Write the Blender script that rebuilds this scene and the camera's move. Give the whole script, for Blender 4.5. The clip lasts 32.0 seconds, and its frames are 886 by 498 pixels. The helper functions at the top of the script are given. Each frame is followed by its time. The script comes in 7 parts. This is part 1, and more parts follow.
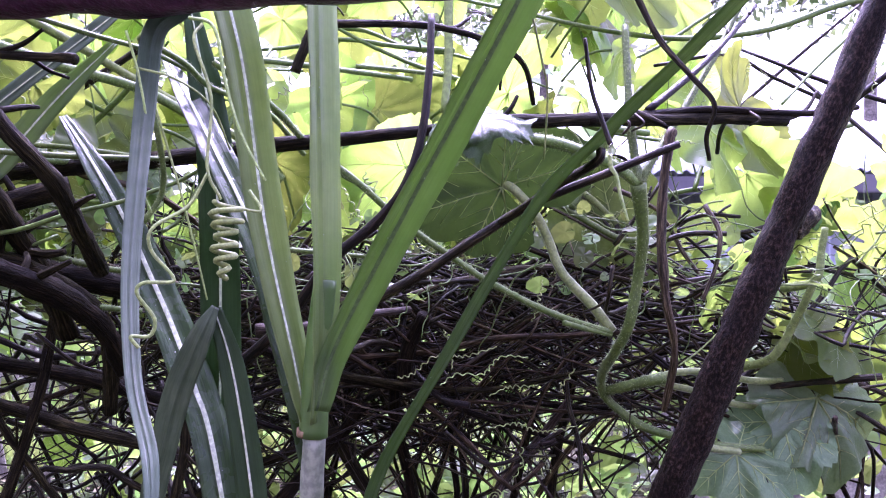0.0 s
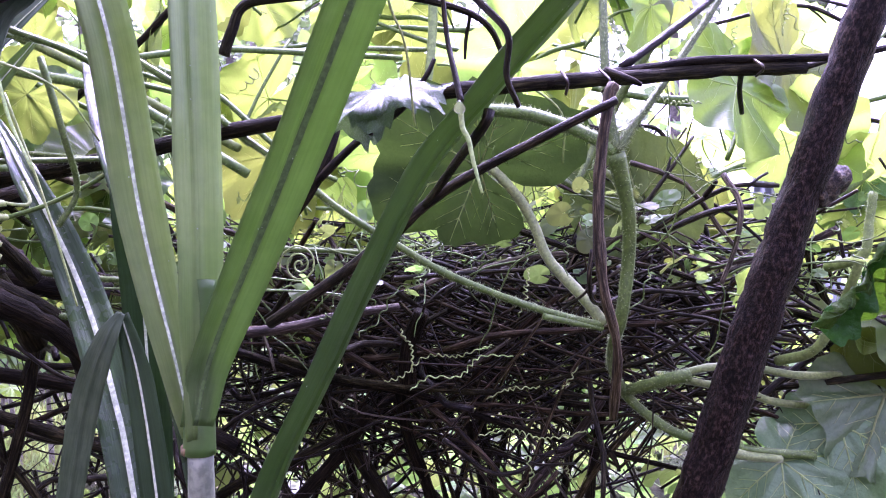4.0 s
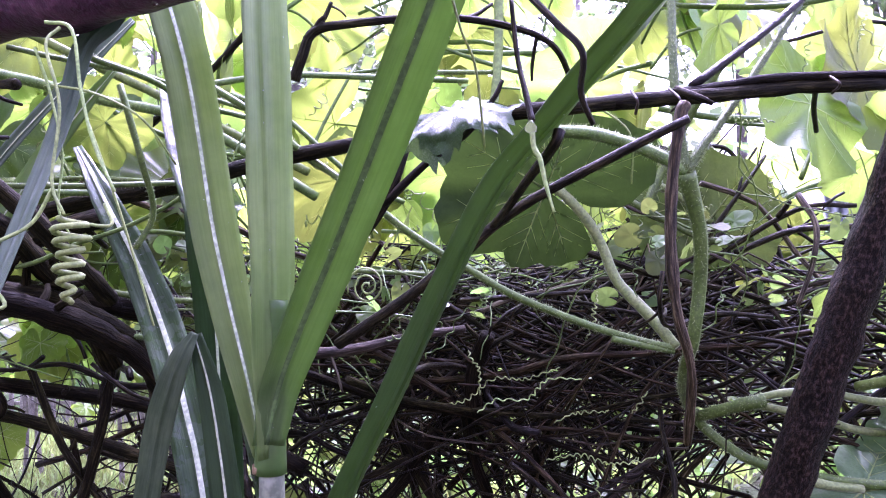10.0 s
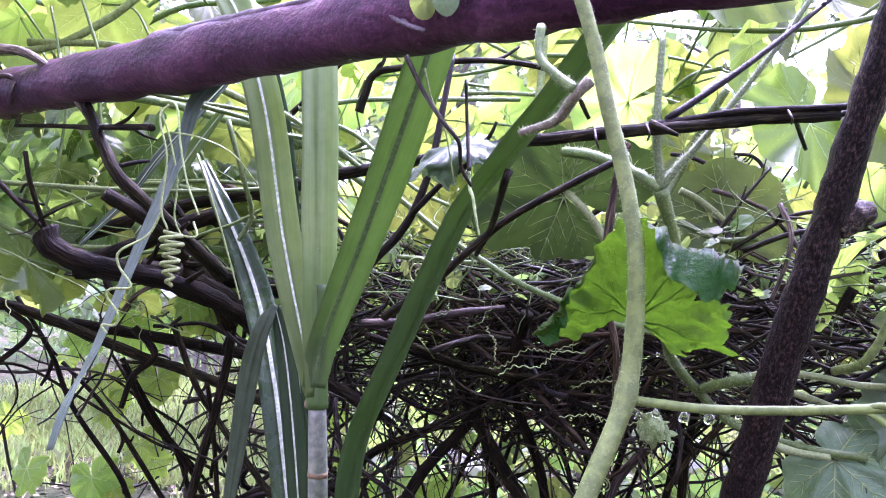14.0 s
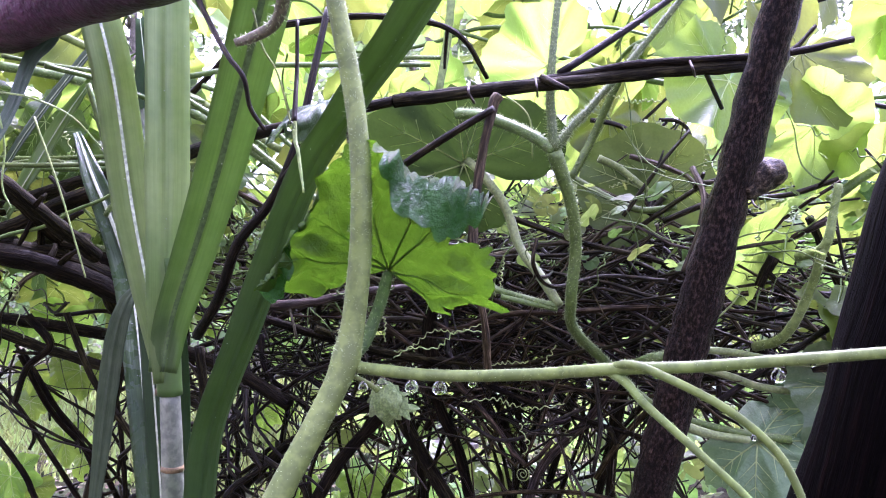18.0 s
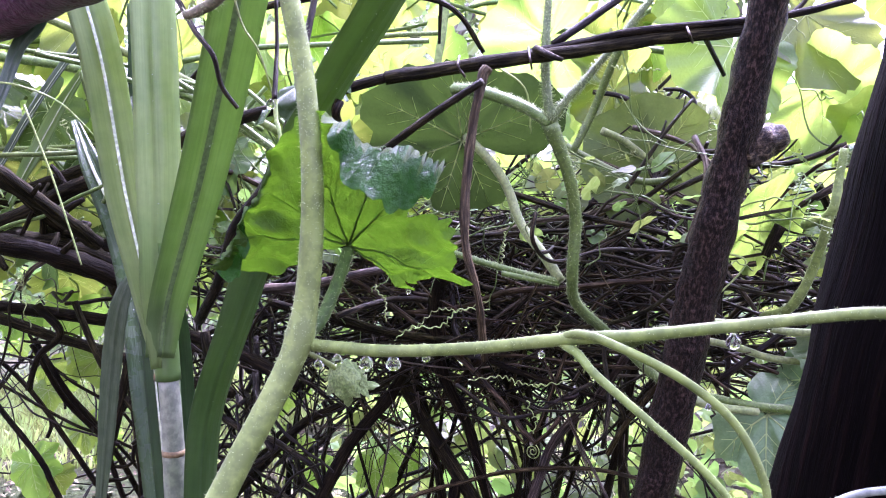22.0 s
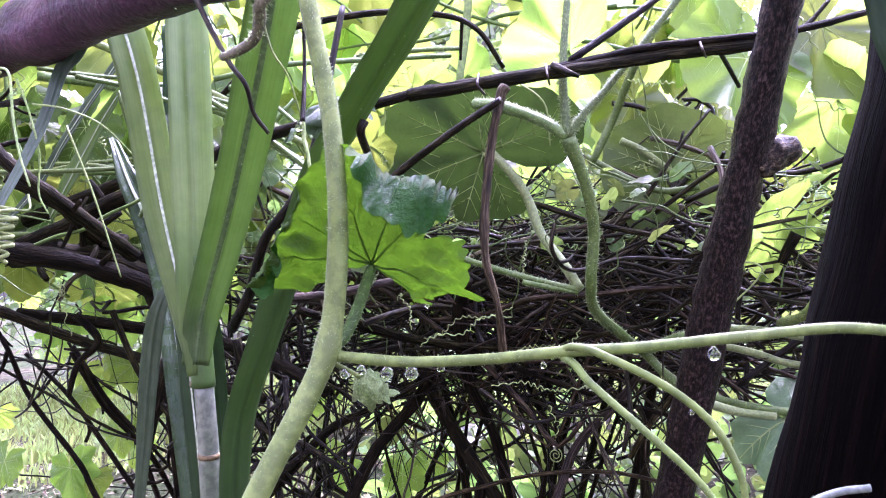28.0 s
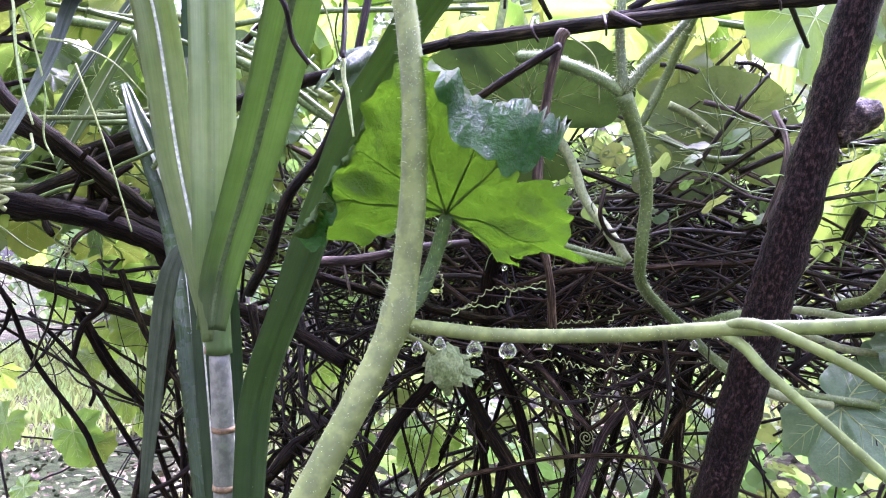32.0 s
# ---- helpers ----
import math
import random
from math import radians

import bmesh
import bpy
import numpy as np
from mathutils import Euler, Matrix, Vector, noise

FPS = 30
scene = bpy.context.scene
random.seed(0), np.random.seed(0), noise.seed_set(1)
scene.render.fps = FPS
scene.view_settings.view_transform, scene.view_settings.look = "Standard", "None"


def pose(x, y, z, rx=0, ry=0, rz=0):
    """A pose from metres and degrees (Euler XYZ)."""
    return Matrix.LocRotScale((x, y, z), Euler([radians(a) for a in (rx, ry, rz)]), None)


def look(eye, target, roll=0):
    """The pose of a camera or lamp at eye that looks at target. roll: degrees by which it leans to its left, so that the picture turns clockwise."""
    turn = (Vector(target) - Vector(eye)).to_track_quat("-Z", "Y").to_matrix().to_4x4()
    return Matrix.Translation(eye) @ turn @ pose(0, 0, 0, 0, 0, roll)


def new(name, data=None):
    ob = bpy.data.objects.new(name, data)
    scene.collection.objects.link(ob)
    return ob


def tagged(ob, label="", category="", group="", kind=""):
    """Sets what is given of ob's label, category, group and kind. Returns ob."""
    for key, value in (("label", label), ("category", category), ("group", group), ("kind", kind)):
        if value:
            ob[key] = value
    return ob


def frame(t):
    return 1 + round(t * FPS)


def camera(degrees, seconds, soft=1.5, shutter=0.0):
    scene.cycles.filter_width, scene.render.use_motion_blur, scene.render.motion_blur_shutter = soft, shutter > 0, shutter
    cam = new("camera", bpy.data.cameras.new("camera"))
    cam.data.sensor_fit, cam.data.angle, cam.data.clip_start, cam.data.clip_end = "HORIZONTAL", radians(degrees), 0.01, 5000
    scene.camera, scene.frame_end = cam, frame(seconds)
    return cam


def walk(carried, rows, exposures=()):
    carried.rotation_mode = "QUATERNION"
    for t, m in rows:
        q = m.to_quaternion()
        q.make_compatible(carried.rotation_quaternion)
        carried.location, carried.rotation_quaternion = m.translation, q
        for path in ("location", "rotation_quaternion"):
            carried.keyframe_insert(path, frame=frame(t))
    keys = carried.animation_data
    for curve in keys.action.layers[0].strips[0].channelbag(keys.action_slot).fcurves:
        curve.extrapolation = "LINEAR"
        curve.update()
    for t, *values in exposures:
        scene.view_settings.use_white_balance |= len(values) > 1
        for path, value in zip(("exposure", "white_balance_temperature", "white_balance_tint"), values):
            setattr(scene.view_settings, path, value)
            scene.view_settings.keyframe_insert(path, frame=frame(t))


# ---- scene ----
cam = camera(54.0, 32.0, soft=1.05)

PATH = [
    (0, (-0.043, -0.078, 1.369), (-0.174, 1.9154, 1.466), -0.20),
    (0.5, (-0.002, -0.016, 1.364), (-0.2811, 1.9634, 1.429), 1.50),
    (1, (0.0503, -0.0159, 1.354), (-0.4018, 1.9304, 1.4407), 1.31),
    (1.5, (0.073, -0.0171, 1.3548), (-0.498, 1.8955, 1.4817), -0.09),
    (2, (0.0907, -0.0107, 1.356), (-0.4666, 1.9057, 1.485), -0.96),
    (2.5, (0.1102, -0.0046, 1.3538), (-0.4402, 1.9127, 1.4994), -1.28),
    (3, (0.1195, 0.0116, 1.3529), (-0.4428, 1.9262, 1.4877), -1.70),
    (3.5, (0.1359, 0.033, 1.3562), (-0.4093, 1.9524, 1.4922), -2.19),
    (4, (0.1551, 0.0616, 1.3627), (-0.3082, 2.0049, 1.4567), -2.42),
    (4.5, (0.1584, 0.0876, 1.3606), (-0.196, 2.0538, 1.4514), -2.95),
    (6.5, (0.1722, 0.1044, 1.3596), (-0.1183, 2.0803, 1.4668), -3.06),
    (7, (0.1769, 0.1084, 1.3544), (-0.1082, 2.0852, 1.4583), -3.30),
    (7.5, (0.1816, 0.1098, 1.3535), (-0.0932, 2.0893, 1.4324), -3.30),
    (8, (0.178, 0.1008, 1.3536), (-0.1184, 2.0772, 1.4312), -3.04),
    (8.5, (0.1688, 0.0928, 1.3578), (-0.1486, 2.0653, 1.4501), -2.62),
    (9, (0.1672, 0.0881, 1.3583), (-0.1748, 2.0564, 1.4531), -1.87),
    (9.5, (0.1596, 0.083, 1.3516), (-0.2963, 2.0274, 1.4584), -1.95),
    (10, (0.1487, 0.0613, 1.3606), (-0.4477, 1.9641, 1.5149), -2.24),
    (10.5, (0.112, 0.021, 1.377), (-0.5832, 1.8895, 1.537), -2.70),
    (11, (0.123, -0.03, 1.382), (-0.7599, 1.7559, 1.558), -4.70),
    (11.5, (0.167, -0.057, 1.382), (-0.7301, 1.7222, 1.554), -4.40),
    (12, (0.21, -0.066, 1.369), (-0.691, 1.711, 1.543), -2.50),
    (12.5, (0.257, -0.094, 1.364), (-0.6439, 1.6858, 1.508), -1.30),
    (13, (0.312, -0.121, 1.357), (-0.6251, 1.6411, 1.487), -0.40),
    (13.5, (0.367, -0.147, 1.358), (-0.5646, 1.6203, 1.452), 0.60),
    (14, (0.391, -0.118, 1.372), (-0.537, 1.6511, 1.467), -0.30),
    (14.5, (0.3975, -0.0556, 1.3675), (-0.5349, 1.706, 1.5334), -0.09),
    (15, (0.4104, -0.0069, 1.3645), (-0.5095, 1.7634, 1.5061), 0.69),
    (15.5, (0.4283, 0.0058, 1.3565), (-0.5166, 1.7649, 1.4698), 0.92),
    (17.5, (0.4586, 0.0293, 1.3471), (-0.4538, 1.8066, 1.4407), -0.14),
    (18, (0.4682, 0.0297, 1.3477), (-0.4457, 1.807, 1.4258), -1.27),
    (18.5, (0.4736, 0.0343, 1.346), (-0.4523, 1.8058, 1.4105), -1.91),
    (19, (0.4786, 0.0327, 1.3456), (-0.4577, 1.7989, 1.4096), -2.13),
    (19.5, (0.4794, 0.0363, 1.346), (-0.4572, 1.8023, 1.4102), -2.34),
    (20, (0.4771, 0.0394, 1.3472), (-0.4709, 1.7995, 1.4062), -2.57),
    (20.5, (0.4777, 0.0418, 1.348), (-0.4809, 1.7958, 1.4152), -2.82),
    (21, (0.4828, 0.0428, 1.3498), (-0.477, 1.7961, 1.4168), -2.96),
    (21.5, (0.4852, 0.049, 1.3466), (-0.4746, 1.8031, 1.3928), -2.74),
    (22, (0.4879, 0.0533, 1.3432), (-0.4728, 1.8071, 1.3791), -2.80),
    (22.5, (0.4881, 0.0577, 1.3411), (-0.4785, 1.8084, 1.3677), -2.98),
    (23, (0.4967, 0.0513, 1.3442), (-0.4705, 1.8017, 1.3695), -3.18),
    (23.5, (0.5102, 0.051, 1.3422), (-0.4403, 1.8106, 1.3593), -3.36),
    (24, (0.5229, 0.0535, 1.3423), (-0.4049, 1.8251, 1.3598), -3.91),
    (24.5, (0.5284, 0.0486, 1.3419), (-0.3975, 1.8212, 1.3613), -3.96),
    (25, (0.5338, 0.0429, 1.3428), (-0.4065, 1.8079, 1.3598), -4.07),
    (25.5, (0.527, 0.035, 1.3395), (-0.4536, 1.7781, 1.3441), -4.86),
    (27.5, (0.5139, 0.0302, 1.3468), (-0.5039, 1.7516, 1.3733), -4.14),
    (28, (0.5117, 0.0244, 1.3493), (-0.5035, 1.7469, 1.3986), -3.18),
    (28.5, (0.5052, 0.0306, 1.3503), (-0.4875, 1.7656, 1.4154), -1.42),
    (29, (0.4963, 0.0398, 1.3488), (-0.5145, 1.7643, 1.4145), -0.87),
    (29.5, (0.4851, 0.0534, 1.3454), (-0.5434, 1.7682, 1.3865), -1.08),
    (30, (0.4734, 0.06, 1.3452), (-0.5632, 1.7702, 1.3717), -1.24),
    (30.5, (0.4573, 0.0578, 1.3448), (-0.57, 1.7737, 1.359), -1.08),
    (31, (0.4452, 0.0624, 1.3455), (-0.5776, 1.781, 1.357), -1.17),
    (31.5, (0.4418, 0.0739, 1.3445), (-0.584, 1.7908, 1.3549), -1.41),
    (32, (0.4375, 0.0799, 1.3419), (-0.5928, 1.794, 1.33), -1.34),
]

walk(cam, [(t, look(eye, target, roll)) for t, eye, target, roll in PATH], exposures=[(0.0, 2.84, 5200, 70), (2.0, 3.02, 5200, 71), (4.0, 2.99, 5200, 71), (7.0, 2.88, 5250, 65), (9.0, 2.92, 5250, 65), (10.5, 3.02, 5150, 67), (13.5, 3.12, 5150, 65), (15.0, 2.98, 5250, 57), (18.0, 2.99, 5250, 57), (25.0, 3.46, 5250, 59), (29.0, 3.16, 5250, 58), (32.0, 3.2, 5250, 58)])

# ---- light: an overcast sky, thin sun from behind the leaves ----
world = bpy.data.worlds.new("overcast_sky")
scene.world = world
world.use_nodes = True
wn, wl = world.node_tree.nodes, world.node_tree.links
sky = wn.new("ShaderNodeTexSky")
sky.sky_type, sky.sun_disc = "NISHITA", False
sky.sun_elevation, sky.sun_rotation = radians(62), radians(-12)
sky.air_density, sky.dust_density, sky.ozone_density = 1.0, 6.0, 1.0
pale = wn.new("ShaderNodeHueSaturation")
pale.inputs["Saturation"].default_value = 0.25
wl.new(sky.outputs[0], pale.inputs["Color"])
wl.new(pale.outputs[0], wn["Background"].inputs["Color"])
wn["Background"].inputs["Strength"].default_value = 0.15

sun_data = bpy.data.lights.new("sun", "SUN")
sun_data.energy, sun_data.angle, sun_data.color = 1.5, radians(14), (1.0, 0.96, 0.9)
sun = new("sun", sun_data)
sun.matrix_world = look((0.9, 4.2, 8.2), (0, 0, 0))

# ---- materials ----
def material(name):
    m = bpy.data.materials.new(name)
    m.use_nodes = True
    return m, m.node_tree.nodes, m.node_tree.links, m.node_tree.nodes["Principled BSDF"]


def noise_ramp(n, l, scale, stops, detail=6.0, coords="Object", stretch=None, rough=0.6):
    tc = n.new("ShaderNodeTexCoord")
    src = tc.outputs[coords]
    if stretch:
        mp = n.new("ShaderNodeMapping")
        mp.inputs["Scale"].default_value = stretch
        l.new(src, mp.inputs["Vector"])
        src = mp.outputs[0]
    tex = n.new("ShaderNodeTexNoise")
    tex.inputs["Scale"].default_value = scale
    tex.inputs["Detail"].default_value = detail
    tex.inputs["Roughness"].default_value = rough
    l.new(src, tex.inputs["Vector"])
    ramp = n.new("ShaderNodeValToRGB")
    els = ramp.color_ramp.elements
    while len(els) < len(stops):
        els.new(0.5)
    for e, (p, c) in zip(els, stops):
        e.position, e.color = p, (*c, 1)
    l.new(tex.outputs["Fac"], ramp.inputs["Fac"])
    return ramp.outputs["Color"], tex.outputs["Fac"]


def mixed(n, l, a, b, fac, mode="MIX"):
    mx = n.new("ShaderNodeMix")
    mx.data_type, mx.blend_type = "RGBA", mode
    for s, v in ((mx.inputs["Factor"], fac), (mx.inputs["A"], a), (mx.inputs["B"], b)):
        if hasattr(v, "is_linked"):
            l.new(v, s)
        elif isinstance(v, tuple):
            s.default_value = (*v, 1)
        else:
            s.default_value = v
    return mx.outputs["Result"]


def bumped(n, l, b, height, strength, distance):
    bp = n.new("ShaderNodeBump")
    bp.inputs["Strength"].default_value, bp.inputs["Distance"].default_value = strength, distance
    l.new(height, bp.inputs["Height"])
    l.new(bp.outputs[0], b.inputs["Normal"])
    return bp.outputs[0]


def varied(n, l, colour, amount, per="Random"):
    """Each piece a little lighter or darker, warmer or cooler than the next."""
    info = n.new("ShaderNodeObjectInfo") if per == "Random" else n.new("ShaderNodeNewGeometry")
    rnd = info.outputs["Random"] if per == "Random" else info.outputs["Random Per Island"]
    hs = n.new("ShaderNodeHueSaturation")
    for key, lo, hi in (("Value", 1 - amount, 1 + amount), ("Hue", 0.5 - amount * 0.06, 0.5 + amount * 0.05)):
        mr = n.new("ShaderNodeMapRange")
        mr.inputs["To Min"].default_value, mr.inputs["To Max"].default_value = lo, hi
        l.new(rnd, mr.inputs["Value"])
        l.new(mr.outputs[0], hs.inputs[key])
    l.new(colour, hs.inputs["Color"])
    return hs.outputs["Color"]


def leaf_material(name, dark, light, glow, rough=0.42, thin=0.5, per="Random", scale=30.0, vary=0.25, bump=0.35, streak=0.0, spec=0.5, wet=False, deep=0.002):
    """A thin green leaf: gloss on the face, and light that comes through it."""
    m, n, l, b = material(name)
    col, fac = noise_ramp(n, l, scale, [(0.3, dark), (0.7, light)])
    blot, _ = noise_ramp(n, l, scale * 0.22, [(0.35, (0.75, 0.8, 0.7)), (0.65, (1.1, 1.05, 1.0))], detail=2)
    col = mixed(n, l, col, blot, 1.0, "MULTIPLY")
    if streak:
        lines, fac = noise_ramp(n, l, 1.0, [(0.3, (0.62, 0.68, 0.6)), (0.7, (1.22, 1.18, 1.15))], detail=5, coords="UV", stretch=(26, 1.6, 1))
        col = mixed(n, l, col, lines, streak, "MULTIPLY")
    col = varied(n, l, col, vary, per)
    l.new(col, b.inputs["Base Color"])
    b.inputs["Roughness"].default_value = rough
    b.inputs["Specular IOR Level"].default_value = spec
    if wet:
        film, _ = noise_ramp(n, l, scale * 0.9, [(0.46, (0.07, 0.07, 0.07)), (0.58, (rough, rough, rough))], detail=3)
        l.new(film, b.inputs["Roughness"])
    nrm = bumped(n, l, b, fac, bump, deep)
    tr = n.new("ShaderNodeBsdfTranslucent")
    tcol = mixed(n, l, col, glow, 0.8)
    tcol = varied(n, l, tcol, vary, per)
    l.new(tcol, tr.inputs["Color"])
    l.new(nrm, tr.inputs["Normal"])
    mx = n.new("ShaderNodeMixShader")
    mx.inputs[0].default_value = thin
    l.new(b.outputs[0], mx.inputs[1])
    l.new(tr.outputs[0], mx.inputs[2])
    l.new(mx.outputs[0], n["Material Output"].inputs["Surface"])
    return m


def stem_material(name, stops, rough, scale, bump, dist, wet=0.0, stretch=None, per="Random", vary=0.2, sheen=0.0, spec=0.5):
    m, n, l, b = material(name)
    col, fac = noise_ramp(n, l, scale, stops, stretch=stretch)
    spots, sf = noise_ramp(n, l, scale * 5, [(0.42, (0.7, 0.7, 0.7)), (0.6, (1.12, 1.1, 1.08))], detail=3)
    col = varied(n, l, mixed(n, l, col, spots, 1.0, "MULTIPLY"), vary, per)
    l.new(col, b.inputs["Base Color"])
    b.inputs["Roughness"].default_value = rough
    b.inputs["Coat Weight"].default_value = wet
    b.inputs["Coat Roughness"].default_value = 0.18
    b.inputs["Sheen Weight"].default_value = sheen
    b.inputs["Specular IOR Level"].default_value = spec
    sm = n.new("ShaderNodeMath")
    sm.operation = "ADD"
    l.new(fac, sm.inputs[0])
    l.new(sf, sm.inputs[1])
    bumped(n, l, b, sm.outputs[0], bump, dist)
    return m


def bark_material(name, stops, rough=0.5, fine=380.0, along=0.07, bump=0.9, dist=0.002, wet=0.05, per="Random", vary=0.4, spec=0.2, lichen=-1.0, patch=90.0):
    """Wet bark or dead wood: grain along the stem, blotches, and here and there grey lichen."""
    m, n, l, b = material(name)
    col, grain = noise_ramp(n, l, fine, stops, detail=5, coords="UV", stretch=(1, along, 1), rough=0.7)
    blot, bf = noise_ramp(n, l, patch, [(0.34, (0.45, 0.45, 0.47)), (0.66, (1.35, 1.3, 1.25))], detail=4, coords="UV", stretch=(1, 0.3, 1))
    col = mixed(n, l, col, blot, 1.0, "MULTIPLY")
    if lichen > -0.2:
        grow, _ = noise_ramp(n, l, patch * 0.8, [(0.62 - lichen, (0, 0, 0)), (0.66 - lichen, (1, 1, 1))], detail=5, coords="UV", stretch=(1, 0.7, 1))
        col = mixed(n, l, col, (0.1, 0.095, 0.065), grow)
    col = varied(n, l, col, vary, per)
    l.new(col, b.inputs["Base Color"])
    b.inputs["Roughness"].default_value = rough
    b.inputs["Coat Weight"].default_value, b.inputs["Coat Roughness"].default_value = wet, 0.2
    b.inputs["Specular IOR Level"].default_value = spec
    sm = n.new("ShaderNodeMath")
    sm.operation = "MULTIPLY_ADD"
    sm.inputs[1].default_value = 1.6
    l.new(bf, sm.inputs[0])
    l.new(grain, sm.inputs[2])
    bumped(n, l, b, sm.outputs[0], bump, dist)
    return m


M = {}
M["leaf"] = leaf_material("gourd_leaf", (0.058, 0.118, 0.026), (0.11, 0.185, 0.05), (0.455, 0.615, 0.088), thin=0.55, vary=0.4)
M["leaf_young"] = leaf_material("young_gourd_leaf", (0.036, 0.08, 0.006), (0.052, 0.1, 0.011), (0.082, 0.19, 0.002), thin=0.4, scale=7, spec=0.25, rough=0.45, bump=0.35, deep=0.015, vary=0.04)
M["leaf_film"] = leaf_material("rain_filmed_young_leaf", (0.01, 0.052, 0.004), (0.02, 0.082, 0.009), (0.05, 0.15, 0.004), thin=0.28, scale=12, spec=0.16, rough=0.7, wet=True, bump=0.3, deep=0.03, vary=0.04)
# underside of a leaf in shadow, the shadow put into its colour
M["leaf_dark"] = leaf_material("shadow_dark_gourd_leaf", (0.017, 0.039, 0.01), (0.029, 0.058, 0.016), (0.036, 0.075, 0.01), thin=0.36, rough=0.6, spec=0.1)
# gourd leaf again, with the shade under the roof mixed into its colour
M["leaf_shade"] = leaf_material("shade_toned_gourd_leaf", (0.045, 0.088, 0.022), (0.085, 0.14, 0.04), (0.2, 0.31, 0.05), thin=0.4, rough=0.4, spec=0.35)
M["leaf_pale"] = leaf_material("wet_gourd_leaf", (0.095, 0.185, 0.08), (0.17, 0.27, 0.13), (0.29, 0.47, 0.11), thin=0.28, rough=0.32, bump=0.6)
M["leaf_wet"] = leaf_material("glossy_wet_leaf", (0.042, 0.105, 0.042), (0.085, 0.165, 0.075), (0.15, 0.28, 0.07), thin=0.24, rough=0.36, bump=0.7, scale=60, spec=0.32, wet=True)
M["blade_arch"] = leaf_material("arching_cane_blade", (0.03, 0.068, 0.024), (0.055, 0.105, 0.036), (0.2, 0.31, 0.07), rough=0.3, thin=0.34, scale=45, vary=0.1, bump=0.2, streak=0.8)
# darker and less glossy than blade_dark, for the blade before the post
M["blade_front"] = leaf_material("dark_front_blade", (0.012, 0.032, 0.013), (0.024, 0.052, 0.02), (0.05, 0.1, 0.03), rough=0.35, thin=0.2, scale=45, vary=0.1, bump=0.3, streak=0.9, spec=0.15)
M["vein_young"] = leaf_material("young_vein", (0.036, 0.08, 0.008), (0.055, 0.105, 0.014), (0.1, 0.22, 0.004), thin=0.48)
M["vein"] = leaf_material("leaf_vein", (0.34, 0.45, 0.18), (0.46, 0.56, 0.26), (0.72, 0.82, 0.3), thin=0.5)
M["bean"] = leaf_material("bean_leaf", (0.09, 0.19, 0.04), (0.14, 0.27, 0.06), (0.5, 0.72, 0.08), thin=0.55)
M["bean_far"] = leaf_material("creeper_leaf", (0.07, 0.125, 0.04), (0.12, 0.19, 0.065), (0.33, 0.48, 0.1), per="Island", thin=0.48, vary=0.5)
M["grass"] = leaf_material("grass", (0.12, 0.18, 0.045), (0.24, 0.3, 0.1), (0.4, 0.5, 0.13), per="Island", thin=0.35, scale=8, vary=0.45)
M["far_leaf"] = leaf_material("tree_leaf", (0.05, 0.1, 0.03), (0.1, 0.16, 0.05), (0.25, 0.35, 0.12), per="Island", thin=0.4, scale=6)
M["vine"] = stem_material("green_vine", [(0.35, (0.07, 0.13, 0.018)), (0.65, (0.12, 0.19, 0.036))], 0.5, 60, 0.3, 0.001)
# green vine for the near petiole, its shade put into the colour
M["vine_dark"] = stem_material("shade_toned_petiole", [(0.3, (0.045, 0.095, 0.018)), (0.7, (0.08, 0.14, 0.032))], 0.5, 40, 0.3, 0.0008, vary=0.1, spec=0.25)
M["vine_pale"] = stem_material("pale_vine", [(0.3, (0.125, 0.188, 0.036)), (0.7, (0.185, 0.25, 0.07))], 0.5, 24, 0.3, 0.0008, wet=0.03, vary=0.1, spec=0.3)
M["vine_yellow"] = stem_material("yellowish_petiole", [(0.35, (0.16, 0.225, 0.06)), (0.65, (0.24, 0.3, 0.1))], 0.5, 60, 0.3, 0.001, sheen=0.2)
M["tendril"] = stem_material("tendril", [(0.35, (0.2, 0.29, 0.075)), (0.65, (0.33, 0.42, 0.14))], 0.5, 90, 0.2, 0.0005)
M["frost"] = stem_material("frosty_stem", [(0.35, (0.11, 0.14, 0.115)), (0.65, (0.21, 0.25, 0.21))], 0.6, 60, 0.3, 0.001)
M["hair"] = stem_material("plant_hair", [(0.35, (0.26, 0.36, 0.14)), (0.65, (0.4, 0.5, 0.24))], 0.4, 90, 0.0, 0.0005)
M["beam_edge"] = stem_material("pale_split_wood", [(0.3, (0.05, 0.03, 0.045)), (0.6, (0.13, 0.09, 0.12)), (0.8, (0.26, 0.22, 0.24))], 0.5, 60, 0.8, 0.002, wet=0.15)
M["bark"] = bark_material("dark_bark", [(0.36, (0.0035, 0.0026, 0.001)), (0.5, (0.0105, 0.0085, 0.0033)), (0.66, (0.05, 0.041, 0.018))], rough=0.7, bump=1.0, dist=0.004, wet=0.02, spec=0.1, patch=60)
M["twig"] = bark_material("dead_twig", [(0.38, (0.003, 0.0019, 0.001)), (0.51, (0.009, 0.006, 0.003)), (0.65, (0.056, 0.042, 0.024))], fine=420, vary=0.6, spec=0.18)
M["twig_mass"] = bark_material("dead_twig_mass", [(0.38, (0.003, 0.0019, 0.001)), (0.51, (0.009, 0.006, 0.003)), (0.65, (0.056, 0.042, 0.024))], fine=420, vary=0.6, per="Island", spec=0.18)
M["brown_twig"] = bark_material("brown_twig", [(0.38, (0.009, 0.006, 0.0026)), (0.5, (0.03, 0.0205, 0.0095)), (0.64, (0.12, 0.09, 0.05))], fine=400, vary=0.5, rough=0.6, spec=0.14)
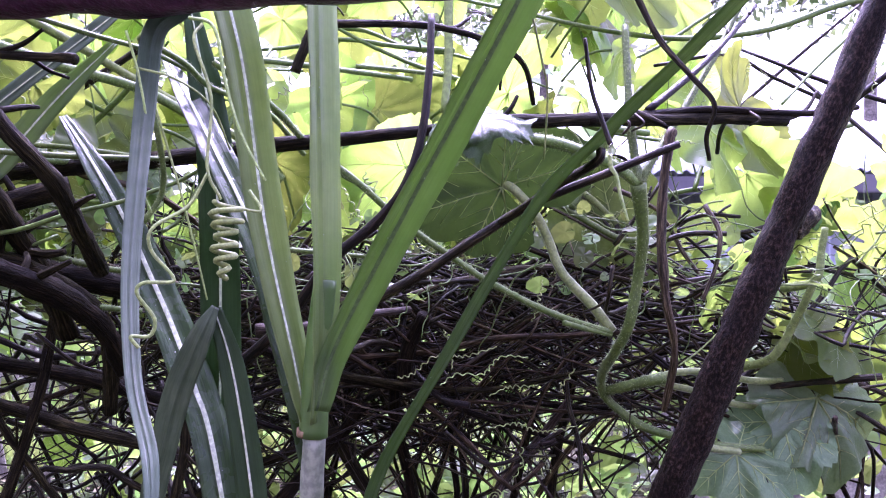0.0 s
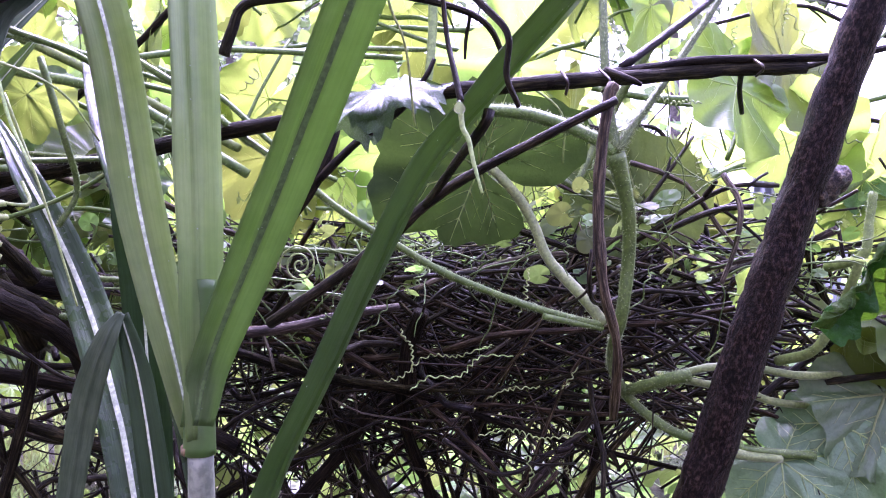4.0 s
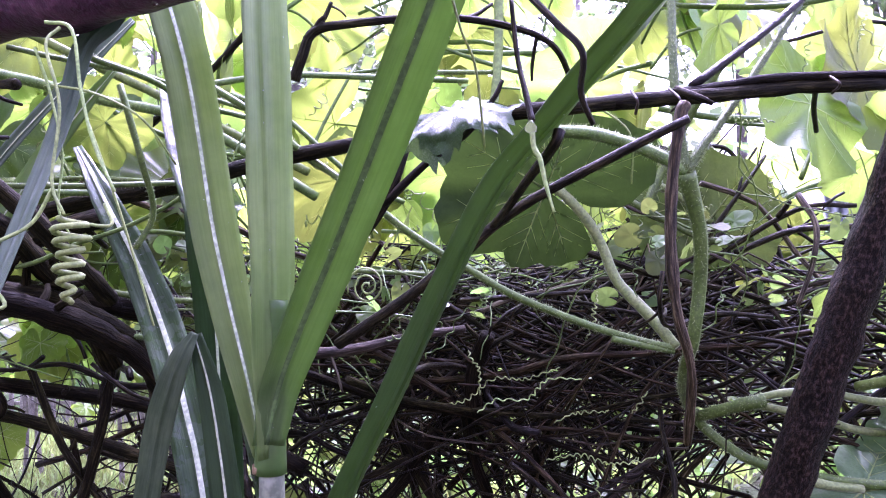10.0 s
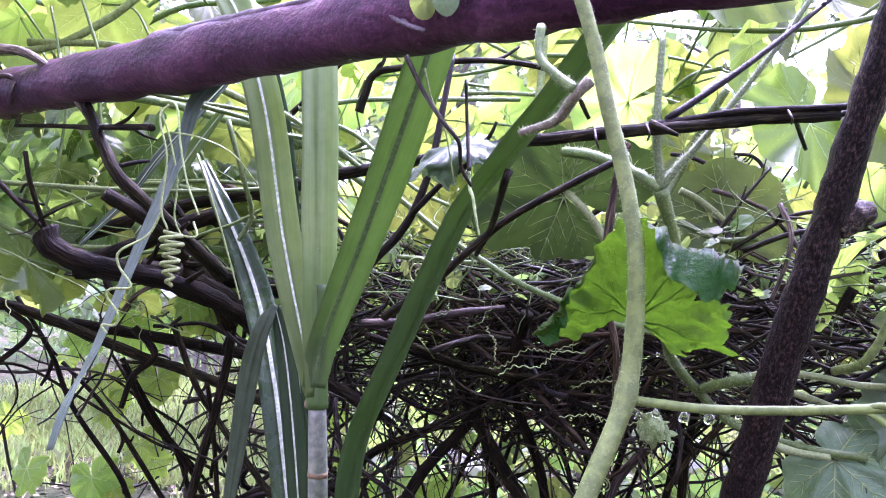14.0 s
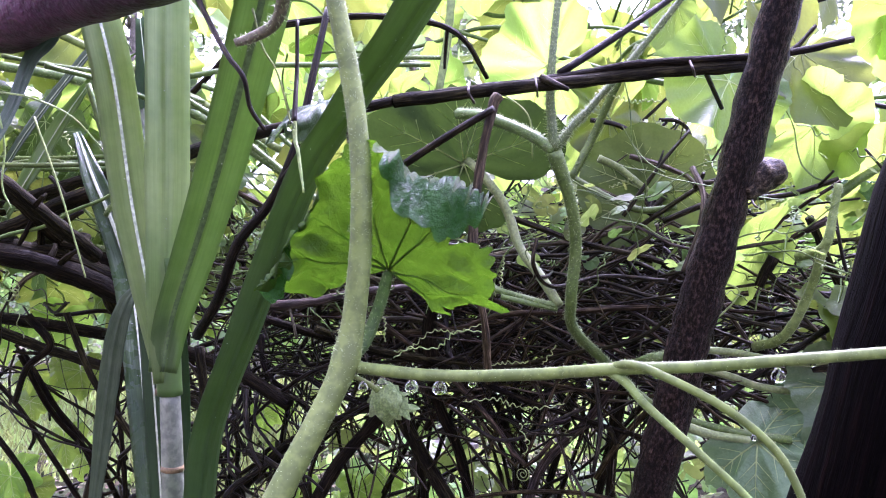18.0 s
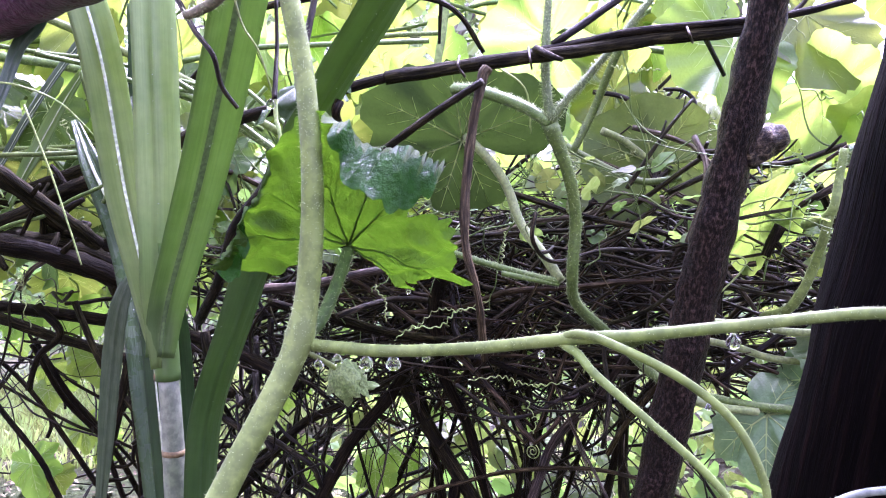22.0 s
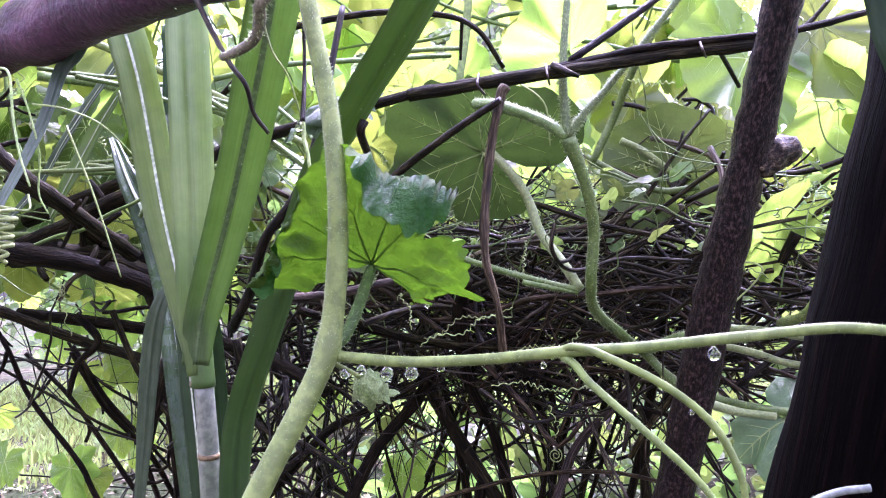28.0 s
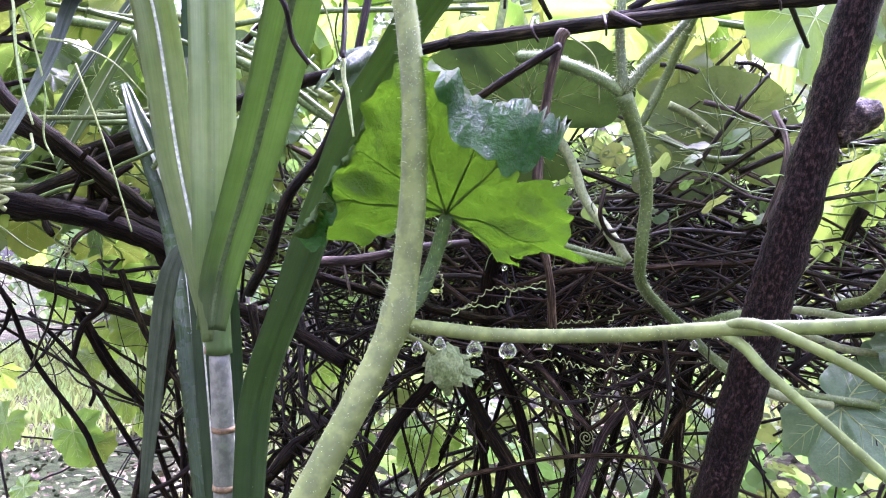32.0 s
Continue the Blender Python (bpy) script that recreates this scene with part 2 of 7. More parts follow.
M["grey_twig"] = bark_material("grey_twig", [(0.38, (0.02, 0.015, 0.009)), (0.5, (0.06, 0.047, 0.031)), (0.63, (0.18, 0.15, 0.11))], rough=0.6, fine=400, wet=0.05, spec=0.2)
M["post"] = bark_material("lichened_bark", [(0.38, (0.0035, 0.0017, 0.0011)), (0.5, (0.022, 0.0145, 0.009)), (0.64, (0.13, 0.095, 0.065))], fine=260, along=0.5, bump=1.0, dist=0.006, wet=0.1, spec=0.15, lichen=-0.05, patch=55)
# brown wood; the purple of the lens flare is put into its colour
M["beam"] = stem_material("wet_brown_wood_flare_purple", [(0.28, (0.018, 0.005, 0.017)), (0.5, (0.052, 0.016, 0.042)), (0.64, (0.095, 0.036, 0.072)), (0.8, (0.24, 0.15, 0.17))], 0.5, 26, 0.9, 0.004, wet=0.12, stretch=(0.3, 1, 1), spec=0.15)
# timber in near-black tones, a little lighter along the grain
M["black"] = bark_material("near_black_timber", [(0.36, (0.0004, 0.00025, 0.00025)), (0.5, (0.0011, 0.0006, 0.0006)), (0.66, (0.006, 0.003, 0.0028))], rough=0.7, fine=160, along=0.05, bump=0.8, dist=0.003, wet=0.0, spec=0.04, patch=25)
M["cane"] = stem_material("waxy_cane", [(0.3, (0.12, 0.16, 0.09)), (0.52, (0.26, 0.29, 0.22)), (0.75, (0.42, 0.42, 0.38))], 0.5, 22, 0.4, 0.001, stretch=(1, 1, 0.35))
M["ring"] = stem_material("cane_node_ring", [(0.35, (0.14, 0.1, 0.04)), (0.65, (0.3, 0.22, 0.1))], 0.6, 60, 0.4, 0.001)
M["blade"] = leaf_material("cane_blade", (0.072, 0.13, 0.042), (0.125, 0.2, 0.075), (0.3, 0.45, 0.11), rough=0.33, thin=0.38, scale=45, vary=0.1, bump=0.2, streak=0.8)
M["blade_pale"] = leaf_material("pale_cane_blade", (0.14, 0.212, 0.072), (0.22, 0.295, 0.115), (0.41, 0.54, 0.165), rough=0.34, thin=0.36, scale=45, vary=0.06, bump=0.2, streak=0.6, spec=0.35)
# the next two are cane blades with shade put into their colour
M["blade_dark"] = leaf_material("shade_toned_cane_blade", (0.024, 0.06, 0.016), (0.044, 0.092, 0.026), (0.08, 0.17, 0.03), rough=0.5, thin=0.22, scale=45, vary=0.12, bump=0.5, streak=0.9, spec=0.4, wet=True)
M["blade_shade"] = leaf_material("shade_toned_inner_blade", (0.02, 0.052, 0.016), (0.036, 0.08, 0.026), (0.1, 0.19, 0.04), rough=0.5, thin=0.25, scale=45, vary=0.12, bump=0.3, streak=0.9, spec=0.25)
M["blade_bent"] = leaf_material("bent_cane_blade", (0.05, 0.078, 0.044), (0.088, 0.12, 0.074), (0.1, 0.16, 0.07), rough=0.5, thin=0.2, scale=45, vary=0.1, bump=0.3, streak=0.9, spec=0.25)
M["blade_grey"] = leaf_material("greyed_cane_blade", (0.05, 0.09, 0.06), (0.1, 0.145, 0.11), (0.12, 0.2, 0.13), rough=0.35, thin=0.2, scale=45, vary=0.05, streak=0.8, spec=0.35)
M["midrib"] = stem_material("blade_midrib", [(0.35, (0.42, 0.52, 0.32)), (0.65, (0.62, 0.7, 0.52))], 0.4, 50, 0.2, 0.0005)
M["midrib_green"] = stem_material("green_midrib", [(0.35, (0.068, 0.12, 0.036)), (0.65, (0.1, 0.16, 0.052))], 0.4, 50, 0.2, 0.0005)
M["blossom"] = stem_material("withered_blossom", [(0.35, (0.12, 0.12, 0.06)), (0.65, (0.25, 0.23, 0.14))], 0.7, 120, 0.5, 0.001)
M["bud"] = stem_material("fuzzy_bud", [(0.35, (0.11, 0.17, 0.04)), (0.65, (0.2, 0.27, 0.09))], 0.7, 1.5, 0.5, 0.001)


def ground_material():
    m, n, l, b = material("garden_soil")
    soil, f1 = noise_ramp(n, l, 3.5, [(0.38, (0.012, 0.0105, 0.005)), (0.5, (0.052, 0.047, 0.026)), (0.64, (0.175, 0.162, 0.1))], detail=14, rough=0.8)
    moss, f2 = noise_ramp(n, l, 9, [(0.35, (0.02, 0.03, 0.011)), (0.65, (0.062, 0.084, 0.03))], detail=8)
    patch, f3 = noise_ramp(n, l, 0.55, [(0.44, (0, 0, 0)), (0.56, (1, 1, 1))], detail=5)
    l.new(mixed(n, l, soil, moss, patch), b.inputs["Base Color"])
    b.inputs["Roughness"].default_value = 0.95
    b.inputs["Specular IOR Level"].default_value = 0.1
    bumped(n, l, b, f1, 1.0, 0.08)
    return m


def tin_material(name, a, c):
    m, n, l, b = material(name)
    col, f = noise_ramp(n, l, 2.2, [(0.35, a), (0.65, c)], detail=8, stretch=(1, 1, 0.3))
    l.new(col, b.inputs["Base Color"])
    b.inputs["Metallic"].default_value, b.inputs["Roughness"].default_value = 0.55, 0.45
    bumped(n, l, b, f, 0.2, 0.01)
    return m


def water_material():
    m, n, l, b = material("water_drop")
    b.inputs["Base Color"].default_value = (1, 1, 1, 1)
    b.inputs["Transmission Weight"].default_value, b.inputs["Roughness"].default_value, b.inputs["IOR"].default_value = 1.0, 0.02, 1.33
    return m


M["ground"] = ground_material()
M["tin"] = tin_material("corrugated_tin", (0.3, 0.31, 0.34), (0.48, 0.5, 0.55))
# darker tin tone for the strip below the roof edge
M["tin_dark"] = tin_material("dark_tin_edge", (0.06, 0.055, 0.07), (0.14, 0.13, 0.15))
M["timber"] = stem_material("grey_timber", [(0.35, (0.14, 0.12, 0.1)), (0.65, (0.3, 0.27, 0.23))], 0.7, 12, 0.6, 0.004)
M["trunk"] = stem_material("far_trunk", [(0.35, (0.12, 0.1, 0.09)), (0.65, (0.26, 0.23, 0.2))], 0.8, 8, 0.8, 0.02)
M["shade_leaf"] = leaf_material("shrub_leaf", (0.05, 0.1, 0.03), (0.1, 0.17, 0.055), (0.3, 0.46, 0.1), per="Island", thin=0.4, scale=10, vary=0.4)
M["dew"] = stem_material("rain_dew", [(0.3, (0.5, 0.58, 0.48)), (0.7, (0.7, 0.76, 0.68))], 0.08, 50, 0.0, 0.001, wet=1.0)
M["water"] = water_material()


# ---- builders ----
def spline(pts, per=5):
    """A smooth line through a few points."""
    p = [Vector(q) for q in pts]
    if len(p) < 3:
        return [p[0].lerp(p[1], k / per) for k in range(per + 1)]
    p = [p[0] * 2 - p[1]] + p + [p[-1] * 2 - p[-2]]
    out = []
    for a, b, c, d in zip(p, p[1:], p[2:], p[3:]):
        for k in range(per):
            t = k / per
            out.append(0.5 * ((2 * b) + (c - a) * t + (2 * a - 5 * b + 4 * c - d) * t * t + (3 * b - a - 3 * c + d) * t ** 3))
    out.append(p[-2])
    return out


def frames_along(line):
    """Tangent and two cross directions at each point of a line, turned as little as can be."""
    out, side = [], None
    for k, q in enumerate(line):
        tan = (line[min(k + 1, len(line) - 1)] - line[max(k - 1, 0)]).normalized()
        if side is None:
            side = tan.orthogonal().normalized()
        side = (side - tan * side.dot(tan)).normalized()
        out.append((q, tan, side, tan.cross(side)))
    return out


def tube(line, radii, sides=8, lumps=0.0, seed=0.0, freq=40.0):
    verts, faces = [], []
    for k, (q, tan, u, v) in enumerate(frames_along(line)):
        for s in range(sides):
            a = 2 * math.pi * s / sides
            way = u * math.cos(a) + v * math.sin(a)
            r = radii[k]
            if lumps:
                r *= 1 + lumps * noise.noise((q + way * r) * freq + Vector((seed, seed, seed)))
            verts.append(q + way * r)
    n = len(line)
    for k in range(n - 1):
        for s in range(sides):
            a, b = k * sides + s, k * sides + (s + 1) % sides
            faces.append((a, b, b + sides, a + sides))
    verts += [line[0], line[-1]]
    for s in range(sides):
        faces.append((len(verts) - 2, (s + 1) % sides, s))
        faces.append((len(verts) - 1, (n - 1) * sides + s, (n - 1) * sides + (s + 1) % sides))
    return verts, faces


def tube_uv(line, radii, sides, seed=0.0):
    """Metres round and along a tube, corner by corner in the order of its faces."""
    girth = 2 * math.pi * sum(radii) / len(radii)
    along = [seed * 1.37]
    for a, b in zip(line, line[1:]):
        along.append(along[-1] + (b - a).length)
    out = []
    for k in range(len(line) - 1):
        for c in range(sides):
            u0, u1 = seed + girth * c / sides, seed + girth * (c + 1) / sides
            out += [(u0, along[k]), (u1, along[k]), (u1, along[k + 1]), (u0, along[k + 1])]
    for c in range(sides):
        u0, u1 = seed + girth * c / sides, seed + girth * (c + 1) / sides
        out += [(u0, along[0] - 0.004), (u1, along[0]), (u0, along[0])]
        out += [(u0, along[-1] + 0.004), (u0, along[-1]), (u1, along[-1])]
    return out


def mesh_of(name, verts, faces, mats, slots=None, smooth=True, uvs=None):
    me = bpy.data.meshes.new(name)
    me.from_pydata([tuple(v) for v in verts], [], faces)
    if uvs:
        layer = me.uv_layers.new(name="UVMap")
        layer.data.foreach_set("uv", [c for uv in uvs for c in uv])
    for m in mats if isinstance(mats, (list, tuple)) else [mats]:
        me.materials.append(m)
    if slots:
        me.polygons.foreach_set("material_index", slots)
    me.polygons.foreach_set("use_smooth", [smooth] * len(me.polygons))
    me.update()
    return me


def part(name, mesh, parent=None, label="", kind=""):
    ob = new(name, mesh)
    ob.parent = parent
    return tagged(ob, label, kind=kind)


def thing(name, place, label, category, group="", kind=""):
    """An empty at a thing's base, that carries its parts."""
    ob = new(name)
    ob.location = place
    ob.empty_display_size = 0.05
    return tagged(ob, label, category, group, kind)


def under(ob, parent):
    """Keep the meshes in world places below a thing that stands elsewhere."""
    ob.parent = parent
    ob.matrix_parent_inverse = Matrix.Translation(parent.location).inverted()
    return ob


def radius_list(n, r0, r1, swell=()):
    out = []
    for k in range(n):
        t = k / (n - 1)
        r = r0 + (r1 - r0) * t
        for at, width, more in swell:
            r *= 1 + more * math.exp(-((t - at) / width) ** 2)
        out.append(r)
    return out


stem_count = [0]


def stem(name, pts, r0, r1, mat, parent=None, label="", sides=8, lumps=0.1, per=6, hairs=0, hair=0.004, swell=(), freq=60.0):
    """A stem, twig or pole through a few points; hairs stand out from green ones."""
    stem_count[0] += 1
    seed = stem_count[0] * 7.3
    rng = random.Random(stem_count[0])
    line = spline(pts, per)
    radii = radius_list(len(line), r0, r1, swell)
    verts, faces = tube(line, radii, sides, lumps, seed, freq)
    ob = new(name, mesh_of(name, verts, faces, M[mat], uvs=tube_uv(line, radii, sides, seed)))
    if label:
        tagged(ob, label)
    if parent:
        under(ob, parent)
    if hairs:
        hv, hf = [], []
        fr = frames_along(line)
        for _ in range(hairs):
            k = rng.randrange(len(fr) - 1)
            q, tan, u, v = fr[k]
            q = q.lerp(fr[k + 1][0], rng.random())
            a = rng.uniform(0, 2 * math.pi)
            way = u * math.cos(a) + v * math.sin(a)
            root = q + way * radii[k] * 0.9
            tip = root + (way + tan * rng.uniform(-0.4, 0.4)).normalized() * hair * rng.uniform(0.5, 1.2)
            w = hair * 0.075
            i = len(hv)
            hv += [root + tan * w, root - tan * w * 0.5 + way.cross(tan) * w, root - tan * w * 0.5 - way.cross(tan) * w, tip]
            hf += [(i, i + 1, i + 3), (i + 1, i + 2, i + 3), (i + 2, i, i + 3)]
        hob = part("hairs", mesh_of("hairs", hv, hf, M["hair"]), ob, "fine pale hairs", "stuff")
    return ob


def with_twigs(ob, count):
    """Broken side twigs on a branch."""
    rng = random.Random(stem_count[0] * 3)
    ring = [v.co for v in ob.data.vertices][:-2]
    mat = ob.data.materials[0]
    for k in range(count):
        i = rng.randrange(len(ring) // 10, len(ring) - 9)
        root, near = ring[i], ring[i - 4]
        way = (root - near).normalized() + Vector((rng.gauss(0, 0.5), rng.gauss(0, 0.4), rng.gauss(0.1, 0.5)))
        way.normalize()
        r = (root - near).length * rng.uniform(0.12, 0.2) + 0.0006
        ln = rng.uniform(0.012, 0.05)
        kink = Vector((rng.gauss(0, 0.06), rng.gauss(0, 0.06), rng.gauss(0, 0.06))) * ln
        line = spline([root.lerp(near, 0.2), root + way * ln * 0.5 + kink, root + way * ln], 3)
        radii = radius_list(len(line), r, r * 0.6)
        v, f = tube(line, radii, 6, 0.2, i * 1.3)
        tw = new("side_twig", mesh_of("side_twig", v, f, mat, uvs=tube_uv(line, radii, 6, i * 1.3)))
        tw.parent = ob
    return ob


def coil_points(a, b, turns, r0, r1, per=10, loose=0.0):
    """Points of a tendril that winds from a to b."""
    a, b = Vector(a), Vector(b)
    tan = (b - a).normalized()
    u = tan.orthogonal().normalized()
    v = tan.cross(u)
    n = int(turns * per)
    out = []
    for k in range(n + 1):
        t = k / n
        ang = 2 * math.pi * turns * t + 1.2 * noise.noise(a * 9 + Vector((t * turns * 0.7, 0, 3)))
        r = (r0 + (r1 - r0) * t) * (0.9 + 0.9 * noise.noise(a * 7 + Vector((0, t * turns * 0.45, 5))))
        if loose:
            r *= min(1.0, 6 * t, 6 - 6 * t) ** 0.5
        sway = noise.noise_vector(b * 11 + Vector((t * 3.0, 0, 0))) * ((b - a).length * loose)
        out.append(a.lerp(b, t) + sway + (u * math.cos(ang) + v * math.sin(ang)) * r)
    return out


def tendril(name, pts, r, parent=None, mat="tendril", label=""):
    verts, faces = tube([Vector(p) for p in pts], [r] * len(pts), 5)
    ob = new(name, mesh_of(name, verts, faces, M[mat]))
    if label:
        tagged(ob, label)
    return under(ob, parent) if parent else ob


def blade(name, pts, widths, face, mat, parent, rib="midrib", label="", fold=0.25, per=8, twist=0.0, ribw=0.07, dew=0):
    """A long strap leaf with a raised midrib; face is the way its upper side looks."""
    line = spline(pts, per)
    n = len(line)
    verts, faces, slots = [], [], []
    cols = [-1.0, -0.72, -0.4, -ribw * 1.6, -ribw, 0.0, ribw, ribw * 1.6, 0.4, 0.72, 1.0]
    rng = random.Random(len(pts) * 31 + int(abs(pts[0][0]) * 9999))
    ph = rng.uniform(0, 6)
    for k, q in enumerate(line):
        t = k / (n - 1)
        tan = (line[min(k + 1, n - 1)] - line[max(k - 1, 0)]).normalized()
        f = Vector(face)
        f = (f - tan * f.dot(tan)).normalized()
        f = Matrix.Rotation(twist * t, 3, tan) @ f
        side = tan.cross(f)
        x = t * (len(widths) - 1)
        i = min(int(x), len(widths) - 2)
        w = widths[i] + (widths[i + 1] - widths[i]) * (x - i)
        for c in cols:
            lift = fold * abs(c) * w * 0.5 + 0.02 * w * math.sin(ph + k * 0.8 + c * 3) * abs(c)
            lift += 0.05 * w if abs(c) <= ribw else 0.0
            verts.append(q + side * (c * w * 0.5) + f * lift)
    m = len(cols)
    for k in range(n - 1):
        for c in range(m - 1):
            a = k * m + c
            faces.append((a, a + 1, a + 1 + m, a + m))
            slots.append(1 if abs(cols[c] + cols[c + 1]) / 2 < ribw * 1.3 else 0)
    me = mesh_of(name, verts, faces, [M[mat], M[rib]], slots)
    uv = me.uv_layers.new(name="UVMap")
    for lp in me.loops:
        k, c = divmod(lp.vertex_index, m)
        uv.data[lp.index].uv = (c / (m - 1), k * 0.1)
    ob = new(name, me)
    sol = ob.modifiers.new("thickness", "SOLIDIFY")
    sol.thickness, sol.offset = 0.0006, 0
    if label:
        tagged(ob, label)
    under(ob, parent)
    if dew:
        dv, df = [], []
        for _ in range(dew):
            a = rng.randrange((n - 1) * m)
            if a % m == m - 1:
                continue
            q = Vector(verts[a]).lerp(Vector(verts[a + m + 1]), rng.random())
            r = rng.uniform(0.0003, 0.0008)
            i = len(dv)
            dv += [q + Vector(d) * r for d in ((1, 0, 0), (-1, 0, 0), (0, 1, 0), (0, -1, 0), (0, 0, 1), (0, 0, -1.3))]
            df += [tuple(i + j for j in t) for t in ((0, 2, 4), (2, 1, 4), (1, 3, 4), (3, 0, 4), (2, 0, 5), (1, 2, 5), (3, 1, 5), (0, 3, 5))]
        part("dew", mesh_of("dew", dv, df, M["dew"]), ob, "tiny drops of rain", "stuff")
    return ob


def palmate(seed, mat, lobes=(0, 52, -52, 104, -104), deep=0.3, teeth=26, tooth=0.05, droop=0.25, ruffle=0.05, fold=0.0, sinus=35, veins=True, curl=(), angles=84, sizes=None, crumple=0.0, rib="vein", span=(-172, 172), thick=1.0, fall=0.0):
    """A lobed gourd leaf of radius 1: stalk at the origin, tip along +y, upper side +z, with raised veins."""
    rng = random.Random(seed)
    rings = (0.12, 0.3, 0.5, 0.64, 0.74, 0.84, 0.92, 1.0) if curl else (0.12, 0.3, 0.5, 0.7, 0.86, 1.0)
    ph = [rng.uniform(0, 6.28) for _ in range(6)]
    size = {a: rng.uniform(0.88, 1.08) * (1.0 if abs(a) < 60 else 0.85) for a in lobes}
    if sizes:
        size = dict(zip(lobes, sizes))

    def radius(deg):
        best = 0
        for a in lobes:
            d = abs(deg - a) / 34.0
            best = max(best, size[a] * (1 - deep * min(1.0, d) ** 1.5 - fall * max(0.0, d - 1)))
        edge = (180 - abs(deg)) / sinus
        if edge < 1:
            best *= 0.35 + 0.65 * edge
        saw = (deg / 360 * teeth * 2 + ph[0]) % 1.0
        wide = 0.55 + 0.45 * math.sin(deg * 0.21 + ph[5])
        return best * (1 + tooth * wide * (1 - abs(2 * saw - 1)) * 1.6 - tooth * 0.6 + 0.03 * math.sin(deg * 0.13 + ph[1]))

    def height(x, y):
        r = math.hypot(x, y)
        deg = math.degrees(math.atan2(x, y))
        near = min(abs(deg - a) for a in lobes)
        z = -droop * r * r + 0.0022 * near * r
        z += ruffle * r * r * (math.sin(deg * 0.11 + ph[2]) + 0.6 * math.sin(deg * 0.23 + ph[3]))
        z += fold * max(0.0, y - 0.35) ** 1.5 + 0.1 * x * x * math.sin(ph[4])
        z += crumple * (noise.noise(Vector((x * 3.5, y * 3.5, seed))) + 0.45 * noise.noise(Vector((x * 9, y * 9, seed)))) * min(1.0, r * 2)
        return z + 0.02 * noise.noise(Vector((x * 6, y * 6, seed)))

    def bent(v):
        deg = math.degrees(math.atan2(v.x, v.y))
        for way, at, turn, rad, *wide in curl:
            d = Vector((math.sin(radians(way)), math.cos(radians(way)), 0))
            s = v.dot(d) - at
            if wide:
                s *= max(0.0, 1 - (abs(deg - way) / wide[0]) ** 4)
            side = 1 if turn > 0 else -1
            if s > 0:
                v.z *= side
                a = min(s / rad, radians(abs(turn)))
                rest = s - a * rad
                along = rad * math.sin(a) + rest * math.cos(a) + v.z * math.sin(a)
                drop_by = rad * (1 - math.cos(a)) + rest * math.sin(a) - v.z * math.cos(a)
                v = v + d * (along - s)
                v.z = -drop_by * side
        return v

    verts, faces, slots = [Vector((0, 0, 0))], [], []
    degs = [span[0] + (span[1] - span[0]) * k / (angles - 1) for k in range(angles)]
    for f in rings:
        for d in degs:
            r = f * radius(d) if f > 0.6 else f * (radius(d) * 0.6 + 0.4 * 0.75)
            x, y = r * math.sin(radians(d)), r * math.cos(radians(d))
            verts.append(bent(Vector((x, y, height(x, y)))))
    for k in range(angles - 1):
        faces.append((0, 2 + k, 1 + k))
    for j in range(len(rings) - 1):
        for k in range(angles - 1):
            a = 1 + j * angles + k
            faces.append((a, a + 1, a + 1 + angles, a + angles))
    slots = [0] * len(faces)
    if veins:
        def vein(p0, p1, w0, w1, steps):
            line = []
            for s in range(steps + 1):
                x, y = p0[0] + (p1[0] - p0[0]) * s / steps, p0[1] + (p1[1] - p0[1]) * s / steps
                line.append(bent(Vector((x, y, height(x, y)))))
            v, fc = tube(line, [thick * (w0 + (w1 - w0) * s / steps) for s in range(steps + 1)], 4)
            off = len(verts)
            verts.extend(v)
            faces.extend([tuple(i + off for i in q) for q in fc])
            slots.extend([1] * len(fc))
        for a in lobes:
            reach = radius(a) * 0.93
            way = (math.sin(radians(a)), math.cos(radians(a)))
            vein((0, 0), (way[0] * reach, way[1] * reach), 0.017, 0.004, 6)
            for t in (0.3, 0.5, 0.68):
                for s in (-1, 1):
                    b = a + s * rng.uniform(36, 48)
                    ln = (0.42 - 0.3 * t) * rng.uniform(0.8, 1.1)
                    o = (way[0] * reach * t, way[1] * reach * t)
                    vein(o, (o[0] + math.sin(radians(b)) * ln, o[1] + math.cos(radians(b)) * ln), 0.007, 0.002, 3)
    return mesh_of("leaf", verts, faces, [M[mat], M[rib]], slots)


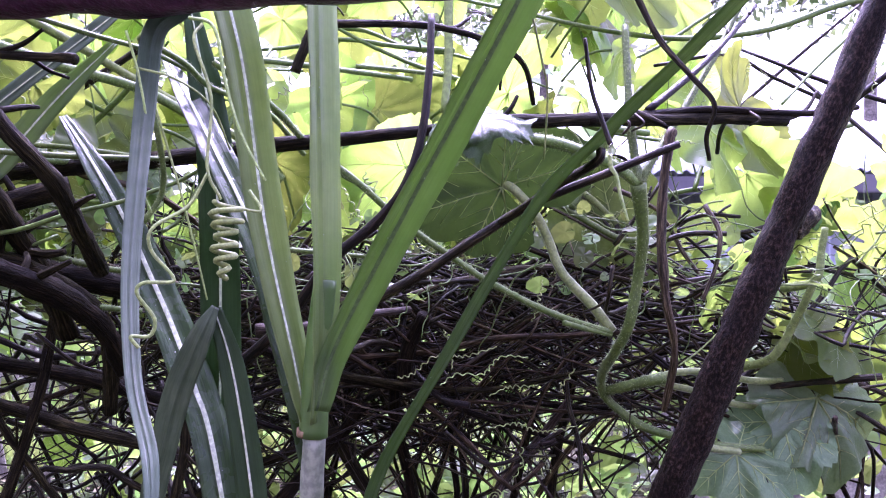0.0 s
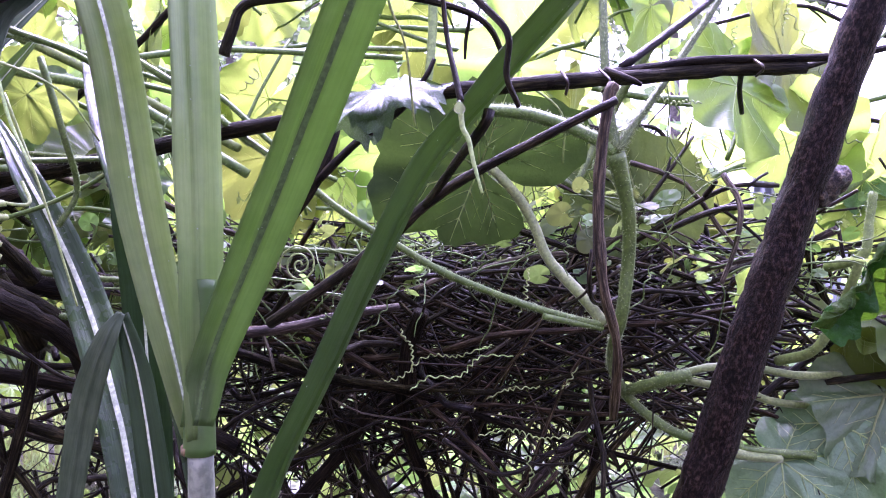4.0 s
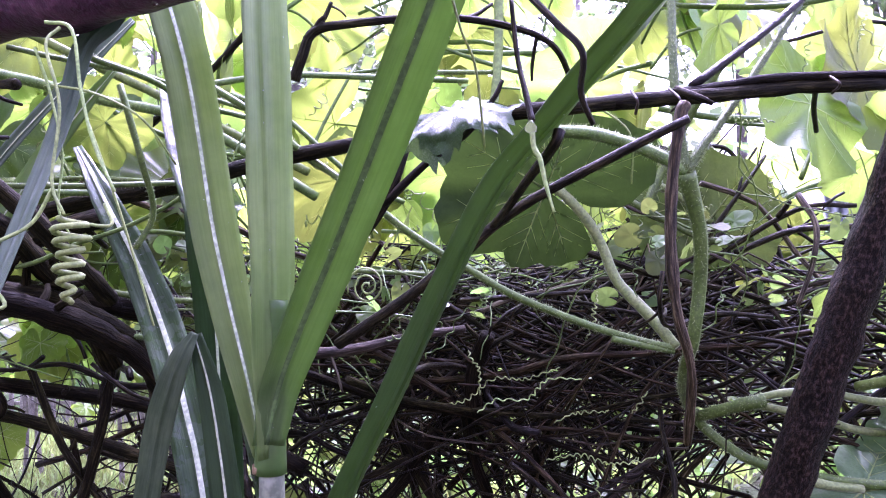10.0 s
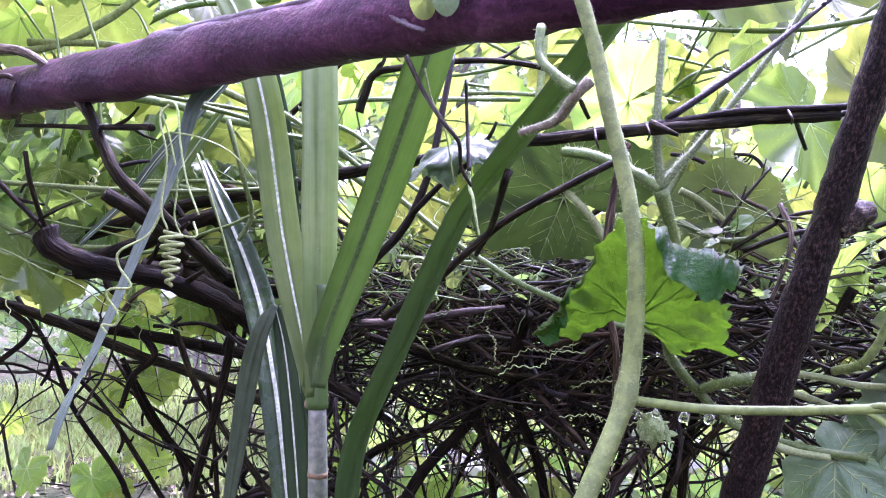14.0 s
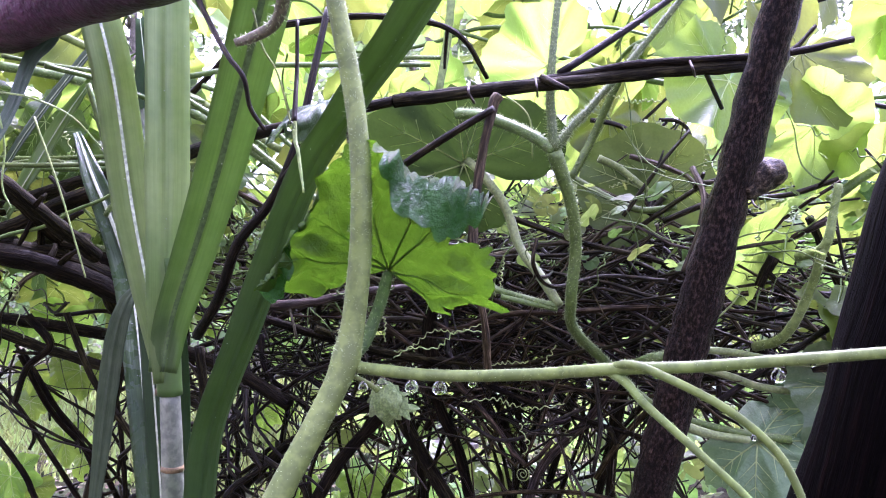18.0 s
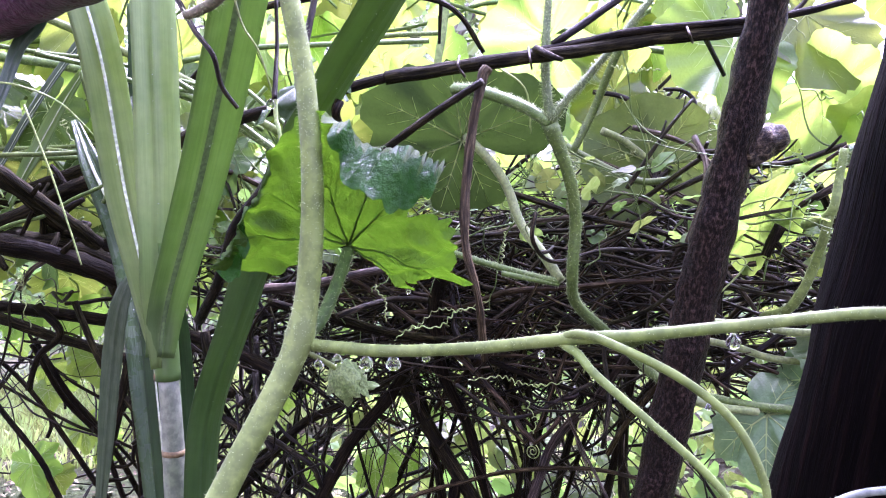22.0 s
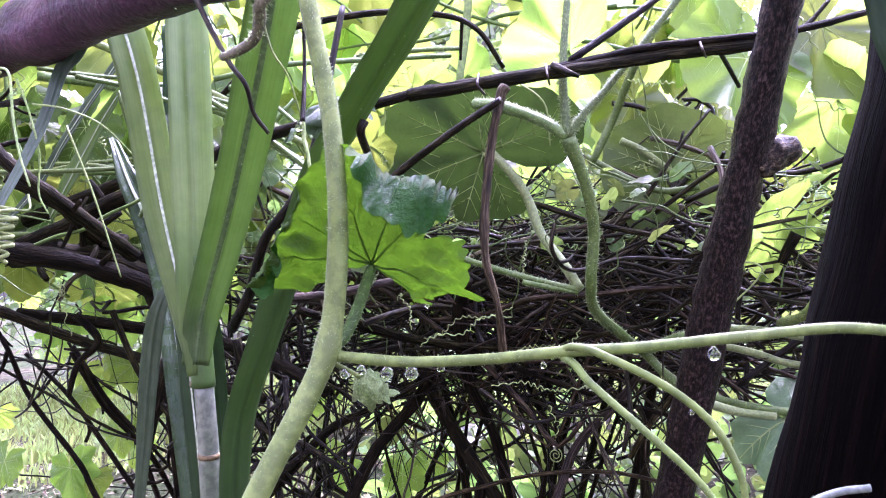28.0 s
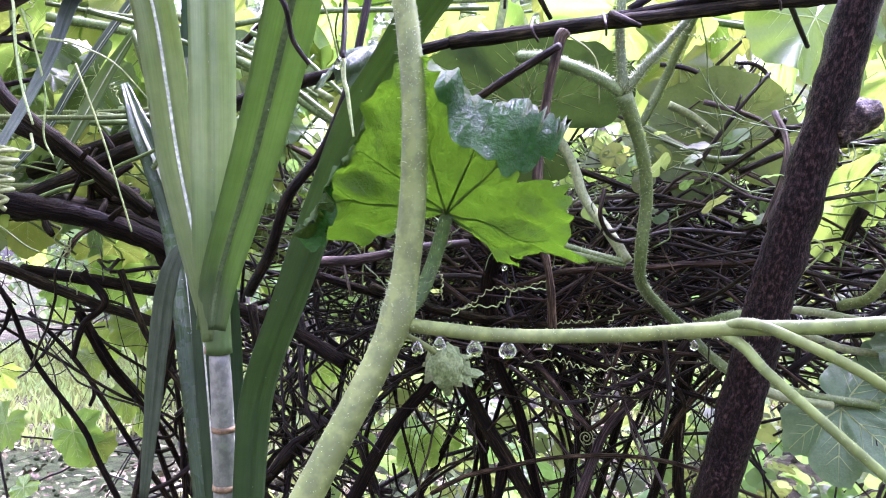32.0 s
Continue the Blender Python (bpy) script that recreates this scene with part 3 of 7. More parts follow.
def young_leaf(seed):
    """The fresh near leaf, radius 1: seen from below, its middle and side lobes folded over along two ridges so that the wet upper side shows."""
    rim = [(-107, 0.56), (-98, 0.72), (-90, 0.86), (-82, 1.12), (-76, 1.28), (-68, 1.18), (-60, 1.0), (-51, 0.96), (-42, 0.93), (-33, 0.93), (-22, 0.96), (-8, 1.02), (4, 1.04), (14, 1.14), (26, 1.32), (36, 1.35), (45, 1.22), (50, 1.08), (52, 0.9), (55, 0.6), (60, 0.55), (66, 0.74), (73, 0.82), (83, 0.82), (92, 0.82), (99, 0.78), (105, 0.94), (109, 0.64), (115, 0.56), (121, 0.5), (126, 0.58), (131, 0.46)]
    ribs = [(-70, 1.1), (-42, 0.84), (-8, 0.92), (26, 1.3), (44, 1.0), (98, 0.78), (122, 0.45)]
    rng = random.Random(seed)

    def radius(a):
        for (a0, r0), (a1, r1) in zip(rim, rim[1:]):
            if a <= a1:
                k = (a - a0) / (a1 - a0)
                k = k * k * (3 - 2 * k)
                saw = (a / 7.6 + 0.3 * math.sin(a * 0.17)) % 1.0
                return r0 + (r1 - r0) * k + 0.05 * (1 - abs(2 * saw - 1) ** 1.6) - 0.03 + 0.012 * noise.noise(Vector((a * 0.4, seed, 0)))
        return rim[-1][1]

    def folded(v, way, at, turn, bend):
        d = Vector((-math.sin(radians(way)), math.cos(radians(way)), 0))
        s = v.dot(d) - at - 0.04 * noise.noise(Vector((v.x * 4, seed, 2)))
        if s <= 0:
            return v, s
        lift = v.z + 0.05 * noise.noise(Vector((v.x * 6, v.y * 6, 9))) * min(1.0, s * 6)
        w = min(s / bend, radians(turn))
        rest = s - w * bend
        v = v + d * (bend * math.sin(w) + rest * math.cos(w) + lift * math.sin(w) - s)
        v.z = -bend * (1 - math.cos(w)) - rest * math.sin(w) + lift * math.cos(w)
        return v, s

    def place(a, r):
        x, y = -r * math.sin(radians(a)), r * math.cos(radians(a))
        near = min(abs(a - b) for b, _ in ribs)
        z = 0.0032 * min(near, 22) * r + 0.1 * r * r * math.sin(radians(a * 1.6 + 30))
        z += 0.09 * noise.noise(Vector((x * 2.6, y * 2.6, seed))) * min(1.0, 2 * r)
        z -= 0.12 * abs(noise.noise(Vector((x * 5, y * 5, seed + 4)))) * min(1.0, 2.4 * r)
        v = Vector((x, y, z))
        if a < -9:
            v, s = folded(v, -49, 0.8, 125, 0.07)
            v, _ = folded(v, -90, 0.08, 32, 0.35)
        else:
            v, s = folded(v, 23, 0.87, 135, 0.06)
        return v, s > 0.06

    count, rings = 210, 20
    verts, faces, slots, wet = [Vector((0, 0, 0))], [], [], [False]
    for j in range(1, rings + 1):
        for k in range(count):
            a = rim[0][0] + (rim[-1][0] - rim[0][0]) * k / (count - 1)
            f = j / rings
            r = f * (radius(a) * f + 0.7 * (1 - f)) if f < 0.75 else f * (radius(a) * (0.75 + (f - 0.75)) + 0.7 * (0.25 - (f - 0.75)))
            v, w = place(a, r)
            verts.append(v)
            wet.append(w)
    for k in range(count - 1):
        faces.append((0, 1 + k, 2 + k))
    for j in range(rings - 1):
        for k in range(count - 1):
            i = 1 + j * count + k
            faces.append((i, i + count, i + count + 1, i + 1))
    slots = [2 if all(wet[i] for i in f) else 0 for f in faces]

    def vein(a, b, r0, r1, w0, w1, steps):
        line = [place(a + (b - a) * k / steps, r0 + (r1 - r0) * k / steps)[0] - Vector((0, 0, 0.006)) for k in range(steps + 1)]
        v, f = tube(line, [w0 + (w1 - w0) * k / steps for k in range(steps + 1)], 5)
        off = len(verts)
        verts.extend(v)
        faces.extend([tuple(i + off for i in q) for q in f])
        slots.extend([1] * len(f))

    for a, r in ribs:
        vein(a, a, 0.0, r * 0.9, 0.009, 0.0025, 14)
        for t in (0.35, 0.52, 0.68):
            for side in (-1, 1):
                vein(a, a + side * rng.uniform(10, 15), r * t, r * min(0.95, t + rng.uniform(0.2, 0.26)), 0.003, 0.001, 6)
    return mesh_of("leaf", verts, faces, [M["leaf_young"], M["vein_young"], M["leaf_film"]], slots)


def heart(seed, mat):
    """A bean leaflet of radius 1, broad and pointed, on a short stalk."""
    rng = random.Random(seed)
    verts, faces = [Vector((0, 0, 0))], []
    n, rings = 22, (0.4, 0.75, 1.0)
    for f in rings:
        for k in range(n):
            d = -165 + 330 * k / (n - 1)
            r = f * (0.62 + 0.38 * (max(0.0, math.cos(radians(d))) ** 3) + 0.12 * math.sin(radians(abs(d))))
            x, y = r * math.sin(radians(d)), r * math.cos(radians(d))
            verts.append(Vector((x, y, -0.2 * r * r + 0.18 * abs(x) + 0.04 * math.sin(d * 0.1 + seed))))
    for k in range(n - 1):
        faces.append((0, 2 + k, 1 + k))
    for j in range(len(rings) - 1):
        for k in range(n - 1):
            a = 1 + j * n + k
            faces.append((a, a + 1, a + 1 + n, a + n))
    return mesh_of("leaf", verts, faces, M[mat])


def aim(base, tip_way, normal, size):
    """The pose of a leaf whose stalk meets it at base."""
    y = Vector(tip_way).normalized()
    z = Vector(normal)
    z = (z - y * z.dot(y)).normalized()
    x = y.cross(z)
    m = Matrix((x, y, z)).transposed().to_4x4() @ Matrix.Diagonal((size, size, size, 1))
    return Matrix.Translation(base) @ m


def put_leaf(parent, mesh, base, tip_way, normal, size, label="", name="leaf"):
    ob = new(name, mesh)
    if label:
        tagged(ob, label)
    ob.parent = parent
    ob.matrix_basis = Matrix.Translation(-parent.location) @ aim(Vector(base), tip_way, normal, size)
    return ob


def joined(name, chunks, mat, parent=None, label="", kind="stuff", slots=False):
    verts, faces, uvs = [], [], []
    for v, f, *uv in chunks:
        off = len(verts)
        verts.extend(v)
        faces.extend([tuple(i + off for i in q) for q in f])
        uvs += uv[0] if uv else []
    ob = new(name, mesh_of(name, verts, faces, M[mat] if isinstance(mat, str) else mat, uvs=uvs))
    if parent:
        under(ob, parent)
    return tagged(ob, label, kind=kind)


def drop_mesh():
    verts, faces = [], []
    prof = [(0.0, 1.25), (0.28, 1.05), (0.55, 0.7), (0.85, 0.25), (1.0, -0.15), (0.88, -0.6), (0.5, -0.92), (0.0, -1.0)]
    n = 12
    for r, z in prof:
        for s in range(n):
            a = 2 * math.pi * s / n
            verts.append((max(r, 0.001) * math.cos(a), max(r, 0.001) * math.sin(a), z))
    for k in range(len(prof) - 1):
        for s in range(n):
            a, b = k * n + s, k * n + (s + 1) % n
            faces.append((b, a, a + n, b + n))
    return mesh_of("water_drop", verts, faces, M["water"])


DROP = drop_mesh()


def drop(place, r, parent):
    ob = new("water_drop", DROP)
    ob.parent = parent
    ob.matrix_basis = Matrix.Translation(Vector(place) - parent.location) @ Matrix.Diagonal((r, r, r, 1))
    return ob


# ---- poles and posts ----
beam = thing("wooden_beam", (-0.42, 0.6, 1.58), "wet brown wooden pole with flare-purple in its colour, lashed across the trellis", "beam")
stem("pole", [(-1.45, 0.8628, 1.7081), (-0.9, 0.7462, 1.675), (-0.42, 0.6444, 1.6461), (0.13, 0.5277, 1.613), (0.62, 0.4238, 1.5835)], 0.033, 0.036, "beam", beam, sides=28, lumps=0.15, per=20, freq=20.0, swell=((0.53, 0.012, 0.1), (0.64, 0.02, -0.05), (0.75, 0.015, 0.05)))
stem("split_edge", [(-0.36, 0.6137, 1.67), (-0.3, 0.6009, 1.6664), (-0.18, 0.5755, 1.6591), (-0.05, 0.5479, 1.6513), (0.08, 0.5203, 1.6435), (0.2, 0.4949, 1.6363)], 0.003, 0.002, "beam_edge", beam, "pale split edge of the pole", sides=8, lumps=0.6, freq=70.0, swell=((0.25, 0.2, 1.0), (0.7, 0.2, 0.8)))
stem("lashing", [(-0.8207, 0.7147, 1.6363), (-0.7449, 0.6628, 1.655), (-0.717, 0.6615, 1.6749), (-0.709, 0.6801, 1.6709), (-0.7277, 0.7027, 1.6443), (-0.7928, 0.7453, 1.6297)], 0.0038, 0.0038, "grey_twig", beam, "grey wire wound round the pole", lumps=0.05)
stem("lashing", [(-0.7755, 0.724, 1.6323), (-0.7037, 0.6695, 1.647), (-0.6957, 0.6722, 1.6669), (-0.7064, 0.6974, 1.6656)], 0.0021, 0.0020, "grey_twig", beam, lumps=0.05)
stem("bark_strip", [(-0.004, 0.524, 1.62), (0.012, 0.519, 1.606), (0.028, 0.515, 1.597), (0.045, 0.5125, 1.589)], 0.0016, 0.0022, "beam_edge", beam, "frayed pale strip of bark", lumps=0.5, hairs=60, hair=0.002)
stem("bark_strip", [(0.0, 0.526, 1.625), (0.014, 0.521, 1.609), (0.026, 0.516, 1.6)], 0.0012, 0.001, "beam_edge", beam, lumps=0.5)
stem("cut_branch", [(-0.8487, 0.6336, 1.7108), (-0.7543, 0.6389, 1.7095), (-0.6678, 0.6549, 1.7028), (-0.6, 0.6642, 1.6603), (-0.5428, 0.6682, 1.5978)], 0.0088, 0.0044, "grey_twig", beam, "pale grey bent stick over the pole")
rng = random.Random(3)
for k in range(26):
    x = -0.95 + k * 0.042 + rng.uniform(-0.012, 0.012)
    drop((x, 0.55 - x * 0.2121, 1.587 - x * 0.0602), rng.uniform(0.0012, 0.0026), beam)
bpost = thing("black_post", (0.097, 0.838, 0), "near-black timber post leaning over the path", "post")
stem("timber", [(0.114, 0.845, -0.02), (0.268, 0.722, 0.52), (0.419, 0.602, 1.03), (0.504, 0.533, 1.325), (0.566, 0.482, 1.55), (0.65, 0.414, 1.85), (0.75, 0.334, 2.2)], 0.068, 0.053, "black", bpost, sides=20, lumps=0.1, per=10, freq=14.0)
dpost = thing("support_post", (-0.19, 1.52, 0), "lichen-spotted dark branch set as a leaning post", "post")
stem("branch", [(-0.19, 1.52, -0.02), (-0.01, 1.35, 0.52), (0.172, 1.17, 1.042), (0.26, 1.086, 1.3), (0.318, 1.04, 1.46), (0.379, 0.981, 1.632), (0.44, 0.92, 1.81), (0.52, 0.85, 2.05)], 0.031, 0.0155, "post", dpost, sides=18, lumps=0.2, per=14, freq=45.0)
stem("knot", [(0.318, 1.045, 1.452), (0.34, 1.062, 1.459), (0.356, 1.076, 1.464), (0.363, 1.082, 1.466)], 0.021, 0.009, "post", dpost, "rough round burl", lumps=0.5, sides=14, freq=70.0, swell=((0.6, 0.3, 0.35),))
M["lichen"] = stem_material("grey_lichen", [(0.35, (0.07, 0.066, 0.045)), (0.65, (0.17, 0.16, 0.115))], 0.85, 160, 0.8, 0.001)
POST_LINE = spline([(0.172, 1.17, 1.042), (0.26, 1.086, 1.3), (0.318, 1.04, 1.46), (0.379, 0.981, 1.632)], 30)


def lichen_patch(z, turn, wide, high, seed):
    """A thin ragged crust that lies on the post's bark, facing the path."""
    rows = []
    for k in range(9):
        up = z + high * (k / 8 - 0.5)
        q = min(POST_LINE, key=lambda c: abs(c.z - up))
        r = 0.031 - 0.0155 * (up + 0.02) / 2.07 + 0.0012
        reach = wide * math.sin(math.pi * (k + 0.5) / 9) ** 0.6
        for c in range(7):
            a = radians(turn) + (c / 6 - 0.5) * reach * (1 + 0.5 * noise.noise(Vector((k * 0.6, c * 0.4, seed)))) / r + 0.3 * noise.noise(Vector((k * 0.5, seed, 0)))
            rows.append(Vector((q.x + math.sin(a) * r, q.y - math.cos(a) * r, up)))
    faces = [(k * 7 + c, k * 7 + c + 1, k * 7 + c + 8, k * 7 + c + 7) for k in range(8) for c in range(6)]
    return under(part("lichen_patch", mesh_of("lichen_patch", rows, faces, M["lichen"]), None, "pale grey lichen"), dpost)


for row in ((1.337, -25, 0.016, 0.055, 1), (1.375, 5, 0.01, 0.02, 2), (1.12, -20, 0.014, 0.03, 3), (1.47, -5, 0.009, 0.016, 4), (1.27, 20, 0.008, 0.015, 5), (1.2, -35, 0.01, 0.02, 6)):
    lichen_patch(*row)

# ---- trellis sticks ----
rail = thing("trellis_rail", (0.163, 0.99, 1.5765), "dark crooked branches tied end to end as a rail", "rail")
stem("branch", [(-0.917, 0.988, 1.48), (-0.68, 1.003, 1.523), (-0.464, 0.962, 1.532), (-0.313, 0.902, 1.537), (-0.197, 0.884, 1.542), (-0.038, 0.895, 1.56)], 0.0138, 0.006, "bark", rail)
stem("branch", [(-0.038, 0.896, 1.56), (0.08, 0.951, 1.571), (0.163, 0.99, 1.577), (0.24, 1.028, 1.585), (0.33, 1.07, 1.589)], 0.0085, 0.0075, "bark", rail, lumps=0.25)
stem("branch", [(0.06, 0.94, 1.568), (0.16, 0.99, 1.585), (0.22, 1.015, 1.594), (0.36, 1.08, 1.6), (0.44, 1.12, 1.615)], 0.006, 0.004, "bark", rail, lumps=0.25)
stem("tie", [(0.27, 1.044, 1.6), (0.28, 1.016, 1.581), (0.276, 1.047, 1.579)], 0.0015, 0.0015, "grey_twig", rail, "pale dry tie")
stem("tie", [(0.113, 0.961, 1.583), (0.125, 0.935, 1.563), (0.115, 0.963, 1.559)], 0.0013, 0.0013, "grey_twig", rail)
stem("tie", [(0.085, 0.844, 1.556), (0.092, 0.826, 1.541), (0.088, 0.848, 1.535)], 0.0014, 0.0014, "grey_twig", rail)
stem("branch", [(0.259, 1.068, 1.592), (0.31, 1.086, 1.592), (0.341, 1.105, 1.598), (0.374, 1.129, 1.614), (0.399, 1.151, 1.645)], 0.0053, 0.0023, "bark", rail, lumps=0.2)
stem("stub", [(0.12, 0.965, 1.581), (0.145, 0.952, 1.566), (0.155, 0.956, 1.561)], 0.0049, 0.0024, "bark", rail)
stem("stub", [(0.271, 1.134, 1.607), (0.272, 1.18, 1.593), (0.277, 1.218, 1.571)], 0.0035, 0.003, "twig", rail)
tagged(stem("stick", [(-0.228, 0.889, 1.336), (-0.136, 0.861, 1.383), (-0.071, 0.835, 1.422), (-0.013, 0.822, 1.457), (0.068, 0.799, 1.488), (0.135, 0.791, 1.514)], 0.0062, 0.0037, "twig", None), "dark stick sloping up through the trellis", "stick", "trellis sticks")
tagged(stem("stick", [(0.132, 0.81, 1.53), (0.127, 0.804, 1.515), (0.116, 0.79, 1.44), (0.116, 0.776, 1.365), (0.125, 0.78, 1.31), (0.118, 0.8, 1.25)], 0.0055, 0.0036, "brown_twig", None, lumps=0.35, freq=45.0), "brown twig with a cut top", "stick", "trellis sticks")
tagged(stem("stick", [(0.046, 0.684, 1.492), (0.041, 0.684, 1.481), (0.009, 0.741, 1.467), (-0.036, 0.817, 1.444), (-0.09, 0.891, 1.418)], 0.0043, 0.0037, "twig", None), "short black peg among the leaves", "stick", "trellis sticks")
tagged(stem("stick", [(-0.339, 0.893, 1.286), (-0.28, 0.868, 1.334), (-0.226, 0.842, 1.399), (-0.176, 0.837, 1.441), (-0.144, 0.83, 1.478), (-0.126, 0.839, 1.534), (-0.119, 0.857, 1.606), (-0.118, 0.883, 1.679)], 0.0072, 0.0038, "twig", None), "black crooked branch beside the cane", "stick", "trellis sticks")
tagged(stem("stick", [(-0.149, 0.829, 1.469), (-0.103, 0.824, 1.504), (-0.059, 0.819, 1.529), (-0.033, 0.811, 1.554), (-0.024, 0.811, 1.57)], 0.0045, 0.0019, "twig", None), "black twig holding a curled leaf", "stick", "trellis sticks")
with_twigs(tagged(stem("stick", [(-0.279, 0.906, 1.624), (-0.269, 0.907, 1.65), (-0.256, 0.91, 1.676), (-0.221, 0.919, 1.683), (-0.125, 0.968, 1.693), (-0.054, 1.021, 1.687), (-0.012, 1.035, 1.662), (0.003, 1.074, 1.617)], 0.0065, 0.0032, "bark", None), "dark bent branch under the leaf roof", "stick", "trellis sticks"), 2)
with_twigs(tagged(stem("stick", [(-0.265, 0.907, 1.669), (-0.246, 0.912, 1.688), (-0.235, 0.913, 1.708)], 0.0039, 0.0023, "twig", None), "thin dark wet stick in the trellis", "stick", "trellis sticks"), 2)
with_twigs(tagged(stem("stick", [(0.136, 0.979, 1.586), (0.214, 1.05, 1.655), (0.274, 1.116, 1.718), (0.325, 1.179, 1.777)], 0.0049, 0.0032, "twig", None), "thin dark wet stick in the trellis", "stick", "trellis sticks"), 2)
with_twigs(tagged(stem("stick", [(0.053, 1.359, 1.601), (0.087, 1.366, 1.593), (0.11, 1.378, 1.58), (0.137, 1.382, 1.552), (0.147, 1.378, 1.498), (0.149, 1.325, 1.442)], 0.004, 0.0042, "twig", None), "black hooked twig over the brush", "stick", "trellis sticks"), 2)
with_twigs(tagged(stem("stick", [(0.145, 1.43, 1.603), (0.171, 1.444, 1.6), (0.188, 1.453, 1.579), (0.185, 1.43, 1.535), (0.168, 1.378, 1.479), (0.142, 1.321, 1.442)], 0.0032, 0.0042, "twig", None), "black hooked twig over the brush", "stick", "trellis sticks"), 2)
with_twigs(tagged(stem("stick", [(0.091, 1.359, 1.523), (0.123, 1.366, 1.49), (0.145, 1.344, 1.456)], 0.0031, 0.0034, "twig", None), "thin dark wet stick in the trellis", "stick", "trellis sticks"), 2)
with_twigs(tagged(stem("stick", [(0.391, 1.435, 1.612), (0.465, 1.449, 1.592), (0.539, 1.463, 1.57)], 0.0042, 0.0034, "twig", None), "thin dark wet stick in the trellis", "stick", "trellis sticks"), 2)
with_twigs(tagged(stem("stick", [(0.778, 2.001, 1.787), (0.564, 1.861, 1.835), (0.457, 1.84, 1.883), (0.293, 1.813, 1.856)], 0.0047, 0.0039, "twig", None), "long thin bare twig against the sky", "stick", "trellis sticks"), 2)
with_twigs(tagged(stem("stick", [(-0.362, 1.04, 1.32), (-0.293, 1.069, 1.323), (-0.225, 1.109, 1.337), (-0.173, 1.167, 1.343)], 0.0078, 0.005, "grey_twig", None), "grey broken stick in the brush", "stick", "trellis sticks"), 2)
with_twigs(tagged(stem("stick", [(-0.383, 1.088, 1.299), (-0.319, 1.252, 1.243), (-0.182, 1.273, 1.215), (-0.076, 1.291, 1.174), (0.047, 1.29, 1.139), (0.174, 1.33, 1.1)], 0.0068, 0.0035, "bark", None), "long brown twig across the brush", "stick", "trellis sticks"), 2)
with_twigs(tagged(stem("stick", [(-0.333, 1.147, 1.281), (-0.281, 1.237, 1.243), (-0.145, 1.258, 1.223), (-0.054, 1.271, 1.218), (0.049, 1.254, 1.241), (0.148, 1.217, 1.262), (0.221, 1.205, 1.308)], 0.0061, 0.0025, "bark", None), "long brown twig across the brush", "stick", "trellis sticks"), 2)
with_twigs(tagged(stem("stick", [(-0.188, 1.209, 1.454), (-0.092, 1.223, 1.454), (-0.015, 1.214, 1.437), (0.071, 1.218, 1.403), (0.17, 1.214, 1.377), (0.226, 1.223, 1.359), (0.262, 1.227, 1.377)], 0.0052, 0.0032, "bark", None), "dark arching twig on the brush", "stick", "trellis sticks"), 2)
with_twigs(tagged(stem("stick", [(0.095, 1, 1.399), (0.09, 1.001, 1.365), (0.095, 1.053, 1.34), (0.143, 1.11, 1.352), (0.209, 1.171, 1.344)], 0.0026, 0.0027, "twig", None), "thin dark wet stick in the trellis", "stick", "trellis sticks"), 2)
with_twigs(tagged(stem("stick", [(0.13, 1.255, 1.438), (0.186, 1.26, 1.51), (0.22, 1.292, 1.558)], 0.0037, 0.0023, "twig", None), "thin dark wet stick in the trellis", "stick", "trellis sticks"), 2)
with_twigs(tagged(stem("stick", [(0.173, 1.313, 1.431), (0.252, 1.322, 1.458), (0.338, 1.335, 1.46), (0.409, 1.344, 1.479)], 0.0047, 0.0039, "twig", None), "thin dark wet stick in the trellis", "stick", "trellis sticks"), 2)
with_twigs(tagged(stem("stick", [(0.134, 1.287, 1.417), (0.251, 1.27, 1.48), (0.325, 1.281, 1.482)], 0.0038, 0.003, "twig", None), "thin dark wet stick in the trellis", "stick", "trellis sticks"), 2)
with_twigs(tagged(stem("stick", [(0.246, 1.168, 1.489), (0.262, 1.152, 1.449), (0.254, 1.144, 1.402), (0.235, 1.143, 1.356)], 0.0041, 0.0027, "grey_twig", None), "pale grey twig in the brush", "stick", "trellis sticks"), 2)
with_twigs(tagged(stem("stick", [(-0.124, 1.19, 1.165), (-0.052, 1.229, 1.111), (0.055, 1.284, 1.158)], 0.0034, 0.0034, "twig", None), "thin dark wet stick in the trellis", "stick", "trellis sticks"), 2)

# ---- dark branches at the old end of the trellis ----
with_twigs(tagged(stem("dead_branch", [(-0.55, 0.668, 1.618), (-0.512, 0.664, 1.558), (-0.487, 0.67, 1.517), (-0.462, 0.71, 1.474), (-0.474, 0.785, 1.435), (-0.486, 0.861, 1.394)], 0.0072, 0.0105, "bark", None, lumps=0.25), "black leaning stick tied to the pole", "branch", "dark branches"), 3)
with_twigs(tagged(stem("dead_branch", [(-0.776, 0.73, 1.622), (-0.66, 0.7, 1.606), (-0.553, 0.675, 1.59), (-0.461, 0.66, 1.579), (-0.425, 0.653, 1.575), (-0.412, 0.65, 1.572)], 0.0026, 0.0052, "bark", None, lumps=0.2), "short black stub of a branch", "branch", "dark branches"), 3)
with_twigs(tagged(stem("dead_branch", [(-0.679, 0.706, 1.459), (-0.663, 0.717, 1.431), (-0.627, 0.76, 1.408), (-0.587, 0.829, 1.393), (-0.549, 0.896, 1.364), (-0.536, 0.974, 1.324), (-0.53, 1.027, 1.269)], 0.0179, 0.0127, "bark", None, lumps=0.35), "thick dark wet branch of the old bower", "branch", "dark branches"), 3)
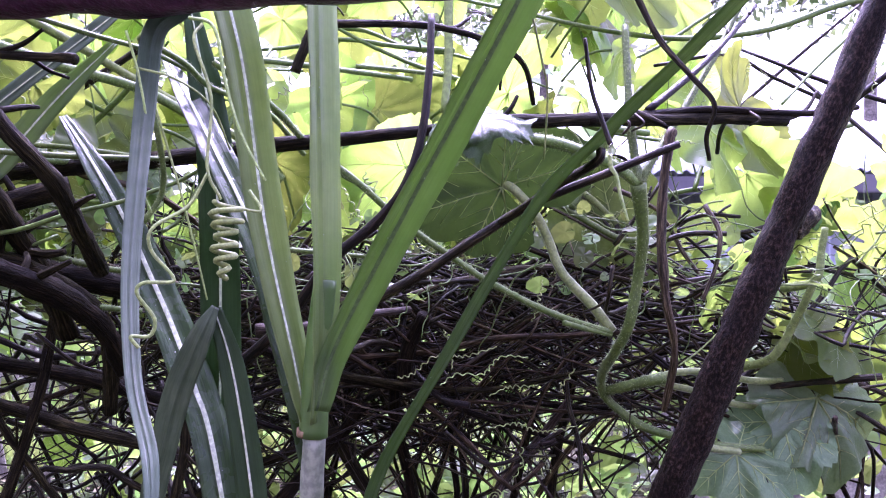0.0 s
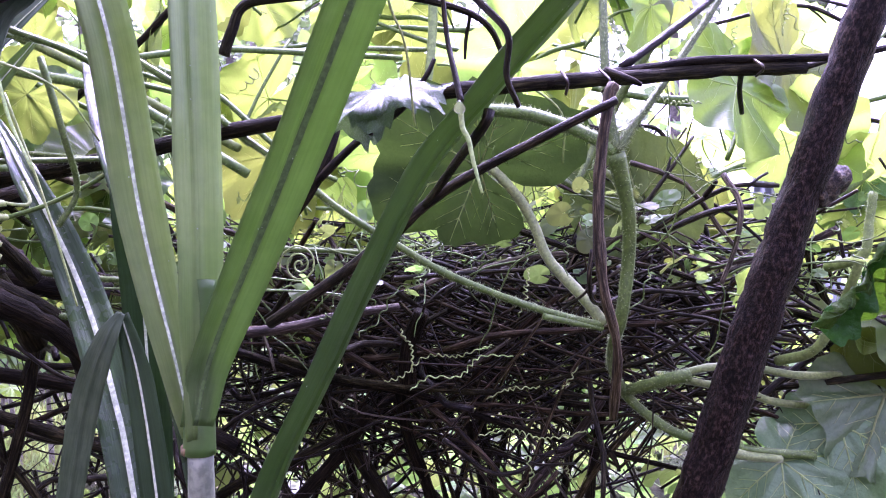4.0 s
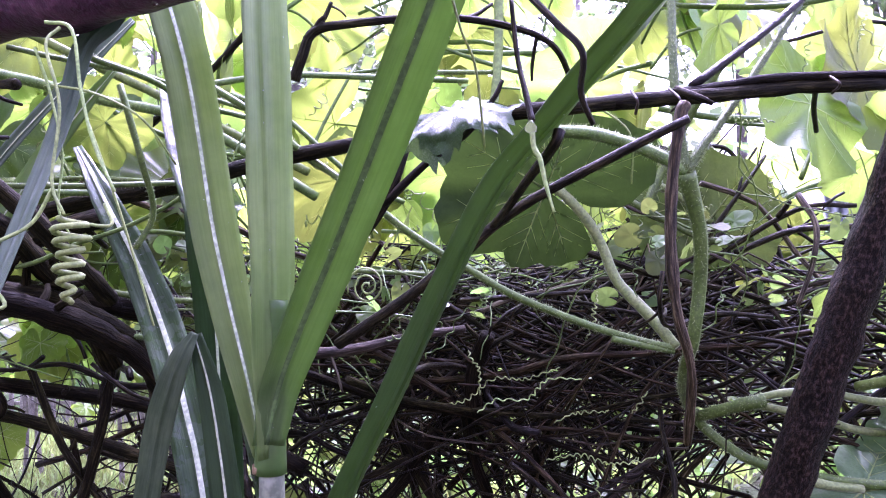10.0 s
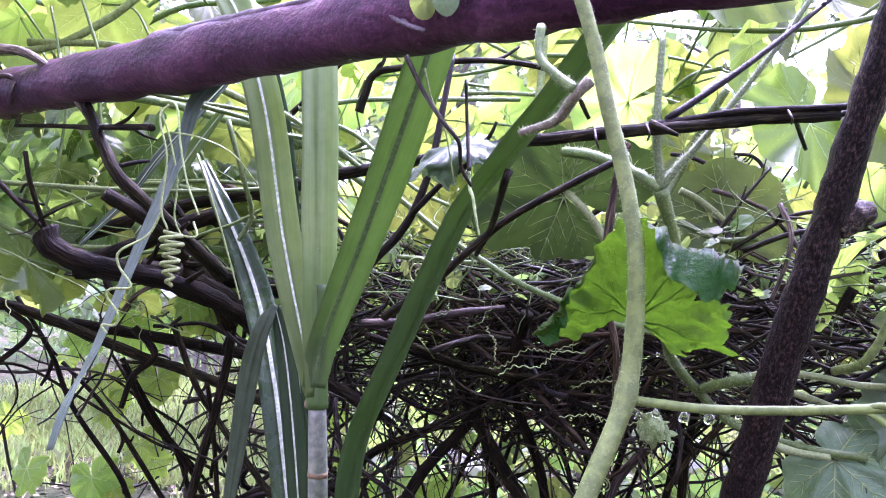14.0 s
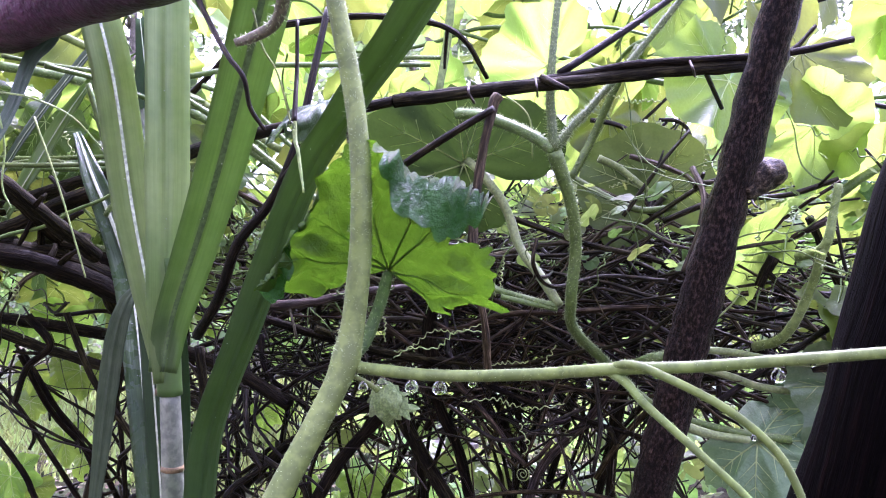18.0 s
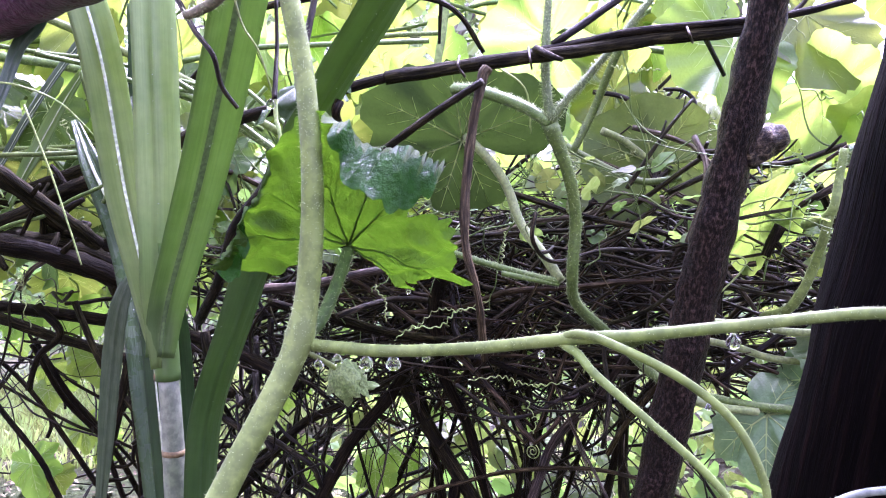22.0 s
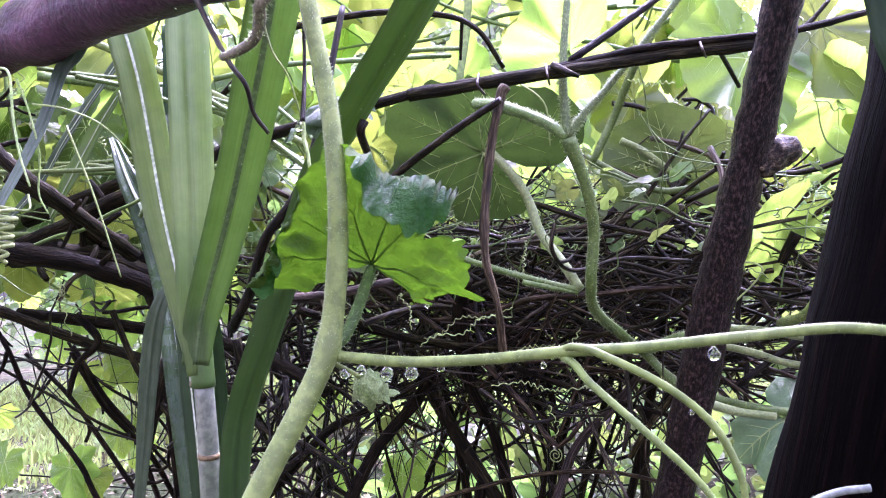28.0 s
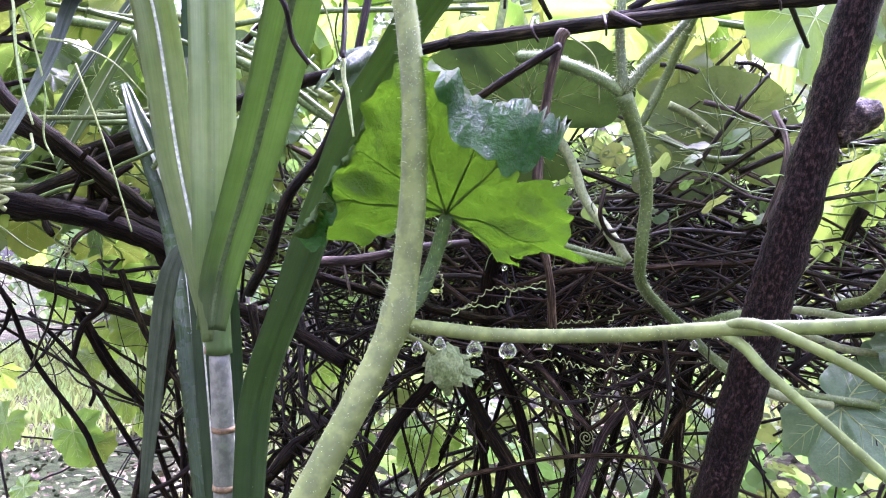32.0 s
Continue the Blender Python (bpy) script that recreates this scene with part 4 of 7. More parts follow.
with_twigs(tagged(stem("dead_branch", [(-0.637, 0.846, 1.411), (-0.584, 0.898, 1.394), (-0.55, 0.964, 1.355), (-0.545, 1.016, 1.305), (-0.567, 1.068, 1.209)], 0.0127, 0.0104, "bark", None, lumps=0.35), "thick dark wet branch of the old bower", "branch", "dark branches"), 3)
with_twigs(tagged(stem("dead_branch", [(-1.216, 0.881, 1.38), (-1.106, 0.941, 1.353), (-1.025, 0.987, 1.323), (-0.889, 1.063, 1.258), (-0.767, 1.109, 1.217), (-0.642, 1.145, 1.171), (-0.526, 1.151, 1.145)], 0.0109, 0.0088, "bark", None, lumps=0.3), "thick dark wet branch of the old bower", "branch", "dark branches"), 3)
with_twigs(tagged(stem("dead_branch", [(-0.872, 0.707, 1.603), (-0.819, 0.74, 1.535), (-0.745, 0.762, 1.465)], 0.0051, 0.0037, "bark", None), "thick dark wet branch of the old bower", "branch", "dark branches"), 3)
with_twigs(tagged(stem("dead_branch", [(-0.654, 0.656, 1.563), (-0.649, 0.662, 1.518), (-0.676, 0.709, 1.455)], 0.0034, 0.0035, "bark", None), "thick dark wet branch of the old bower", "branch", "dark branches"), 3)
with_twigs(tagged(stem("dead_branch", [(-0.904, 1.057, 1.237), (-0.903, 1.122, 1.126), (-0.876, 1.202, 1.02), (-0.865, 1.274, 0.884), (-0.825, 1.438, 0.576), (-0.815, 1.601, 0.267)], 0.0051, 0.0060, "bark", None), "thick dark wet branch of the old bower", "branch", "dark branches"), 3)
with_twigs(tagged(stem("dead_branch", [(-0.946, 1.091, 1.244), (-0.903, 1.121, 1.148), (-0.894, 1.19, 1.042), (-0.869, 1.212, 0.931), (-0.778, 1.278, 0.596), (-0.718, 1.345, 0.261)], 0.0052, 0.0054, "bark", None), "thick dark wet branch of the old bower", "branch", "dark branches"), 3)
with_twigs(tagged(stem("dead_branch", [(-0.648, 1.072, 1.341), (-0.665, 1.071, 1.244), (-0.69, 1.064, 1.146), (-0.729, 1.053, 1.011), (-0.811, 1.026, 0.676), (-0.923, 0.998, 0.341)], 0.0075, 0.0089, "bark", None), "thick dark wet branch of the old bower", "branch", "dark branches"), 3)
with_twigs(tagged(stem("dead_branch", [(-0.744, 1.023, 1.312), (-0.713, 1.047, 1.205), (-0.673, 1.075, 1.127), (-0.633, 1.101, 1.058), (-0.451, 1.21, 0.77), (-0.299, 1.318, 0.482)], 0.0055, 0.0062, "bark", None), "thick dark wet branch of the old bower", "branch", "dark branches"), 3)
with_twigs(tagged(stem("dead_branch", [(-1.165, 1.022, 1.364), (-1.111, 1.06, 1.253), (-1.076, 1.086, 1.142), (-1.003, 1.135, 1.01), (-0.976, 1.155, 0.932), (-0.85, 1.238, 0.61), (-0.753, 1.32, 0.289)], 0.0046, 0.0066, "bark", None), "thick dark wet branch of the old bower", "branch", "dark branches"), 3)
with_twigs(tagged(stem("dead_branch", [(-1.298, 0.964, 1.199), (-1.18, 1.024, 1.231), (-1.065, 1.09, 1.164), (-0.942, 1.163, 1.075), (-0.856, 1.212, 1.03), (-0.58, 1.36, 0.849), (-0.335, 1.509, 0.668)], 0.0031, 0.0031, "bark", None), "thick dark wet branch of the old bower", "branch", "dark branches"), 3)
with_twigs(tagged(stem("dead_branch", [(-1.275, 0.968, 1.309), (-1.199, 1.013, 1.243), (-1.173, 1.033, 1.165), (-1.225, 1.012, 1.077), (-1.238, 1.012, 0.989), (-1.274, 1.012, 0.643), (-1.34, 1.012, 0.297)], 0.0023, 0.0015, "bark", None), "thick dark wet branch of the old bower", "branch", "dark branches"), 3)
with_twigs(tagged(stem("dead_branch", [(-1.001, 0.884, 1.344), (-0.968, 0.905, 1.304), (-1.013, 0.885, 1.256), (-1.074, 0.855, 1.218)], 0.0058, 0.0044, "bark", None), "thick dark wet branch of the old bower", "branch", "dark branches"), 3)
with_twigs(tagged(stem("dead_branch", [(-1.281, 1.202, 1.167), (-1.36, 1.165, 1.106), (-1.406, 1.147, 1.02), (-1.415, 1.149, 0.921), (-1.432, 1.156, 0.572), (-1.478, 1.163, 0.224)], 0.0022, 0.0017, "bark", None), "thick dark wet branch of the old bower", "branch", "dark branches"), 3)
with_twigs(tagged(stem("dead_branch", [(-0.619, 0.759, 1.514), (-0.59, 0.821, 1.475), (-0.593, 0.877, 1.434), (-0.593, 0.935, 1.394), (-0.591, 0.996, 1.315)], 0.0113, 0.0149, "bark", None, lumps=0.25), "thick dark wet branch of the old bower", "branch", "dark branches"), 3)
with_twigs(tagged(stem("dead_branch", [(-0.566, 0.946, 1.498), (-0.62, 0.919, 1.479), (-0.683, 0.909, 1.457), (-0.789, 0.888, 1.428)], 0.0135, 0.0123, "bark", None), "cut end of a dark stick", "branch", "dark branches"), 3)
with_twigs(tagged(stem("dead_branch", [(-0.9, 0.943, 1.415), (-0.8, 0.996, 1.419), (-0.708, 1.01, 1.41), (-0.628, 1.03, 1.394), (-0.554, 1.092, 1.374)], 0.0207, 0.0166, "bark", None, lumps=0.35), "thick dark wet branch of the old bower", "branch", "dark branches"), 3)
with_twigs(tagged(stem("dead_branch", [(-1.038, 1.043, 1.313), (-0.937, 1.097, 1.294), (-0.846, 1.145, 1.275), (-0.681, 1.177, 1.247), (-0.542, 1.195, 1.207), (-0.427, 1.2, 1.152)], 0.0109, 0.0118, "bark", None), "thick dark wet branch of the old bower", "branch", "dark branches"), 3)
with_twigs(tagged(stem("dead_branch", [(-0.849, 1.03, 1.307), (-0.816, 1.049, 1.257), (-0.852, 1.031, 1.219), (-0.872, 1.023, 1.161)], 0.0078, 0.0049, "bark", None), "thick dark wet branch of the old bower", "branch", "dark branches"), 3)
with_twigs(tagged(stem("dead_branch", [(-0.828, 0.983, 1.337), (-0.775, 0.976, 1.373), (-0.708, 0.988, 1.389), (-0.628, 1.008, 1.377)], 0.0047, 0.0031, "grey_twig", None), "thin looped grey twig on the branches", "branch", "dark branches"), 3)
with_twigs(tagged(stem("dead_branch", [(-1.221, 1.176, 1.221), (-1.142, 1.221, 1.124), (-1.075, 1.26, 1.005), (-1.017, 1.294, 0.897), (-0.842, 1.388, 0.6), (-0.698, 1.481, 0.303)], 0.0045, 0.0073, "bark", None), "thick dark wet branch of the old bower", "branch", "dark branches"), 3)
with_twigs(tagged(stem("dead_branch", [(-1.047, 1.154, 1.247), (-0.993, 1.185, 1.145), (-0.938, 1.217, 1.066), (-0.873, 1.254, 0.975), (-0.847, 1.27, 0.908), (-0.708, 1.346, 0.59), (-0.6, 1.422, 0.271)], 0.0031, 0.0038, "bark", None), "thick dark wet branch of the old bower", "branch", "dark branches"), 3)
with_twigs(tagged(stem("dead_branch", [(-0.803, 1.17, 1.205), (-0.794, 1.179, 1.101), (-0.789, 1.185, 0.986), (-0.788, 1.188, 0.903), (-0.769, 1.2, 0.554), (-0.78, 1.213, 0.204)], 0.0043, 0.0055, "bark", None), "red-brown upright stem of the brush", "branch", "dark branches"), 3)
with_twigs(tagged(stem("dead_branch", [(-1.298, 1.252, 1.114), (-1.229, 1.286, 1.186), (-1.144, 1.333, 1.121), (-1.059, 1.38, 1.056), (-1.019, 1.403, 0.98)], 0.0031, 0.0037, "bark", None), "thick dark wet branch of the old bower", "branch", "dark branches"), 3)
with_twigs(tagged(stem("dead_branch", [(-0.449, 1.015, 1.261), (-0.446, 1.02, 1.177), (-0.46, 1.015, 1.093), (-0.471, 1.012, 1.009), (-0.501, 1, 0.662), (-0.562, 0.987, 0.315)], 0.0071, 0.0065, "bark", None), "thick dark wet branch of the old bower", "branch", "dark branches"), 3)
with_twigs(tagged(stem("dead_branch", [(-1.145, 1.265, 0.517), (-0.863, 1.272, 0.743), (-0.611, 1.279, 0.969), (-0.493, 1.282, 1.069), (-0.399, 1.273, 1.109), (-0.293, 1.27, 1.157)], 0.0102, 0.0069, "bark", None, lumps=0.2), "thick dark wet branch of the old bower", "branch", "dark branches"), 3)
with_twigs(tagged(stem("dead_branch", [(-0.765, 1.108, 0.351), (-0.586, 1.184, 0.65), (-0.437, 1.259, 0.95), (-0.385, 1.283, 1.045), (-0.311, 1.296, 1.124), (-0.258, 1.288, 1.193)], 0.0129, 0.0099, "bark", None, lumps=0.2), "thick dark wet branch of the old bower", "branch", "dark branches"), 3)
with_twigs(tagged(stem("dead_branch", [(-0.116, 1.575, 0.267), (-0.134, 1.484, 0.603), (-0.182, 1.393, 0.94), (-0.194, 1.36, 1.062), (-0.21, 1.314, 1.154), (-0.209, 1.278, 1.241)], 0.0089, 0.0097, "bark", None, lumps=0.2), "thick dark wet branch of the old bower", "branch", "dark branches"), 3)
with_twigs(tagged(stem("dead_branch", [(-0.192, 1.265, 1.224), (-0.184, 1.245, 1.28), (-0.156, 1.224, 1.334)], 0.0136, 0.0114, "bark", None), "thick dark wet branch of the old bower", "branch", "dark branches"), 3)
with_twigs(tagged(stem("dead_branch", [(-0.285, 1.082, 0.348), (-0.164, 1.209, 0.656), (-0.074, 1.336, 0.965), (-0.045, 1.371, 1.05), (0.023, 1.404, 1.122), (0.073, 1.405, 1.187)], 0.0095, 0.0070, "grey_twig", None), "grey-brown forked stem in the brush", "branch", "dark branches"), 3)
with_twigs(tagged(stem("dead_branch", [(-0.314, 1.336, 0.266), (-0.212, 1.376, 0.602), (-0.139, 1.415, 0.939), (-0.119, 1.424, 1.016), (-0.128, 1.416, 1.094), (-0.126, 1.358, 1.16)], 0.0048, 0.0060, "bark", None), "thick dark wet branch of the old bower", "branch", "dark branches"), 3)
with_twigs(tagged(stem("dead_branch", [(-0.361, 1.348, 1.226), (-0.324, 1.358, 1.147), (-0.272, 1.37, 1.051), (-0.092, 1.408, 0.745), (0.059, 1.446, 0.439)], 0.0118, 0.0130, "bark", None, lumps=0.2), "thick dark wet branch of the old bower", "branch", "dark branches"), 3)
with_twigs(tagged(stem("dead_branch", [(0.868, 2.125, 0.472), (0.751, 1.914, 0.718), (0.604, 1.703, 0.964), (0.529, 1.583, 1.104), (0.448, 1.513, 1.257), (0.4, 1.452, 1.331), (0.366, 1.391, 1.431)], 0.0089, 0.0062, "bark", None), "thick dark wet branch of the old bower", "branch", "dark branches"), 3)
with_twigs(tagged(stem("dead_branch", [(0.333, 1.237, 1.372), (0.321, 1.237, 1.351), (0.313, 1.237, 1.334)], 0.0079, 0.0064, "bark", None), "short black stub of a branch", "branch", "dark branches"), 3)
with_twigs(tagged(stem("dead_branch", [(0.308, 1.439, 1.324), (0.414, 1.456, 1.288), (0.525, 1.525, 1.244), (0.719, 1.705, 1.232)], 0.0068, 0.0068, "bark", None), "thick dark wet branch of the old bower", "branch", "dark branches"), 3)
with_twigs(tagged(stem("dead_branch", [(0.471, 1.422, 1.132), (0.511, 1.431, 1.072), (0.539, 1.438, 1.014), (0.706, 1.476, 0.7), (0.842, 1.514, 0.387)], 0.0045, 0.0034, "bark", None), "thick dark wet branch of the old bower", "branch", "dark branches"), 3)

# ---- the young sugar cane ----
cane = thing("sugar_cane", (-0.225, 0.735, 0), "young sugar cane with long strap leaves", "plant")
stem("stalk", [(-0.225, 0.735, 0), (-0.22, 0.73, 0.6), (-0.219, 0.726, 1.122), (-0.214, 0.718, 1.239)], 0.014, 0.0105, "cane", cane, "waxy grey-green stalk", sides=16, lumps=0.03)
stem("node_ring", [(-0.219, 0.7255, 0.86), (-0.2185, 0.7252, 0.866)], 0.0125, 0.0122, "ring", cane, "brown node ring", sides=16, per=2, lumps=0.04)
stem("node_ring", [(-0.219, 0.7255, 0.95), (-0.2185, 0.7252, 0.956)], 0.0125, 0.0122, "ring", cane, "brown node ring", sides=16, per=2, lumps=0.04)
stem("node_ring", [(-0.219, 0.7255, 1.03), (-0.2185, 0.7252, 1.036)], 0.0125, 0.0122, "ring", cane, "brown node ring", sides=16, per=2, lumps=0.04)
stem("node_ring", [(-0.219, 0.7255, 1.095), (-0.2185, 0.7252, 1.101)], 0.0125, 0.0122, "ring", cane, "brown node ring", sides=16, per=2, lumps=0.04)
stem("node_ring", [(-0.219, 0.7255, 1.155), (-0.2185, 0.7252, 1.161)], 0.0125, 0.0122, "ring", cane, "brown node ring", sides=16, per=2, lumps=0.04)
stem("node_ring", [(-0.219, 0.7195, 1.237), (-0.2185, 0.7187, 1.243)], 0.0125, 0.0122, "ring", cane, "brown node ring", sides=16, per=2, lumps=0.04)
stem("sheath", [(-0.2155, 0.719, 1.236), (-0.213, 0.716, 1.28), (-0.209, 0.713, 1.33), (-0.203, 0.711, 1.38)], 0.0135, 0.0105, "blade", cane, "green leaf sheath", sides=18, lumps=0.02)
blade("leaf_blade", [(-0.211, 0.7035, 1.262), (-0.194, 0.702, 1.32), (-0.13, 0.69, 1.44), (-0.039, 0.655, 1.598), (0.03, 0.62, 1.72), (0.12, 0.58, 1.8), (0.24, 0.53, 1.8)], [0.0291, 0.0381, 0.0470, 0.0515, 0.0493, 0.0381, 0.0067], (0.85, -0.52, 0.15), "blade", cane, rib='midrib_green', fold=0.35, label='bright green blade with a dark midrib', ribw=0.12, dew=45)
blade("leaf_blade", [(-0.212, 0.704, 1.25), (-0.205, 0.7, 1.33), (-0.208, 0.708, 1.47), (-0.214, 0.716, 1.65), (-0.22, 0.73, 1.85), (-0.2, 0.7, 2)], [0.0189, 0.0401, 0.0496, 0.0496, 0.0425, 0.0118], (0.92, -0.38, 0.1), "blade_pale", cane, fold=0.3, rib='blade_pale', dew=40, label='pale green upright blade')
blade("leaf_blade", [(-0.222, 0.716, 1.25), (-0.234, 0.72, 1.3), (-0.262, 0.715, 1.43), (-0.289, 0.705, 1.612), (-0.34, 0.69, 1.75), (-0.45, 0.66, 1.85), (-0.6, 0.62, 1.84)], [0.016, 0.03, 0.042, 0.044, 0.04, 0.026, 0.004], (0.75, -0.64, 0.2), "blade_pale", cane, fold=0.3, dew=25, label='green blade with a white midrib')
blade("leaf_blade", [(-0.18, 0.72, 1.05), (-0.153, 0.71, 1.19), (-0.08, 0.695, 1.32), (-0.005, 0.68, 1.443), (0.06, 0.668, 1.508), (0.135, 0.656, 1.579), (0.23, 0.63, 1.67), (0.33, 0.6, 1.72)], [0.036, 0.04, 0.043, 0.043, 0.045, 0.05, 0.046, 0.01], (-0.72, 0.15, 0.67), "blade_arch", cane, fold=0.3, rib='blade_arch', dew=25, label='dark green arching blade')
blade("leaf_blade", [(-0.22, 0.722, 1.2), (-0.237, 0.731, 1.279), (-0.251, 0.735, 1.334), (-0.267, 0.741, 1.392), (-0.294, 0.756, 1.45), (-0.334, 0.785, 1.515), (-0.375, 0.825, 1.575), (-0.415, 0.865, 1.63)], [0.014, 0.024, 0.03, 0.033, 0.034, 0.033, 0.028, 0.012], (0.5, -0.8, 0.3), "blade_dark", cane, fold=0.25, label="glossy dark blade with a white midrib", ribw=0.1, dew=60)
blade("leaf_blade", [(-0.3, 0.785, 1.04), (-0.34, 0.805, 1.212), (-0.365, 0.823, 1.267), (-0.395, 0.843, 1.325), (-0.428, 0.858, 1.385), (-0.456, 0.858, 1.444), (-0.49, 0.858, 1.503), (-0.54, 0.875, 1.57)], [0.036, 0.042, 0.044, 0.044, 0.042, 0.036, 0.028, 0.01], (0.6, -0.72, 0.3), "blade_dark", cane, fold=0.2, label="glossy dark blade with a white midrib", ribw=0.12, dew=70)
blade("leaf_blade", [(-0.35, 0.87, 1.04), (-0.352, 0.868, 1.23), (-0.347, 0.855, 1.3), (-0.345, 0.845, 1.38), (-0.342, 0.828, 1.44), (-0.346, 0.825, 1.52), (-0.362, 0.835, 1.6), (-0.385, 0.845, 1.7)], [0.034, 0.042, 0.043, 0.042, 0.04, 0.038, 0.034, 0.012], (0.3, -0.95, 0.05), "blade_shade", cane, fold=0.2, label="blade behind, coloured as in shade", ribw=0.06)
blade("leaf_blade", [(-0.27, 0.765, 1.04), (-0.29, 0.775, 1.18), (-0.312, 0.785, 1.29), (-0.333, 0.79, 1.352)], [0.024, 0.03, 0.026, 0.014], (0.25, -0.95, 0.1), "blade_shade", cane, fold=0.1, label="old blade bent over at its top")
blade("leaf_blade", [(-0.331, 0.787, 1.354), (-0.338, 0.776, 1.334), (-0.349, 0.774, 1.308), (-0.362, 0.778, 1.28), (-0.374, 0.782, 1.245), (-0.382, 0.783, 1.21), (-0.392, 0.786, 1.17), (-0.42, 0.79, 1.04)], [0.008, 0.02, 0.026, 0.028, 0.028, 0.026, 0.025, 0.012], (0.3, -0.95, 0.1), "blade_bent", cane, fold=0.1, rib="blade_bent", label="hanging end of the bent blade")
blade("leaf_blade", [(-0.296, 0.669, 1.662), (-0.319, 0.659, 1.621), (-0.341, 0.649, 1.594), (-0.334, 0.615, 1.525), (-0.302, 0.518, 1.396), (-0.27, 0.449, 1.32), (-0.234, 0.389, 1.279), (-0.223, 0.364, 1.244)], [0.016, 0.02, 0.02, 0.018, 0.013, 0.0105, 0.0095, 0.006], (0.25, -0.95, 0.0), "blade_grey", cane, fold=0.15, rib='blade_grey', label='thin grey hanging blade')
blade("leaf_blade", [(-0.755, 0.83, 1.447), (-0.675, 0.849, 1.514), (-0.6, 0.846, 1.577), (-0.493, 0.841, 1.653), (-0.445, 0.852, 1.698)], [0.01, 0.02, 0.024, 0.022, 0.01], (0.3, -0.8, 0.5), "blade_grey", cane, fold=0.2, label='bluish arching blade')
blade("leaf_blade", [(-0.65, 0.847, 1.46), (-0.592, 0.842, 1.512), (-0.53, 0.849, 1.586), (-0.47, 0.856, 1.649)], [0.03, 0.035, 0.03, 0.01], (0.3, -0.8, 0.5), "blade", cane, fold=0.2)
cane2 = thing("sugar_cane", (0.62, 0.18, 0), "green sugar cane leaf reaching across the black post", "plant")
stem("stalk", [(0.72, 0.12, 0), (0.71, 0.12, 1), (0.7, 0.13, 1.35)], 0.014, 0.011, "cane", cane2, sides=12, lumps=0.03)
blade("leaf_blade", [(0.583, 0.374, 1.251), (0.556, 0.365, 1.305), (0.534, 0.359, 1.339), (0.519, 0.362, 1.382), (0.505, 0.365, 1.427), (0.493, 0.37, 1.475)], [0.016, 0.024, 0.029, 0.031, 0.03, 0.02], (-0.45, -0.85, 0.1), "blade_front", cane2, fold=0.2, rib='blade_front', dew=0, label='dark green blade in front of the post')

# ---- the gourd vine that hangs close by ----
gourd = thing("gourd_vine", (0.258, 0.346, 1.315), "hairy pale green gourd vine with a young leaf", "vine")
stem("stem", [(0.2, 0.225, 1.09), (0.225, 0.275, 1.19), (0.243, 0.31, 1.257), (0.257, 0.336, 1.303), (0.261, 0.344, 1.325), (0.264, 0.348, 1.36), (0.264, 0.35, 1.395), (0.258, 0.355, 1.43), (0.247, 0.359, 1.475), (0.234, 0.363, 1.53), (0.2, 0.37, 1.64)], 0.0057, 0.0041, "vine_pale", gourd, sides=20, lumps=0.06, hairs=2800, hair=0.0019, per=10, swell=((0.36, 0.04, 0.25),), freq=30.0)
stem("side_shoot", [(0.257, 0.346, 1.313), (0.272, 0.344, 1.312), (0.301, 0.346, 1.31), (0.339, 0.349, 1.311), (0.377, 0.341, 1.315), (0.406, 0.347, 1.316), (0.443, 0.355, 1.319), (0.475, 0.363, 1.321), (0.499, 0.372, 1.317), (0.521, 0.378, 1.309), (0.543, 0.384, 1.297), (0.563, 0.389, 1.28)], 0.0027, 0.0016, "vine_pale", gourd, sides=14, lumps=0.06, hairs=1800, hair=0.0011, per=10)
stem("tendril", [(0.375, 0.342, 1.314), (0.382, 0.34, 1.31), (0.389, 0.338, 1.303), (0.406, 0.341, 1.287), (0.422, 0.345, 1.271), (0.431, 0.348, 1.258), (0.438, 0.35, 1.241), (0.441, 0.35, 1.218)], 0.0017, 0.0012, "vine_pale", gourd, sides=12, lumps=0.04, hairs=600, hair=0.001)
stem("tendril", [(0.375, 0.342, 1.315), (0.383, 0.339, 1.317), (0.393, 0.34, 1.314), (0.415, 0.345, 1.302), (0.431, 0.35, 1.287), (0.439, 0.352, 1.269), (0.44, 0.353, 1.256), (0.44, 0.354, 1.238), (0.438, 0.353, 1.215)], 0.0017, 0.0013, "vine_pale", gourd, sides=12, lumps=0.04, hairs=600, hair=0.001)
stem("petiole", [(0.257, 0.348, 1.315), (0.259, 0.358, 1.322), (0.259, 0.368, 1.333), (0.257, 0.378, 1.343), (0.254, 0.388, 1.352)], 0.0031, 0.0027, "vine_dark", gourd, sides=12, hairs=300, hair=0.0018)
SEPAL = palmate(8, "bud", lobes=(0, 60, -60), deep=0.6, teeth=9, tooth=0.1, droop=0.5, ruffle=0.2, veins=False, angles=40)
put_leaf(gourd, young_leaf(5), (0.2525, 0.391, 1.3545), (0.24, -0.6, 0.88), (-0.1, 0.87, 0.55), 0.0645, "fresh green lobed leaf, wet on its folded top")
stem("bud_stalk", [(0.259, 0.347, 1.309), (0.265, 0.353, 1.304), (0.267, 0.358, 1.3)], 0.0012, 0.0011, "vine_pale", gourd, hairs=60, hair=0.0015)
bm = bmesh.new()
bmesh.ops.create_icosphere(bm, subdivisions=3, radius=1.0)
for v in bm.verts:
    v.co *= 1 + 0.22 * noise.noise(v.co * 3.1)
